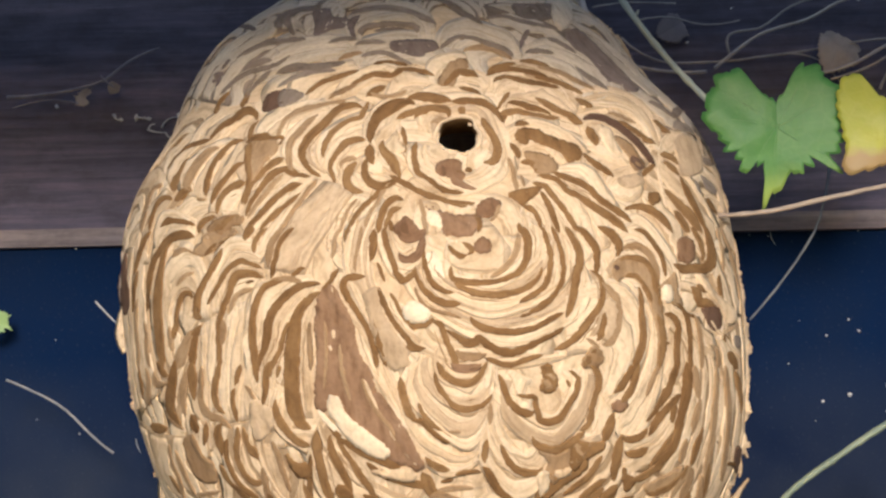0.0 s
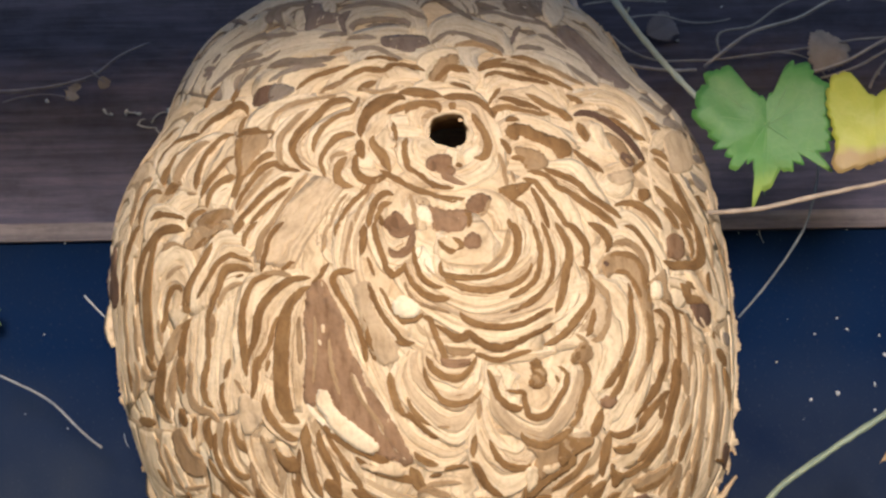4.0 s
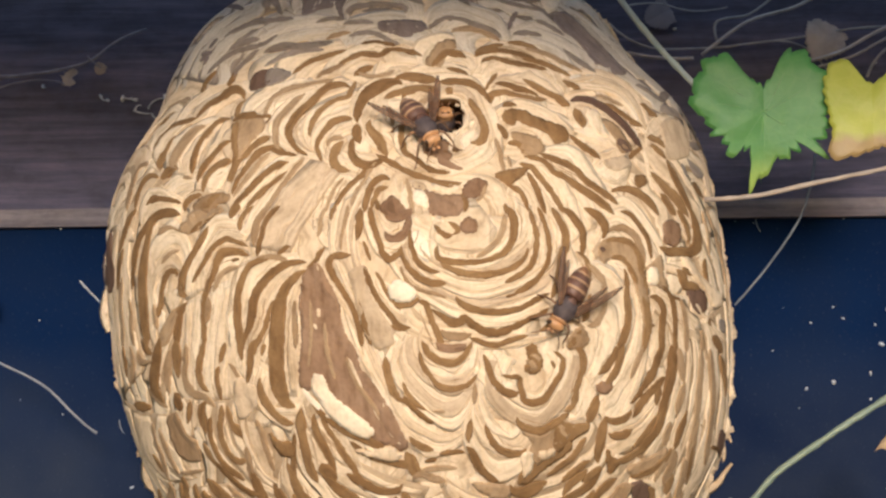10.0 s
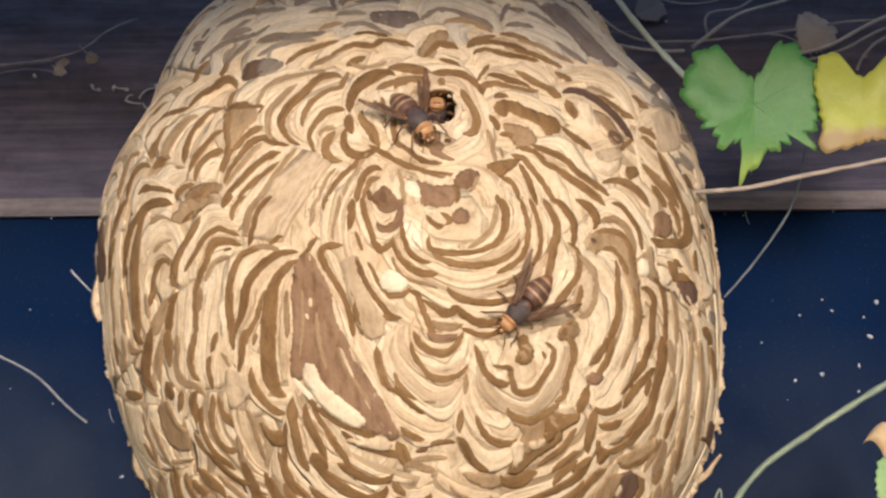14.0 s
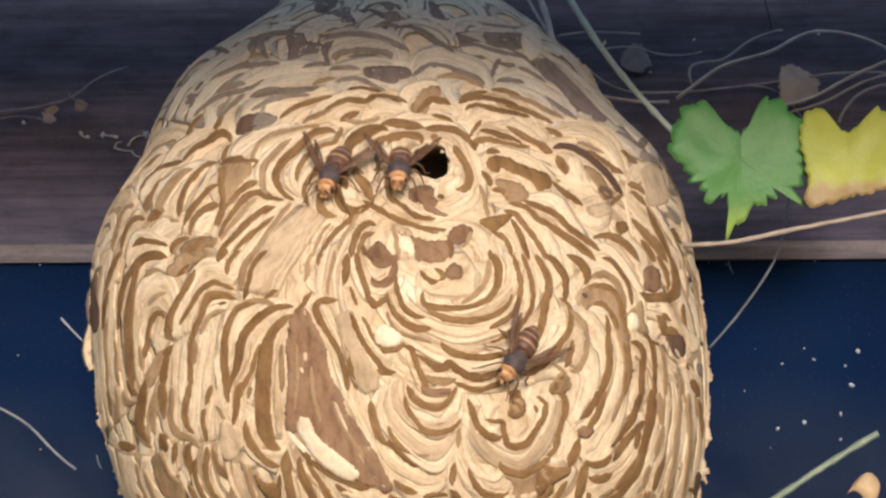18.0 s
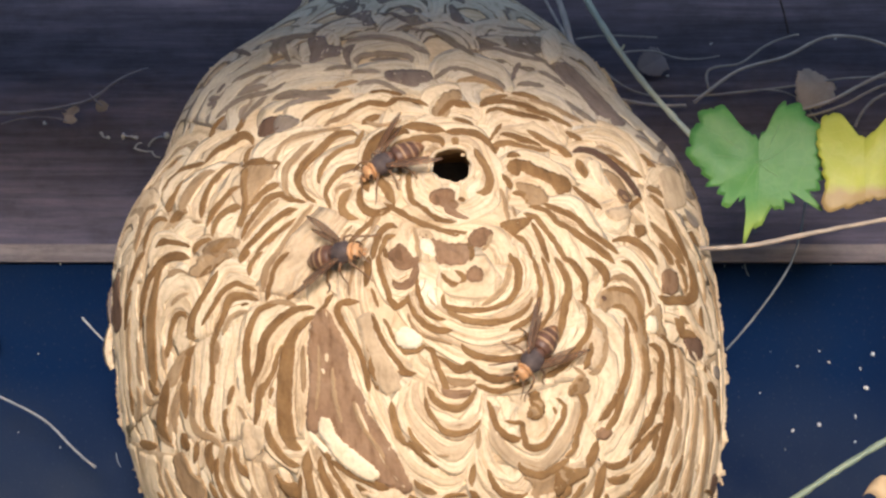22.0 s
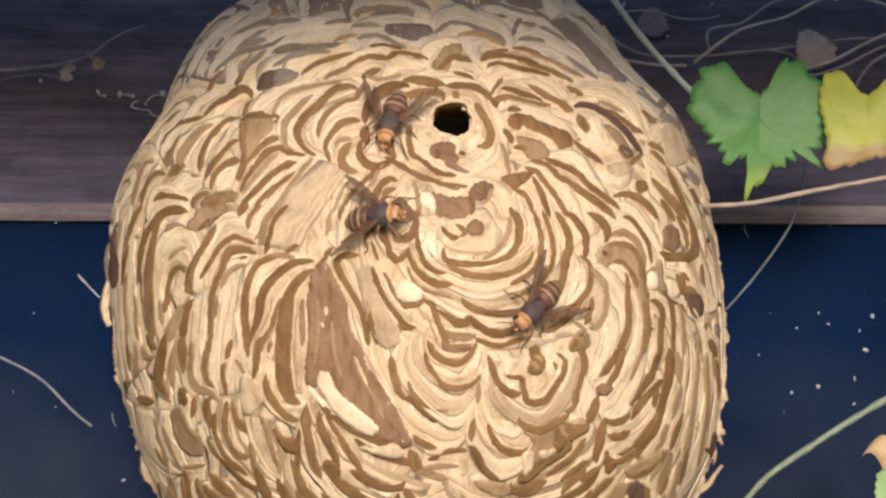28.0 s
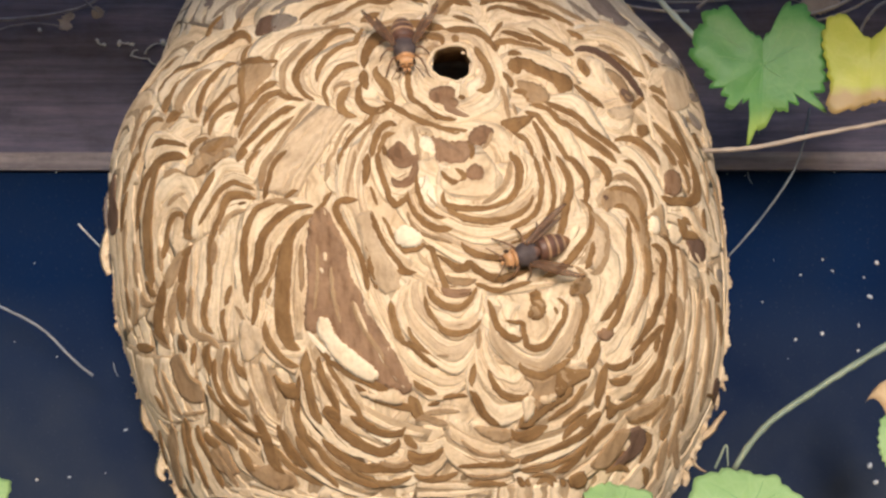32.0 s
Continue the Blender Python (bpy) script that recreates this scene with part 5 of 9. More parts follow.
band("n", [(1.6, 51.3, 1.6), (3.1, 53.8, 3.0), (5.1, 55.0, 3.1), (7.0, 54.2, 3.6), (7.7, 51.4, 1.6)])
band("o", [(4.7, 48.9, 1.6), (6.4, 50.0, 2.4), (8.0, 50.7, 2.4)])
band("n", [(8.0, 57.6, 2.8), (9.7, 57.8, 4.5), (11.5, 58.1, 3.2), (13.4, 57.7, 3.7), (15.0, 56.1, 3.3), (16.4, 53.6, 2.5), (17.6, 49.4, 1.5)])
band("n", [(9.8, 55.4, 3.0), (10.4, 52.4, 1.9)])
band("n", [(13.7, 51.1, 2.1), (14.8, 47.8, 2.4), (15.9, 44.2, 2.8), (16.7, 40.4, 3.1), (16.7, 36.7, 3.1), (15.5, 33.3, 3.0), (14.4, 33.5, 2.4)])
patch("r", [(6.7, 32.5), (8.0, 34.2), (9.9, 34.2), (10.5, 30.3), (11.1, 27.5), (9.8, 26.4), (8.6, 27.7), (7.2, 28.6)])
band("n", [(11.3, 31.0, 2.3), (12.5, 30.2, 1.7)])
band("n", [(9.9, 30.1, 1.7), (11.0, 28.2, 1.3)])
band("n", [(4.0, 28.9, 1.3), (5.9, 25.6, 1.9), (7.3, 23.2, 1.9), (9.1, 21.8, 2.0), (11.1, 21.6, 1.0)])
band("r", [(8.8, 27.3, 2.5), (10.5, 25.0, 2.9), (11.9, 23.5, 2.0), (13.2, 22.9, 1.0)])
band("n", [(2.9, 24.0, 1.6), (5.0, 21.2, 2.5), (7.3, 19.6, 2.0), (9.1, 18.1, 2.3), (11.4, 17.5, 2.5), (12.9, 18.2, 1.4)])
patch("r", [(5.0, 17.3), (6.7, 15.4), (8.1, 14.1), (9.9, 13.5), (11.7, 14.0), (13.3, 13.0), (13.6, 11.3), (12.7, 8.0), (12.0, 6.3), (7.8, 6.3), (7.6, 10.2), (7.0, 12.9), (5.8, 14.8)])
patch("r", [(13.7, 17.6), (15.6, 19.8), (16.8, 18.8), (16.6, 15.6), (15.4, 13.5), (14.0, 12.8), (13.3, 14.0)])
band("n", [(19.5, 62.7, 1.6), (17.8, 58.5, 1.6), (16.7, 55.0, 0.9)])
band("n", [(18.6, 57.6, 1.7), (20.5, 57.8, 2.9), (22.6, 56.6, 2.9), (24.8, 55.9, 2.2), (27.2, 54.1, 1.4)])
band("n", [(17.0, 52.9, 2.3), (18.4, 53.7, 3.0), (20.3, 54.6, 2.5), (23.0, 53.7, 2.1), (25.8, 52.9, 2.5), (28.9, 53.4, 1.3)])
band("n", [(18.2, 53.2, 2.0), (17.7, 49.2, 0.9)])
band("n", [(24.3, 60.4, 2.3), (26.2, 58.5, 3.1), (28.3, 56.2, 3.1), (30.5, 54.4, 2.7), (32.4, 52.6, 1.9)])
band("n", [(20.0, 48.0, 1.4), (20.8, 49.3, 2.3), (22.6, 49.0, 1.3)])
patch("n", [(20.3, 45.3), (21.3, 47.2), (24.0, 46.8), (26.6, 44.4), (29.3, 43.0), (31.5, 41.6), (32.3, 37.7), (29.8, 35.3), (28.6, 38.4), (26.5, 40.3), (23.9, 42.2), (22.7, 43.2), (21.8, 40.9), (20.8, 41.9)])
patch("o", [(21.9, 38.0), (23.8, 37.8), (25.8, 36.9), (27.3, 33.8), (27.2, 31.6), (24.6, 29.8), (23.9, 30.8), (23.1, 33.3), (22.2, 35.4)])
band("n", [(20.9, 34.2, 1.4), (22.6, 34.3, 2.2), (23.6, 32.3, 1.8), (24.0, 30.3, 1.0)])
band("n", [(19.0, 41.1, 1.5), (20.2, 37.8, 2.6), (20.7, 35.2, 2.0)])
band("o", [(18.6, 35.5, 1.0), (19.4, 30.8, 1.6), (19.8, 26.5, 1.8), (20.2, 22.3, 1.3)])
band("o", [(20.9, 29.4, 1.0), (21.4, 24.5, 1.3)])
patch("n", [(18.8, 21.7), (20.9, 23.4), (23.4, 24.3), (24.5, 25.4), (23.6, 22.6), (22.3, 20.3), (20.8, 18.3), (20.1, 19.1)])
band("n", [(26.4, 30.4, 1.5), (28.7, 29.0, 2.5), (31.3, 27.4, 2.9), (33.4, 25.0, 2.9), (34.9, 22.0, 3.0), (37.0, 19.2, 3.0), (39.2, 16.8, 3.1), (41.3, 13.8, 2.5)])
band("n", [(23.7, 29.0, 1.5), (27.1, 27.7, 2.2), (29.0, 23.7, 2.5), (31.6, 21.5, 2.9), (33.6, 18.6, 3.4), (36.2, 15.8, 3.9), (38.3, 13.0, 3.6), (40.1, 9.8, 2.8)])
band("n", [(22.7, 26.1, 1.4), (24.9, 24.9, 2.4), (26.1, 21.8, 2.4), (27.3, 18.7, 2.4), (28.6, 14.6, 2.4), (29.4, 11.6, 2.4), (30.4, 8.2, 2.1)])
band("n", [(24.1, 23.0, 1.4), (25.1, 19.5, 2.3), (25.8, 15.4, 2.6), (26.3, 11.2, 2.3), (26.8, 7.7, 2.0)])
band("n", [(20.5, 17.8, 1.1), (22.3, 16.1, 1.8), (23.2, 13.0, 1.7), (23.6, 8.4, 1.3)])
band("n", [(19.9, 11.0, 1.8), (20.3, 7.1, 2.5)])
band("n", [(33.0, 61.6, 1.5), (34.9, 60.0, 3.0), (36.6, 58.7, 2.1)])
band("n", [(29.7, 55.0, 1.9), (32.1, 52.8, 3.5), (33.4, 50.7, 1.9)])
# dark crescent below the overhang: a hollow's shade laid on as a band
band("k", [(33.7, 53.1, 2.1), (37.3, 54.6, 3.5), (40.4, 52.9, 4.2), (43.5, 49.4, 4.3), (45.9, 45.9, 4.4), (48.2, 40.7, 4.1), (49.3, 37.2, 2.7)])
patch("o", [(40.2, 47.2), (43.0, 45.8), (45.3, 41.4), (46.2, 36.2), (44.0, 34.8), (42.7, 40.3), (41.1, 44.0)])
patch("c", [(37.2, 48.7), (38.9, 50.5), (40.3, 45.2), (40.7, 40.2), (39.2, 40.8), (37.7, 44.6)])
band("n", [(34.4, 50.2, 3.3), (35.3, 46.4, 4.4), (35.8, 42.4, 3.1)])
# small hole, only its darkness put into a band
band("k", [(43.8, 40.1, 4.0), (44.7, 37.4, 5.1), (46.2, 36.2, 3.2)])
band("n", [(41.7, 53.9, 2.1), (44.5, 52.1, 2.7), (47.2, 49.7, 3.3), (49.2, 48.0, 2.8), (51.0, 46.8, 1.8)])
band("o", [(40.2, 57.4, 2.6), (43.1, 56.5, 2.7), (46.9, 54.6, 1.7)])
band("n", [(52.1, 56.9, 2.4), (54.3, 55.6, 3.5), (56.8, 52.9, 2.4)])
band("e", [(54.3, 65.5, 2.4), (58.4, 64.6, 3.5), (60.8, 62.3, 2.9), (67.5, 66.1, 3.5), (77.0, 69.0, 1.3), (78.0, 67.0, 1.3), (80.0, 64.0, 1.7), (80.0, 61.0, 2.5)])
band("e", [(59.2, 56.3, 2.6), (62.9, 58.2, 5.2), (67.3, 58.6, 4.4), (70.4, 56.4, 2.4)])
band("e", [(69.3, 45.8, 3.9), (78.1, 48.3, 2.9)])
band("n", [(51.3, 42.5, 2.0), (54.2, 42.5, 3.4), (56.8, 40.0, 2.4)])
band("n", [(52.1, 39.8, 2.3), (54.2, 38.1, 3.5), (56.5, 35.9, 2.4)])
band("n", [(56.2, 35.1, 3.5), (57.5, 30.6, 4.8), (58.4, 27.6, 5.2), (59.8, 23.5, 5.2), (61.2, 19.5, 4.8), (62.3, 14.8, 3.9)])
band("n", [(50.1, 29.0, 2.1), (52.5, 25.9, 4.0), (54.7, 23.2, 5.0), (57.0, 20.6, 5.8), (59.3, 16.8, 5.8), (60.7, 14.2, 3.9)])
patch("t", [(39.5, 29.4), (41.6, 31.6), (45.0, 32.8), (45.8, 30.8), (44.0, 28.6), (41.2, 27.1)])
band("n", [(45.4, 32.5, 1.5), (47.2, 35.5, 2.0), (49.4, 37.9, 1.2)])
patch("n", [(46.4, 25.5), (48.7, 26.7), (48.9, 23.9), (46.8, 21.9)])
band("n", [(40.3, 18.5, 1.3), (42.6, 20.3, 2.0), (45.2, 20.2, 3.1), (47.8, 18.2, 3.9), (49.7, 15.4, 4.5), (51.0, 11.9, 4.0)])
band("n", [(32.8, 39.1, 1.7), (35.1, 35.5, 3.1), (36.8, 33.6, 3.2), (38.6, 30.5, 1.7)])
band("n", [(52.4, 20.9, 2.7), (54.7, 16.7, 4.4), (56.1, 13.1, 3.9)])
band("c", [(49.9, 36.9, 1.2), (50.0, 31.9, 1.6), (50.2, 26.4, 1.6), (50.6, 21.5, 1.2)])
band("n", [(65.3, 27.6, 2.9), (68.5, 27.3, 5.2), (70.5, 25.0, 2.4)])
band("c", [(64.6, 29.2, 0.8), (69.7, 31.5, 1.8), (73.6, 30.1, 1.8), (72.7, 25.3, 1.4)])
band("e", [(65.7, 39.2, 2.9), (68.1, 36.2, 5.2), (73.7, 35.3, 3.5)])
band("e", [(62.5, 35.9, 2.9), (62.9, 30.5, 3.9)])
patch("t", [(57.7, 50.1), (63.7, 54.4), (68.5, 52.6), (67.1, 41.5), (60.8, 37.2), (57.1, 36.1), (57.0, 42.9)])
patch("e", [(-26.4, 67.2), (-24.4, 66.6), (-21.6, 64.0), (-23.2, 61.4), (-25.5, 60.1), (-27.1, 62.9)])
band("o", [(-7.4, 62.9, 1.7), (-3.5, 60.5, 1.7), (-0.3, 62.7, 2.1)])
band("c", [(3.4, 36.5, 0.9), (4.3, 31.4, 1.4), (5.1, 28.2, 0.7)])
band("c", [(4.2, 40.7, 0.7), (5.4, 35.1, 1.0), (6.7, 32.5, 0.8)])
patch("c", [(8.1, 17.5), (10.0, 16.5), (12.0, 16.9), (11.4, 15.0), (9.5, 14.6)])
patch("c", [(5.1, 18.0), (6.5, 17.5), (6.7, 15.8), (5.6, 16.1)])
patch("b", [(4.9, 13.3), (5.8, 15.0), (7.1, 11.6), (7.2, 9.6), (6.0, 10.2)])
band("o", [(3.8, 19.7, 1.2), (4.3, 15.4, 1.7), (4.5, 10.2, 1.6), (4.8, 6.3, 1.4)])
band("n", [(-1.1, 11.5, 1.6), (-0.7, 7.4, 1.6)])
band("n", [(12.7, 14.4, 1.8), (13.4, 10.3, 1.9), (12.9, 6.8, 1.4)])
band("o", [(15.1, 11.4, 1.2), (16.4, 14.6, 1.4), (16.9, 17.8, 1.2)])
# middle of the front
patch("k", [(-70.2, 10.0), (-65.4, 12.9), (-64.3, 3.8), (-62.9, -0.9), (-64.0, -8.0), (-66.3, -9.6), (-71.3, -7.2), (-74.6, -2.0), (-71.4, 3.7)])
band("n", [(-52.1, 17.5, 3.5), (-54.2, 14.9, 3.9), (-56.0, 11.1, 4.8), (-57.5, 7.2, 4.4), (-59.1, 2.8, 2.9)])
band("n", [(-57.0, 3.9, 3.5), (-58.7, -1.0, 3.9), (-60.5, -5.8, 4.4), (-62.0, -10.2, 2.9)])
band("o", [(-57.8, -6.5, 2.9), (-59.6, -12.3, 3.5), (-60.8, -18.3, 4.4), (-60.9, -24.5, 4.4), (-61.4, -31.0, 4.4)])
band("n", [(-38.4, 11.7, 2.3), (-40.8, 13.0, 3.3), (-43.6, 13.3, 3.8), (-45.8, 12.0, 4.0), (-47.5, 10.2, 3.5), (-49.5, 7.1, 3.5), (-50.9, 3.9, 3.9), (-51.9, 0.3, 4.4), (-52.6, -3.6, 3.9), (-53.7, -7.5, 2.9), (-54.7, -11.8, 2.4)])
band("n", [(-45.2, 10.4, 2.3), (-46.6, 7.8, 3.9), (-47.5, 4.4, 4.4), (-48.2, 0.4, 5.2), (-49.0, -4.5, 6.3), (-49.9, -9.4, 6.5), (-50.3, -14.4, 6.9), (-50.6, -19.5, 6.9), (-50.7, -24.5, 6.5), (-50.6, -29.5, 6.3), (-50.7, -33.5, 5.8)])
band("o", [(-44.1, 5.2, 2.1), (-42.6, 6.9, 3.0), (-40.7, 7.3, 1.5), (-38.1, 5.1, 0.9)])
band("o", [(-43.3, -5.2, 1.4), (-41.8, -3.2, 1.7), (-40.2, -1.9, 1.5), (-38.5, -1.5, 1.0)])
band("n", [(-40.0, -10.6, 1.9), (-40.0, -8.8, 2.2), (-41.4, -8.3, 1.9), (-42.7, -9.6, 2.7), (-43.9, -12.8, 2.5), (-44.9, -16.6, 2.6), (-45.4, -19.5, 2.6), (-46.5, -23.7, 1.6)])
band("o", [(-55.6, -32.1, 2.9), (-56.5, -25.4, 3.5), (-56.3, -20.3, 2.9), (-56.0, -14.8, 1.8)])
band("o", [(-46.8, -18.8, 1.7), (-47.1, -24.2, 2.8), (-46.9, -27.8, 1.7)])
band("n", [(-37.8, -20.1, 1.5), (-39.6, -22.6, 2.8), (-40.6, -26.3, 3.7), (-41.2, -30.1, 4.0), (-41.9, -34.9, 4.1)])
band("o", [(-39.5, -21.0, 2.0), (-41.7, -24.5, 4.2), (-43.1, -27.8, 5.2), (-44.9, -31.1, 6.1), (-46.5, -34.0, 5.3)])
band("n", [(-31.4, 5.7, 1.7), (-32.7, 1.9, 3.1), (-34.3, -1.8, 2.7), (-36.1, -5.8, 3.1), (-37.8, -10.0, 3.5), (-38.8, -13.8, 4.3), (-38.9, -16.3, 3.8), (-37.5, -17.6, 1.3)])
patch("o", [(-37.8, 5.1), (-37.1, 9.1), (-35.7, 11.3), (-32.5, 12.2), (-29.4, 12.5), (-28.7, 10.9), (-30.5, 9.6), (-32.0, 7.9), (-33.7, 5.8), (-35.4, 4.5)])
band("n", [(-36.0, 4.2, 1.7), (-33.7, 6.6, 2.7), (-31.8, 8.2, 2.3), (-29.7, 10.1, 1.2)])
band("n", [(-23.6, -2.8, 1.1), (-24.9, -1.6, 1.6), (-26.3, -0.4, 1.6), (-27.7, 0.5, 2.0), (-29.1, -0.5, 2.3), (-30.5, -2.2, 2.2), (-31.9, -4.9, 2.2), (-33.2, -8.0, 1.9), (-34.6, -10.7, 1.6), (-35.9, -13.4, 1.2)])
band("n", [(-23.6, -6.1, 1.1), (-25.0, -4.9, 2.1), (-26.5, -4.1, 2.8), (-28.4, -4.3, 3.5), (-29.8, -6.6, 3.0), (-30.5, -9.4, 2.5), (-31.4, -12.2, 2.2), (-32.5, -15.5, 2.2), (-33.4, -18.7, 2.3), (-34.0, -23.5, 2.0), (-34.2, -29.3, 2.3), (-34.6, -35.7, 2.3)])
band("n", [(-27.1, -7.3, 1.2), (-25.5, -6.8, 0.9)])
band("o", [(-25.4, -9.7, 1.4), (-27.6, -10.1, 1.7), (-29.5, -11.6, 2.2), (-30.6, -14.3, 2.1), (-31.5, -17.5, 1.5)])
band("o", [(-32.7, -19.0, 2.3), (-32.9, -23.3, 2.9), (-33.6, -27.8, 1.9)])
band("n", [(-25.2, 13.1, 4.2), (-26.2, 9.9, 3.8), (-26.6, 7.5, 1.6)])
band("n", [(-25.0, 2.8, 1.5), (-24.7, 6.3, 2.2), (-23.8, 9.3, 2.2), (-22.3, 11.5, 1.9)])
band("o", [(-22.4, -3.0, 1.7), (-22.1, 1.4, 2.8), (-21.5, 5.8, 2.9), (-20.4, 8.6, 2.7), (-19.1, 10.9, 2.1)])
band("n", [(-22.1, -6.6, 1.4), (-21.5, -3.2, 2.0), (-20.8, 0.6, 2.0), (-20.2, 4.5, 2.0), (-19.1, 7.8, 2.1), (-17.3, 10.6, 1.8)])
band("n", [(-19.6, -7.7, 1.4), (-21.4, -8.0, 2.2), (-23.1, -9.1, 2.3), (-24.3, -11.4, 2.5), (-25.5, -15.1, 2.8), (-26.3, -18.9, 2.8), (-26.7, -23.6, 3.3), (-26.9, -28.4, 3.3), (-26.8, -33.1, 3.1), (-27.0, -41.3, 2.1)])
band("n", [(-13.3, -9.6, 1.1), (-15.4, -9.4, 2.1), (-17.5, -10.5, 2.7), (-19.1, -12.2, 3.2), (-20.8, -14.8, 3.3), (-22.6, -18.4, 3.4), (-23.5, -22.1, 3.6), (-23.9, -25.9, 3.5), (-24.6, -29.6, 2.9), (-25.7, -33.3, 1.9), (-26.6, -36.9, 1.4)])
band("n", [(-13.4, -12.1, 1.2), (-15.2, -14.0, 2.9), (-16.9, -16.7, 3.7), (-18.1, -20.3, 4.5), (-18.9, -25.5, 5.5), (-19.5, -31.1, 6.2), (-20.1, -38.6, 6.3), (-20.6, -46.1, 6.4), (-20.7, -51.7, 6.5), (-20.0, -55.9, 5.3), (-18.4, -57.5, 3.1)])
band("n", [(-19.6, -21.7, 1.2), (-20.6, -24.4, 1.6), (-21.3, -28.1, 1.9), (-22.1, -31.8, 1.8), (-23.4, -35.4, 1.9), (-24.3, -39.7, 1.3)])
band("o", [(-22.1, -7.1, 0.9), (-20.1, -7.0, 1.7), (-17.8, -7.6, 2.1), (-16.4, -8.9, 0.9)])
band("n", [(-18.2, -6.7, 1.3), (-17.1, -4.8, 1.8), (-15.7, -3.8, 0.9)])
band("n", [(-10.0, -4.6, 1.7), (-10.9, -7.0, 1.7), (-11.8, -9.2, 1.7), (-13.1, -11.2, 1.5)])
patch("r", [(-13.5, -12.8), (-12.1, -10.1), (-11.2, -11.2), (-10.4, -15.0), (-9.3, -19.9), (-8.6, -24.6), (-8.5, -30.2), (-7.6, -35.8), (-6.4, -39.6), (-6.1, -45.2), (-4.5, -49.4), (-3.0, -55.0), (-1.5, -60.6), (-0.4, -66.2), (0.5, -71.0), (-0.3, -72.4), (-1.7, -70.5), (-4.2, -69.4), (-6.8, -67.6), (-5.0, -66.6), (-5.9, -64.7), (-7.6, -61.9), (-9.4, -59.0), (-11.0, -55.2), (-12.1, -51.4), (-12.8, -48.2), (-13.7, -47.8), (-14.5, -50.3), (-15.7, -52.1), (-16.4, -51.1), (-16.3, -46.4), (-15.5, -39.0), (-15.0, -29.7), (-14.9, -22.2), (-14.2, -16.6)])
band("o", [(-15.9, -22.1, 1.5), (-16.2, -27.7, 1.8), (-16.3, -33.3, 1.8), (-16.5, -38.3, 1.5)])
band("n", [(-5.7, -7.7, 1.4), (-7.0, -7.8, 2.1), (-8.6, -8.0, 2.3), (-9.5, -10.4, 2.6), (-9.3, -13.2, 2.3), (-8.6, -16.1, 2.1), (-7.9, -19.0, 1.9), (-7.1, -21.9, 1.9), (-6.3, -25.1, 1.9), (-5.8, -28.9, 1.9), (-5.4, -32.6, 2.1), (-5.2, -38.2, 1.9)])
patch("t", [(-5.5, -12.6), (-4.2, -11.7), (-3.8, -15.5), (-3.4, -21.2), (-2.2, -25.9), (-1.0, -30.6), (-0.2, -34.3), (-0.8, -38.0), (-2.2, -38.9), (-3.9, -35.1), (-4.8, -30.4), (-5.5, -24.8), (-5.8, -19.2)])
band("n", [(-3.6, -2.9, 1.1), (-3.2, -5.7, 1.4), (-2.7, -9.8, 0.9)])
band("n", [(-3.8, -11.4, 1.4), (-3.4, -15.6, 1.9), (-2.8, -19.4, 1.9), (-1.9, -23.2, 1.9), (-1.0, -26.0, 1.9), (-0.0, -28.8, 2.1), (1.1, -31.6, 2.1), (3.0, -32.0, 0.9)])
band("n", [(-2.1, -13.4, 0.8), (-1.3, -16.6, 1.4), (-0.6, -20.4, 1.6), (0.4, -22.9, 1.9), (1.5, -24.6, 2.4), (3.0, -24.3, 2.1), (4.0, -22.8, 1.4)])
band("n", [(-5.7, -19.8, 1.2), (-5.1, -25.2, 1.7), (-4.6, -29.5, 2.1), (-4.3, -33.2, 1.9), (-3.6, -37.9, 1.4)])
band("o", [(-7.3, -6.2, 0.9), (-7.1, -2.0, 1.2), (-6.6, 1.8, 1.2), (-6.1, 5.7, 1.5), (-5.7, 9.8, 1.2)])
band("n", [(-8.1, 9.4, 2.5), (-8.7, 4.4, 0.9)])
band("o", [(-11.1, -1.0, 1.2), (-10.5, 2.6, 1.8), (-10.4, 6.2, 1.3), (-9.6, 9.6, 1.3)])
band("n", [(-3.7, 8.6, 2.4), (-4.0, 3.6, 2.8), (-4.3, -0.3, 2.2), (-4.7, -2.8, 0.9)])
band("n", [(-2.1, 8.9, 2.1), (-1.9, 3.4, 2.1), (-1.4, -0.5, 2.1), (-0.9, -4.4, 2.1), (-0.5, -7.6, 2.3), (0.3, -9.5, 2.6), (1.6, -7.9, 1.9), (2.5, -5.3, 1.1)])
band("r", [(0.4, 8.9, 2.1), (1.0, 5.7, 2.8), (1.9, 4.8, 3.3), (3.3, 6.0, 3.6), (4.5, 8.4, 4.0)])
band("r", [(4.2, 6.4, 2.1), (3.7, 2.2, 2.5), (2.9, -1.1, 3.0), (1.4, -2.6, 2.8), (-0.0, 0.0, 1.4)])
band("n", [(2.4, -4.9, 1.1), (2.5, -8.3, 1.4), (3.0, -11.2, 1.9), (3.8, -13.6, 2.1), (5.0, -15.9, 2.4), (6.7, -17.4, 2.6), (8.3, -17.5, 2.1), (9.1, -17.3, 0.8)])
band("n", [(3.9, 1.2, 1.4), (4.0, -2.6, 1.6), (4.3, -7.4, 1.9), (5.2, -11.2, 2.1), (6.5, -13.1, 1.9), (8.2, -13.7, 0.8)])
band("o", [(2.0, -11.7, 1.1), (2.4, -14.9, 1.1), (3.1, -17.7, 1.4), (4.8, -19.7, 1.1), (7.4, -21.2, 1.4), (8.9, -22.3, 0.8)])
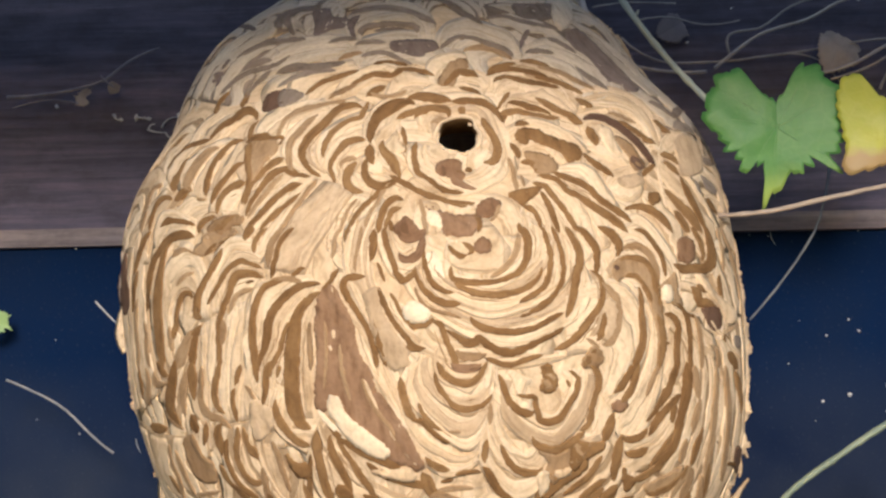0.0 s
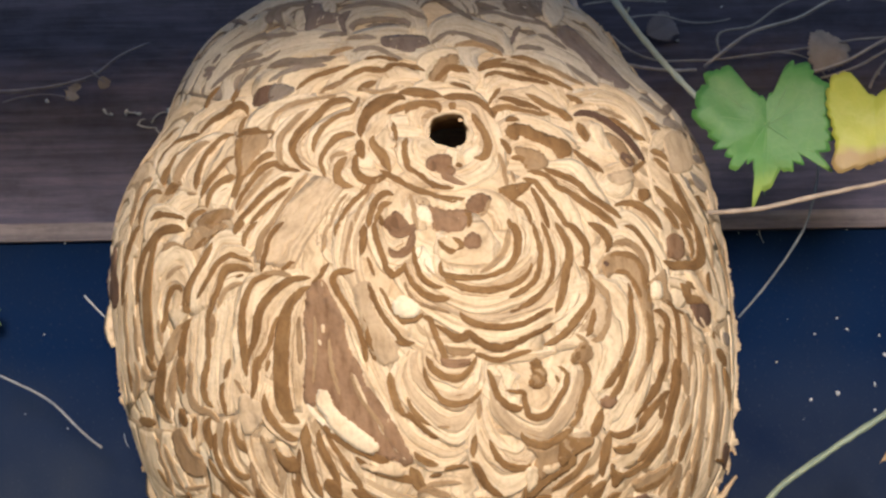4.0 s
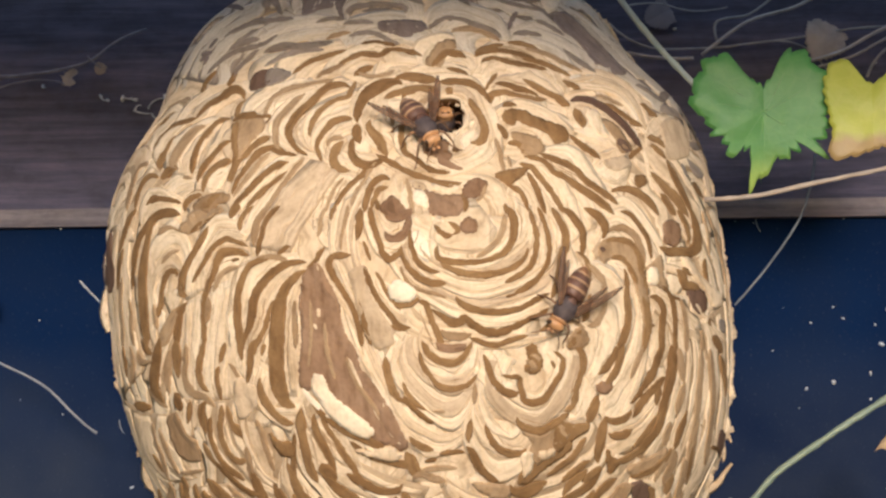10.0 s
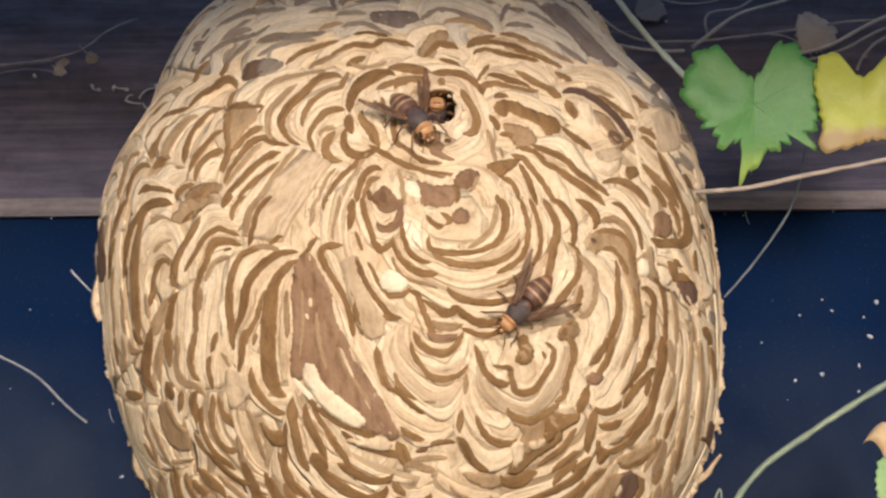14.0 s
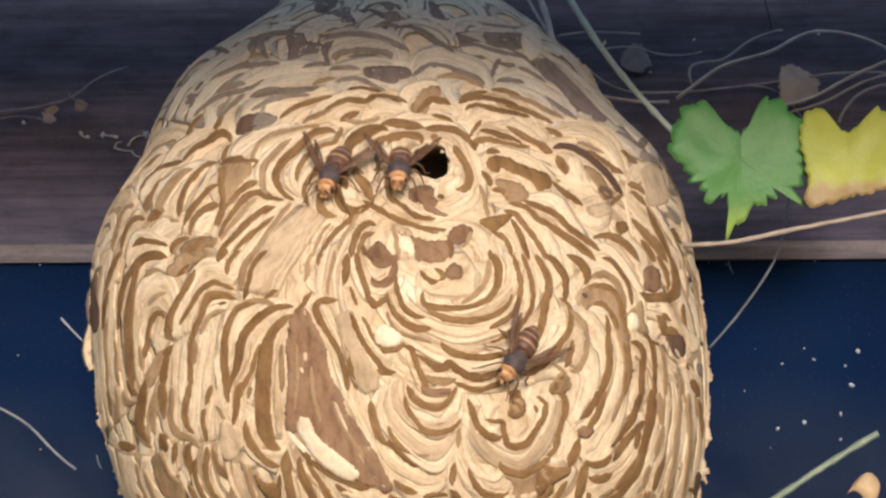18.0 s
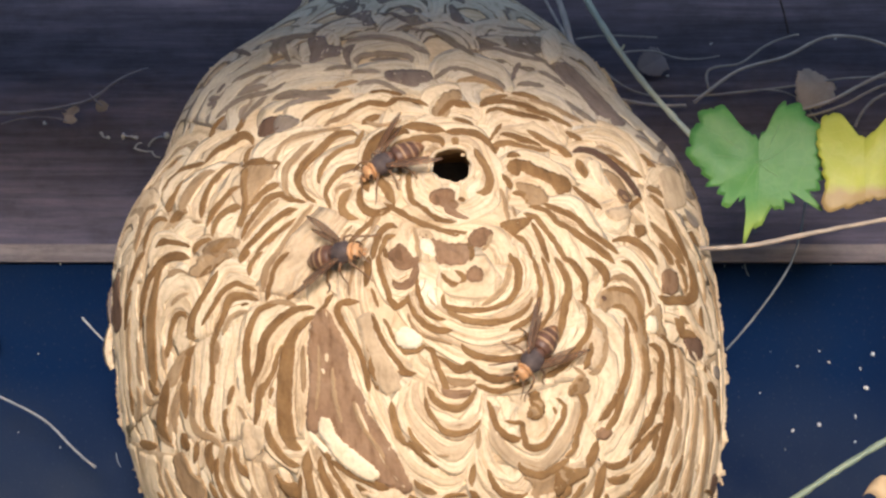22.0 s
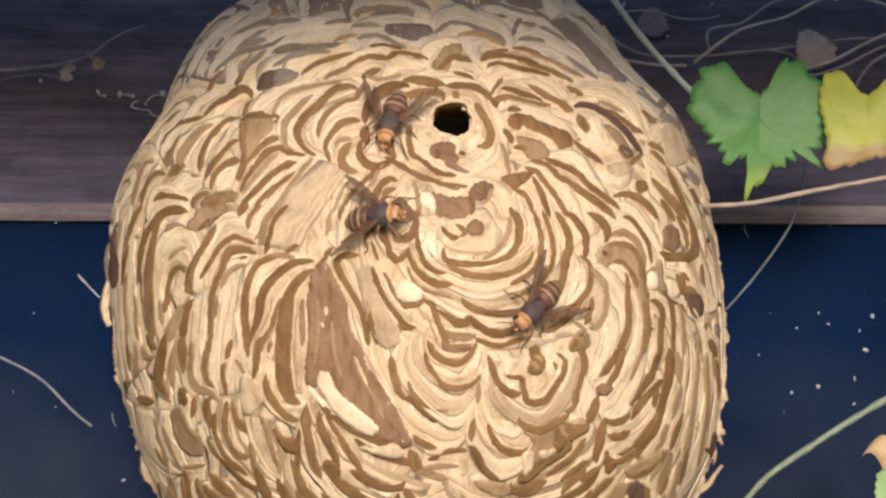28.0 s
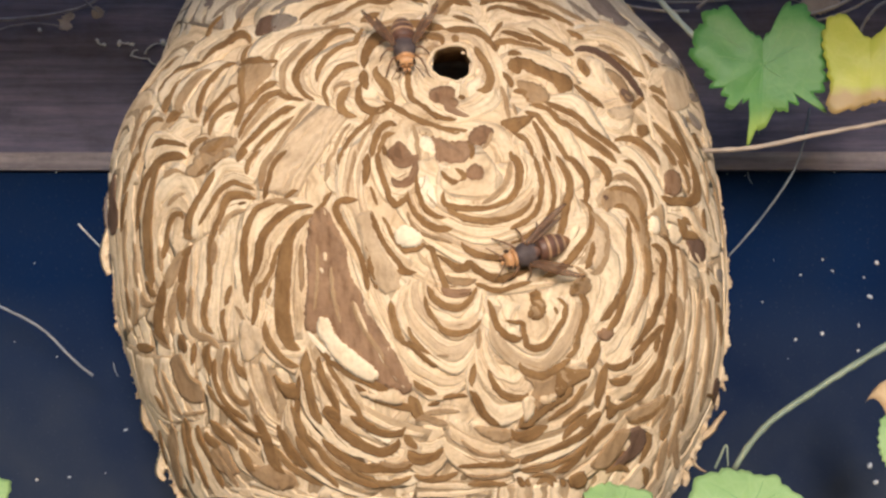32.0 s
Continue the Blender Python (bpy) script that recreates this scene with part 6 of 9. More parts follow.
band("n", [(8.0, 2.5, 1.2), (8.9, -0.2, 1.9), (9.8, -1.4, 1.9), (10.9, -1.0, 0.9)])
band("n", [(10.2, 3.3, 0.9), (11.3, 1.8, 2.0), (11.6, 0.0, 1.6), (10.8, -1.0, 1.1)])
patch("r", [(12.7, 3.6), (13.7, 4.8), (14.6, 3.6), (14.7, 1.6), (13.9, -0.1), (12.8, 0.0)])
band("n", [(8.3, -4.8, 1.1), (7.9, -6.9, 1.6), (8.3, -9.0, 1.9), (9.3, -9.9, 2.1), (10.7, -10.3, 2.1), (13.4, -10.3, 2.1), (15.7, -9.6, 1.6), (17.6, -8.2, 2.1), (19.1, -6.3, 2.3), (20.2, -3.3, 2.5), (20.9, 0.6, 2.9), (21.1, 4.6, 3.0), (20.6, 9.6, 2.9)])
band("o", [(14.2, -8.7, 1.4), (15.9, -6.4, 1.9), (17.4, -4.0, 2.1), (18.7, -0.5, 2.1), (19.4, 3.5, 2.1), (19.6, 7.1, 1.5)])
band("n", [(8.3, -10.5, 1.1), (9.7, -12.2, 1.9), (11.4, -13.7, 2.3), (13.6, -14.4, 2.3), (16.4, -14.0, 2.3), (18.7, -12.9, 2.1), (20.7, -10.9, 2.1), (22.3, -8.0, 1.4), (22.9, -4.7, 0.9)])
band("n", [(18.5, -16.9, 1.4), (20.5, -14.7, 2.1), (22.1, -12.8, 1.9), (23.5, -9.8, 2.2), (24.2, -5.9, 2.0), (24.7, -1.1, 2.1), (24.4, 3.9, 1.9), (23.9, 9.3, 1.6)])
band("n", [(20.0, -20.2, 1.4), (21.8, -18.5, 2.3), (22.8, -17.1, 2.3), (23.8, -15.5, 2.1), (24.9, -13.1, 1.7), (26.1, -9.6, 1.8), (26.7, -4.8, 1.8), (26.7, 0.1, 1.9), (26.2, 5.0, 1.6), (25.4, 9.9, 1.7)])
band("n", [(18.5, -21.6, 1.4), (20.5, -20.4, 0.8)])
band("n", [(27.9, 10.1, 3.1), (29.0, 6.0, 2.6), (29.8, 2.4, 3.3), (29.8, -2.5, 3.1), (29.0, -6.5, 3.0), (28.3, -11.3, 3.0), (27.5, -16.2, 2.7), (26.3, -21.6, 1.8)])
band("n", [(10.4, -21.6, 1.1), (11.4, -24.4, 2.3), (12.7, -25.7, 2.6), (14.5, -26.4, 2.3), (16.8, -26.7, 2.3), (19.1, -26.2, 2.3), (21.6, -24.5, 1.9), (23.6, -22.1, 1.9), (25.9, -19.9, 1.1)])
band("n", [(6.4, -26.0, 1.1), (7.5, -27.7, 1.6), (8.5, -29.0, 2.3), (9.4, -30.3, 3.0), (10.8, -30.3, 3.0), (11.5, -28.6, 2.4), (12.6, -30.5, 2.7), (13.9, -32.3, 2.7), (15.7, -33.6, 2.9), (17.6, -33.2, 2.6), (19.5, -31.6, 2.3), (21.4, -29.7, 2.1), (23.9, -27.3, 1.9), (25.8, -24.6, 0.9)])
band("n", [(0.2, -23.2, 1.4), (1.5, -24.6, 2.6), (3.3, -23.9, 2.3), (4.5, -22.1, 1.4)])
flake("b", [(-0.2, -20.4), (0.6, -18.0), (2.2, -17.7), (3.5, -19.1), (3.8, -21.5), (2.9, -23.2), (1.5, -23.5), (0.4, -22.5)])
band("n", [(4.1, -23.0, 1.6), (5.4, -24.3, 2.1), (5.9, -27.1, 2.1), (6.4, -30.3, 2.1), (7.1, -33.6, 2.3), (7.7, -37.3, 2.4), (8.2, -38.8, 1.1)])
band("n", [(5.3, -25.1, 0.8), (6.5, -26.8, 1.1)])
band("n", [(-0.3, -31.4, 1.4), (1.2, -32.2, 2.1), (2.8, -32.0, 0.9)])
band("o", [(7.8, -32.5, 1.4), (9.3, -34.9, 3.0), (11.1, -34.9, 2.8), (12.7, -34.0, 1.7)])
band("n", [(12.3, -35.3, 0.9), (14.3, -36.8, 1.9), (16.1, -37.7, 1.9), (18.0, -36.7, 1.9), (19.9, -35.3, 1.7), (22.0, -34.1, 1.2)])
band("n", [(24.1, -32.4, 1.7), (26.3, -30.4, 2.2), (28.1, -27.7, 2.8), (29.5, -24.5, 3.0), (30.6, -22.0, 3.0), (31.5, -19.7, 2.5), (32.6, -17.1, 2.4), (33.3, -13.7, 2.2), (33.5, -9.8, 2.0), (33.2, -7.0, 1.7), (31.8, -4.8, 1.0)])
band("n", [(29.7, 10.4, 2.2), (31.1, 8.7, 2.8), (32.2, 5.8, 3.2), (33.1, 2.9, 3.1), (33.2, -1.1, 2.5), (32.8, -6.4, 1.4)])
band("o", [(33.3, -8.5, 1.4), (34.4, -10.7, 2.2), (35.4, -12.5, 3.0), (36.1, -15.3, 2.8), (36.2, -19.2, 2.8), (35.9, -23.0, 3.0), (35.1, -26.9, 2.7), (33.9, -29.5, 2.7), (32.6, -30.0, 1.4)])
band("n", [(33.4, -19.1, 1.7), (33.2, -22.3, 2.5), (32.8, -25.2, 2.7), (32.2, -27.7, 2.4), (31.6, -28.9, 1.2)])
patch("t", [(33.5, -16.6), (34.7, -14.5), (35.7, -16.3), (35.7, -22.1), (34.4, -27.9), (33.3, -28.4), (33.8, -23.2)])
patch("o", [(29.8, -33.9), (31.4, -31.0), (32.5, -32.8), (31.4, -37.6), (29.3, -37.7)])
band("n", [(31.5, -31.5, 1.6), (30.3, -34.8, 2.8), (29.1, -38.1, 1.8)])
band("o", [(29.7, -28.1, 0.9), (30.9, -29.5, 1.2), (32.2, -31.1, 0.9)])
band("n", [(34.0, 11.0, 1.9), (35.8, 9.4, 3.4), (37.1, 7.6, 4.2), (37.7, 4.6, 3.3), (37.1, 0.5, 1.1)])
band("n", [(41.6, 11.3, 1.2), (43.7, 10.5, 2.1), (44.8, 8.6, 2.3), (45.9, 6.1, 2.3), (47.0, 3.2, 2.3), (47.5, -0.8, 1.8), (47.4, -4.8, 1.4)])
band("o", [(38.2, 2.8, 1.2), (39.7, 4.7, 1.7), (41.9, 5.1, 3.0), (43.7, 3.6, 3.2), (44.8, 0.7, 3.3), (45.5, -3.2, 2.5), (46.0, -6.5, 1.3)])
patch("o", [(36.2, -3.7), (36.9, -1.2), (38.5, 0.3), (41.2, 1.1), (43.4, 0.1), (44.7, -2.9), (45.4, -7.2), (45.2, -13.1), (45.5, -18.9), (46.1, -24.7), (46.3, -29.5), (45.2, -33.5), (44.5, -36.5), (44.4, -32.6), (44.5, -27.8), (44.2, -23.0), (43.6, -18.2), (43.0, -13.5), (42.2, -9.6), (41.0, -6.9), (39.3, -5.8), (38.0, -6.3), (36.8, -8.1), (36.3, -6.2)])
band("n", [(36.7, -1.0, 1.4), (39.1, 0.4, 1.7), (41.3, 0.7, 2.5), (43.3, -0.7, 3.0), (44.4, -3.7, 3.2), (44.8, -8.3, 3.4), (45.0, -13.2, 3.6), (45.1, -18.0, 3.6), (45.4, -23.8, 3.8), (45.5, -28.6, 3.8), (44.9, -33.5, 3.0), (44.5, -37.8, 2.0)])
band("k", [(36.6, -2.2, 2.5), (37.2, -4.1, 2.4)])
band("n", [(38.4, -6.3, 1.2), (40.5, -5.6, 1.9), (41.6, -7.2, 1.9), (42.6, -10.2, 2.0), (43.4, -15.0, 2.0)])
band("n", [(41.0, -9.4, 1.2), (41.2, -13.7, 1.9), (41.0, -17.6, 2.5), (41.0, -21.5, 3.1), (41.1, -25.3, 3.1), (40.8, -29.2, 3.2), (39.9, -33.5, 3.5), (38.8, -37.6, 3.1)])
# greenish shadow beside the arch, painted as an olive patch
patch("o", [(45.3, -9.2), (47.5, -6.8), (50.0, -3.3), (50.1, -6.3), (50.1, -10.3), (51.3, -14.1), (49.0, -14.5), (47.7, -13.1), (48.4, -10.6), (47.4, -8.2)])
flake("b", [(46.5, -9.0), (47.5, -8.2), (48.3, -11.0), (47.5, -13.5), (46.5, -13.7), (46.6, -10.9)])
band("n", [(46.1, -18.3, 1.2), (48.0, -18.6, 2.4), (49.2, -20.7, 3.0), (49.4, -25.2, 3.0), (49.3, -30.1, 3.3), (49.2, -39.8, 2.9)])
band("n", [(49.0, -14.3, 1.5), (50.8, -15.2, 2.1), (51.8, -18.0, 2.4), (52.4, -21.8, 2.8), (52.6, -27.7, 2.4), (52.7, -36.5, 2.0)])
band("o", [(54.4, -17.5, 2.1), (55.3, -21.4, 2.6), (55.8, -26.2, 2.7), (56.1, -36.1, 2.6)])
band("n", [(52.5, -17.3, 1.7), (54.6, -17.7, 1.4)])
patch("r", [(52.0, 8.5), (54.2, 10.7), (56.4, 10.0), (56.8, 6.5), (56.0, 3.1), (54.1, 1.7), (52.1, 2.2), (51.9, 5.3)])
band("n", [(50.0, 0.2, 2.0), (52.5, -0.9, 3.2), (56.0, 0.0, 3.5), (59.9, 0.9, 3.7), (62.6, 4.8, 6.3), (63.1, 10.3, 6.3), (62.7, 14.5, 5.8), (61.8, 18.0, 5.8)])
band("n", [(56.8, 15.5, 3.5), (58.6, 12.3, 3.5), (59.5, 8.2, 3.5), (59.2, 3.5, 1.8)])
# darkness of the pocket behind the crossing strips, as a patch
patch("k", [(57.7, -13.9), (61.2, -12.8), (63.3, -14.8), (63.6, -18.8), (61.6, -21.2), (59.2, -19.7), (58.3, -16.8)])
band("n", [(54.0, -7.2, 2.0), (55.8, -9.6, 4.6), (56.8, -12.1, 3.5), (59.3, -12.0, 3.0), (61.2, -12.8, 1.5)])
band("n", [(55.8, -6.6, 2.5), (59.2, -7.7, 2.3)])
band("n", [(65.0, -0.5, 2.9), (64.5, -5.3, 3.5), (65.4, -9.7, 1.8)])
flake("c", [(57.1, -2.4), (58.6, -2.9), (60.9, -6.5), (64.1, -9.5), (67.5, -11.7), (70.7, -13.0), (69.8, -16.6), (66.7, -17.6), (64.5, -14.6), (61.2, -11.0), (58.8, -7.8)])
band("c", [(65.6, -15.8, 2.3), (64.5, -19.7, 1.8), (62.8, -24.5, 1.4)])
band("c", [(59.7, -18.2, 1.3), (63.8, -22.9, 1.8), (67.6, -26.2, 2.3), (73.2, -28.7, 1.8)])
band("n", [(63.4, -22.5, 2.4), (66.8, -25.0, 2.9)])
patch("e", [(69.2, -22.9), (73.6, -22.0), (73.4, -25.2), (69.7, -25.2)])
band("n", [(65.6, -29.2, 3.5), (69.0, -31.1, 4.4), (71.0, -33.8, 2.9)])
band("o", [(61.2, -28.0, 2.4), (62.5, -34.6, 2.9)])
band("o", [(70.2, 19.4, 2.9), (73.4, 14.4, 3.5), (75.8, 8.5, 3.5), (77.9, 2.5, 2.9), (78.2, -6.1, 2.4), (77.1, -15.4, 1.8)])
band("o", [(67.6, 18.6, 2.4), (68.3, 10.6, 2.9), (67.5, 1.4, 2.4)])
band("n", [(46.7, -28.1, 1.2), (47.4, -28.2, 0.9)])
# lower front
band("n", [(-61.4, -31.0, 2.9), (-61.5, -34.7, 3.5), (-62.3, -38.6, 3.5), (-62.9, -42.0, 1.8)])
band("o", [(-57.7, -31.7, 2.9), (-57.2, -36.4, 3.5), (-58.5, -41.3, 3.5), (-61.4, -44.5, 1.8)])
band("n", [(-52.4, -30.2, 3.5), (-51.2, -34.0, 3.8), (-49.0, -35.8, 1.3)])
band("o", [(-54.3, -33.5, 2.4), (-54.1, -37.5, 3.9), (-52.0, -38.7, 1.8), (-49.0, -38.1, 0.9)])
band("n", [(-46.0, -30.9, 4.5), (-47.3, -36.0, 4.9), (-48.9, -40.7, 5.9), (-50.2, -44.5, 6.5), (-50.9, -48.4, 5.8), (-50.1, -51.5, 3.9), (-49.3, -54.6, 1.8)])
band("n", [(-41.6, -32.4, 4.8), (-42.1, -36.8, 4.8), (-42.5, -40.7, 4.2), (-42.9, -45.5, 2.4)])
band("o", [(-43.4, -35.3, 2.3), (-45.3, -41.3, 3.7), (-46.3, -46.0, 3.1), (-46.7, -50.5, 1.7)])
band("o", [(-39.0, -34.0, 2.6), (-39.8, -40.1, 2.9), (-40.9, -44.8, 3.4), (-40.6, -48.7, 4.0), (-39.3, -51.2, 3.3), (-36.9, -52.7, 2.6), (-35.9, -54.7, 2.4), (-35.2, -56.1, 1.2)])
band("n", [(-34.4, -33.7, 2.9), (-35.4, -37.8, 2.6), (-36.4, -41.5, 3.0), (-37.0, -45.3, 3.2), (-36.8, -48.6, 2.5), (-35.6, -50.9, 1.6)])
band("n", [(-29.9, -34.8, 1.8), (-30.8, -38.4, 2.1), (-31.7, -41.7, 1.1)])
band("n", [(-31.9, -42.6, 1.5), (-32.9, -45.8, 1.9), (-33.1, -49.6, 2.0), (-33.2, -54.0, 1.2)])
band("o", [(-29.6, -41.9, 1.1), (-28.6, -45.3, 1.5), (-28.2, -48.4, 1.1)])
band("n", [(-23.6, -34.4, 2.4), (-24.8, -38.1, 2.7), (-25.3, -41.8, 2.5), (-25.9, -45.6, 2.2), (-27.0, -49.1, 1.0)])
band("n", [(-45.2, -50.3, 3.1), (-44.5, -53.6, 4.6), (-44.5, -56.7, 2.6)])
band("n", [(-40.8, -53.2, 1.3), (-42.3, -57.3, 2.3), (-43.5, -61.1, 1.4)])
band("n", [(-37.1, -54.0, 1.8), (-38.5, -56.7, 3.6), (-39.0, -59.6, 4.4), (-39.1, -62.5, 3.4), (-39.3, -65.0, 1.9)])
band("n", [(-33.4, -55.5, 1.6), (-34.1, -59.1, 2.3), (-35.1, -62.9, 2.3), (-35.5, -66.7, 2.5), (-35.2, -70.0, 2.6), (-34.4, -72.9, 2.6), (-33.1, -74.7, 2.8), (-31.0, -73.9, 1.2)])
band("n", [(-32.3, -56.0, 1.6), (-32.3, -60.2, 2.3), (-31.8, -63.1, 3.0), (-31.0, -65.1, 3.7), (-30.8, -67.2, 1.2)])
patch("o", [(-49.4, -58.6), (-46.1, -57.3), (-45.4, -60.9), (-44.7, -64.9), (-43.0, -68.0), (-43.0, -71.0), (-44.3, -73.8), (-47.6, -73.6), (-49.9, -71.4), (-50.5, -67.4), (-50.5, -63.4)])
band("n", [(-40.9, -67.8, 2.0), (-40.5, -72.1, 3.3), (-39.2, -75.1, 2.8), (-37.7, -78.1, 2.8), (-36.1, -81.2, 2.7)])
band("n", [(-36.9, -59.4, 1.7), (-38.0, -63.6, 2.1), (-38.3, -67.4, 2.3), (-37.9, -71.3, 2.3), (-36.9, -75.3, 2.3), (-34.7, -78.5, 2.6), (-32.9, -81.3, 2.1)])
band("n", [(-63.4, -52.0, 1.8), (-58.9, -53.4, 3.7), (-55.2, -53.9, 1.6)])
band("o", [(-56.6, -59.4, 2.4), (-57.6, -63.7, 2.9), (-57.5, -67.8, 3.5), (-57.4, -72.9, 3.5), (-58.6, -76.8, 2.9), (-58.1, -79.9, 2.4)])
band("o", [(-54.2, -61.6, 2.4), (-53.9, -67.1, 3.5), (-53.7, -72.1, 3.5), (-52.3, -77.9, 2.4)])
band("n", [(-61.9, -70.0, 2.4), (-60.5, -73.6, 3.5), (-59.2, -77.2, 1.8)])
band("o", [(-53.5, -47.7, 3.9), (-51.6, -51.3, 3.5), (-48.8, -55.0, 1.7)])
band("o", [(-26.9, -61.2, 1.5), (-26.4, -66.4, 2.1), (-26.1, -72.1, 2.2), (-25.7, -78.8, 1.5)])
band("o", [(-30.2, -69.5, 1.9), (-30.6, -75.6, 2.6), (-31.1, -81.4, 2.3)])
patch("t", [(-28.2, -47.2), (-25.3, -51.3), (-27.6, -58.7), (-29.7, -60.4), (-30.0, -54.7)])
band("n", [(-22.3, -36.1, 1.6), (-23.1, -40.2, 1.0)])
band("n", [(-24.0, -47.3, 2.0), (-24.3, -52.4, 2.8), (-23.7, -56.2, 3.0), (-22.5, -59.5, 2.8), (-21.1, -62.0, 2.9), (-19.3, -63.1, 2.1)])
patch("n", [(-24.6, -66.1), (-23.2, -68.7), (-20.3, -69.6), (-20.8, -73.5), (-22.7, -73.4), (-24.1, -70.7)])
band("n", [(-17.4, -58.0, 3.4), (-17.9, -62.2, 4.1), (-18.1, -66.0, 3.4), (-18.0, -69.7, 3.5), (-17.9, -74.4, 3.5), (-17.6, -78.6, 3.6), (-16.6, -82.4, 3.4)])
band("n", [(-19.4, -65.9, 1.6), (-20.5, -72.4, 1.9), (-21.2, -78.0, 2.2), (-21.5, -82.2, 2.2)])
band("n", [(-15.3, -60.0, 1.3), (-15.3, -65.6, 2.6), (-14.4, -69.9, 3.0), (-13.6, -74.2, 3.0), (-12.7, -78.8, 1.6)])
band("n", [(-15.3, -76.0, 3.6), (-14.3, -79.3, 5.5), (-13.0, -82.1, 5.0)])
band("n", [(-15.3, -56.4, 1.3), (-13.5, -60.6, 2.6), (-11.8, -63.5, 2.9), (-9.5, -66.4, 3.2), (-7.1, -68.3, 3.1), (-4.7, -70.3, 2.7), (-3.0, -71.1, 1.6)])
band("n", [(-14.2, -61.2, 1.3), (-13.0, -66.2, 1.9), (-11.8, -70.0, 2.1), (-10.8, -73.8, 2.6), (-9.7, -76.6, 2.4), (-8.9, -79.4, 1.9), (-7.9, -82.3, 1.6)])
band("n", [(-9.4, -69.2, 1.6), (-7.4, -72.6, 2.4), (-5.4, -74.5, 2.6), (-3.0, -76.1, 2.4), (-0.5, -76.9, 3.1), (1.7, -78.0, 3.5)])
flake("b", [(-14.1, -48.5), (-13.4, -47.0), (-12.6, -48.0), (-12.1, -51.4), (-11.0, -55.2), (-9.3, -58.1), (-7.6, -60.9), (-6.0, -63.8), (-5.2, -66.6), (-6.0, -67.6), (-8.0, -66.8), (-9.8, -64.5), (-11.6, -61.7), (-12.8, -58.8), (-13.5, -55.6), (-14.4, -52.2)])
band("b", [(-16.4, -51.3, 1.0), (-15.5, -54.9, 1.7), (-14.3, -57.8, 1.7), (-12.4, -61.6, 1.0)])
flake("c", [(-8.4, -72.0), (-5.3, -72.7), (-3.3, -71.2), (-2.1, -71.6), (-0.9, -74.4), (-1.9, -75.4), (-3.9, -74.9), (-5.9, -73.9)])
band("c", [(-7.6, -42.0, 1.1), (-6.9, -47.1, 1.4), (-6.0, -52.1, 0.7)])
band("c", [(-6.3, -36.5, 1.1), (-5.2, -42.5, 1.3), (-4.0, -47.6, 0.7)])
band("c", [(-4.6, -58.8, 1.1), (-3.3, -62.9, 1.4), (-2.0, -66.7, 1.2), (-0.5, -70.2, 0.7)])
band("c", [(1.6, -36.3, 1.1), (0.1, -41.8, 1.7), (-0.3, -45.5, 2.0), (-0.0, -49.2, 2.2), (0.6, -52.9, 0.7)])
band("n", [(-1.6, -41.4, 2.1), (-1.5, -46.4, 2.8), (-1.2, -50.1, 2.9), (-0.8, -53.3, 2.5), (0.3, -56.6, 1.4)])
band("n", [(-0.6, -55.3, 1.4), (0.9, -56.3, 1.9), (2.2, -58.9, 1.7), (3.5, -60.8, 1.4), (5.5, -63.5, 0.9)])
band("n", [(0.7, -54.4, 1.9), (1.8, -57.6, 1.9), (3.1, -60.4, 1.9), (5.0, -63.9, 1.2)])
band("n", [(0.3, -72.8, 2.9), (1.4, -76.9, 4.3), (2.1, -81.4, 3.8)])
band("n", [(1.1, -67.5, 1.2), (2.2, -69.9, 2.2), (3.7, -71.4, 2.7), (5.3, -72.0, 1.3)])
band("c", [(-12.1, -25.1, 1.2), (-12.0, -28.1, 1.4)])
band("c", [(-12.9, -30.2, 1.2), (-12.6, -32.1, 0.9)])
band("o", [(-13.4, -22.3, 0.9), (-13.6, -33.5, 1.2), (-14.8, -44.7, 0.9)])
band("o", [(-11.1, -30.0, 1.2), (-11.0, -41.2, 1.5), (-10.4, -48.7, 1.2)])
band("o", [(-7.9, -41.4, 1.2), (-6.7, -50.8, 1.5), (-4.4, -58.3, 1.5), (-2.8, -65.7, 1.2)])
band("n", [(4.6, -36.3, 2.1), (5.1, -39.1, 2.3), (5.9, -41.4, 2.5), (7.6, -43.3, 2.6), (9.4, -43.8, 2.6), (10.9, -42.0, 2.3), (11.9, -39.2, 1.7), (12.7, -36.4, 0.9)])
band("r", [(6.8, -36.9, 1.9), (8.3, -38.8, 3.0), (10.1, -38.8, 3.0), (11.7, -37.2, 2.3)])
band("n", [(4.1, -39.7, 1.1), (4.2, -42.8, 1.6), (4.8, -46.0, 1.9), (5.8, -48.8, 1.6), (7.1, -51.6, 2.3), (8.6, -52.2, 2.3), (10.5, -51.6, 1.9), (12.0, -50.0, 1.4), (13.1, -47.2, 0.9)])
band("n", [(0.9, -49.8, 1.1), (1.7, -54.4, 1.7), (2.8, -57.1, 1.7), (4.3, -59.1, 0.9)])
band("o", [(5.3, -59.5, 0.9), (7.5, -59.7, 1.2)])
band("o", [(12.7, -50.0, 1.1), (12.6, -53.5, 1.7), (12.3, -57.2, 1.4)])
band("n", [(14.4, -40.7, 1.1), (15.0, -43.8, 2.1), (15.4, -47.2, 2.3), (16.2, -50.3, 2.4), (17.6, -52.7, 2.7), (19.0, -53.6, 2.8), (20.2, -52.5, 1.5)])
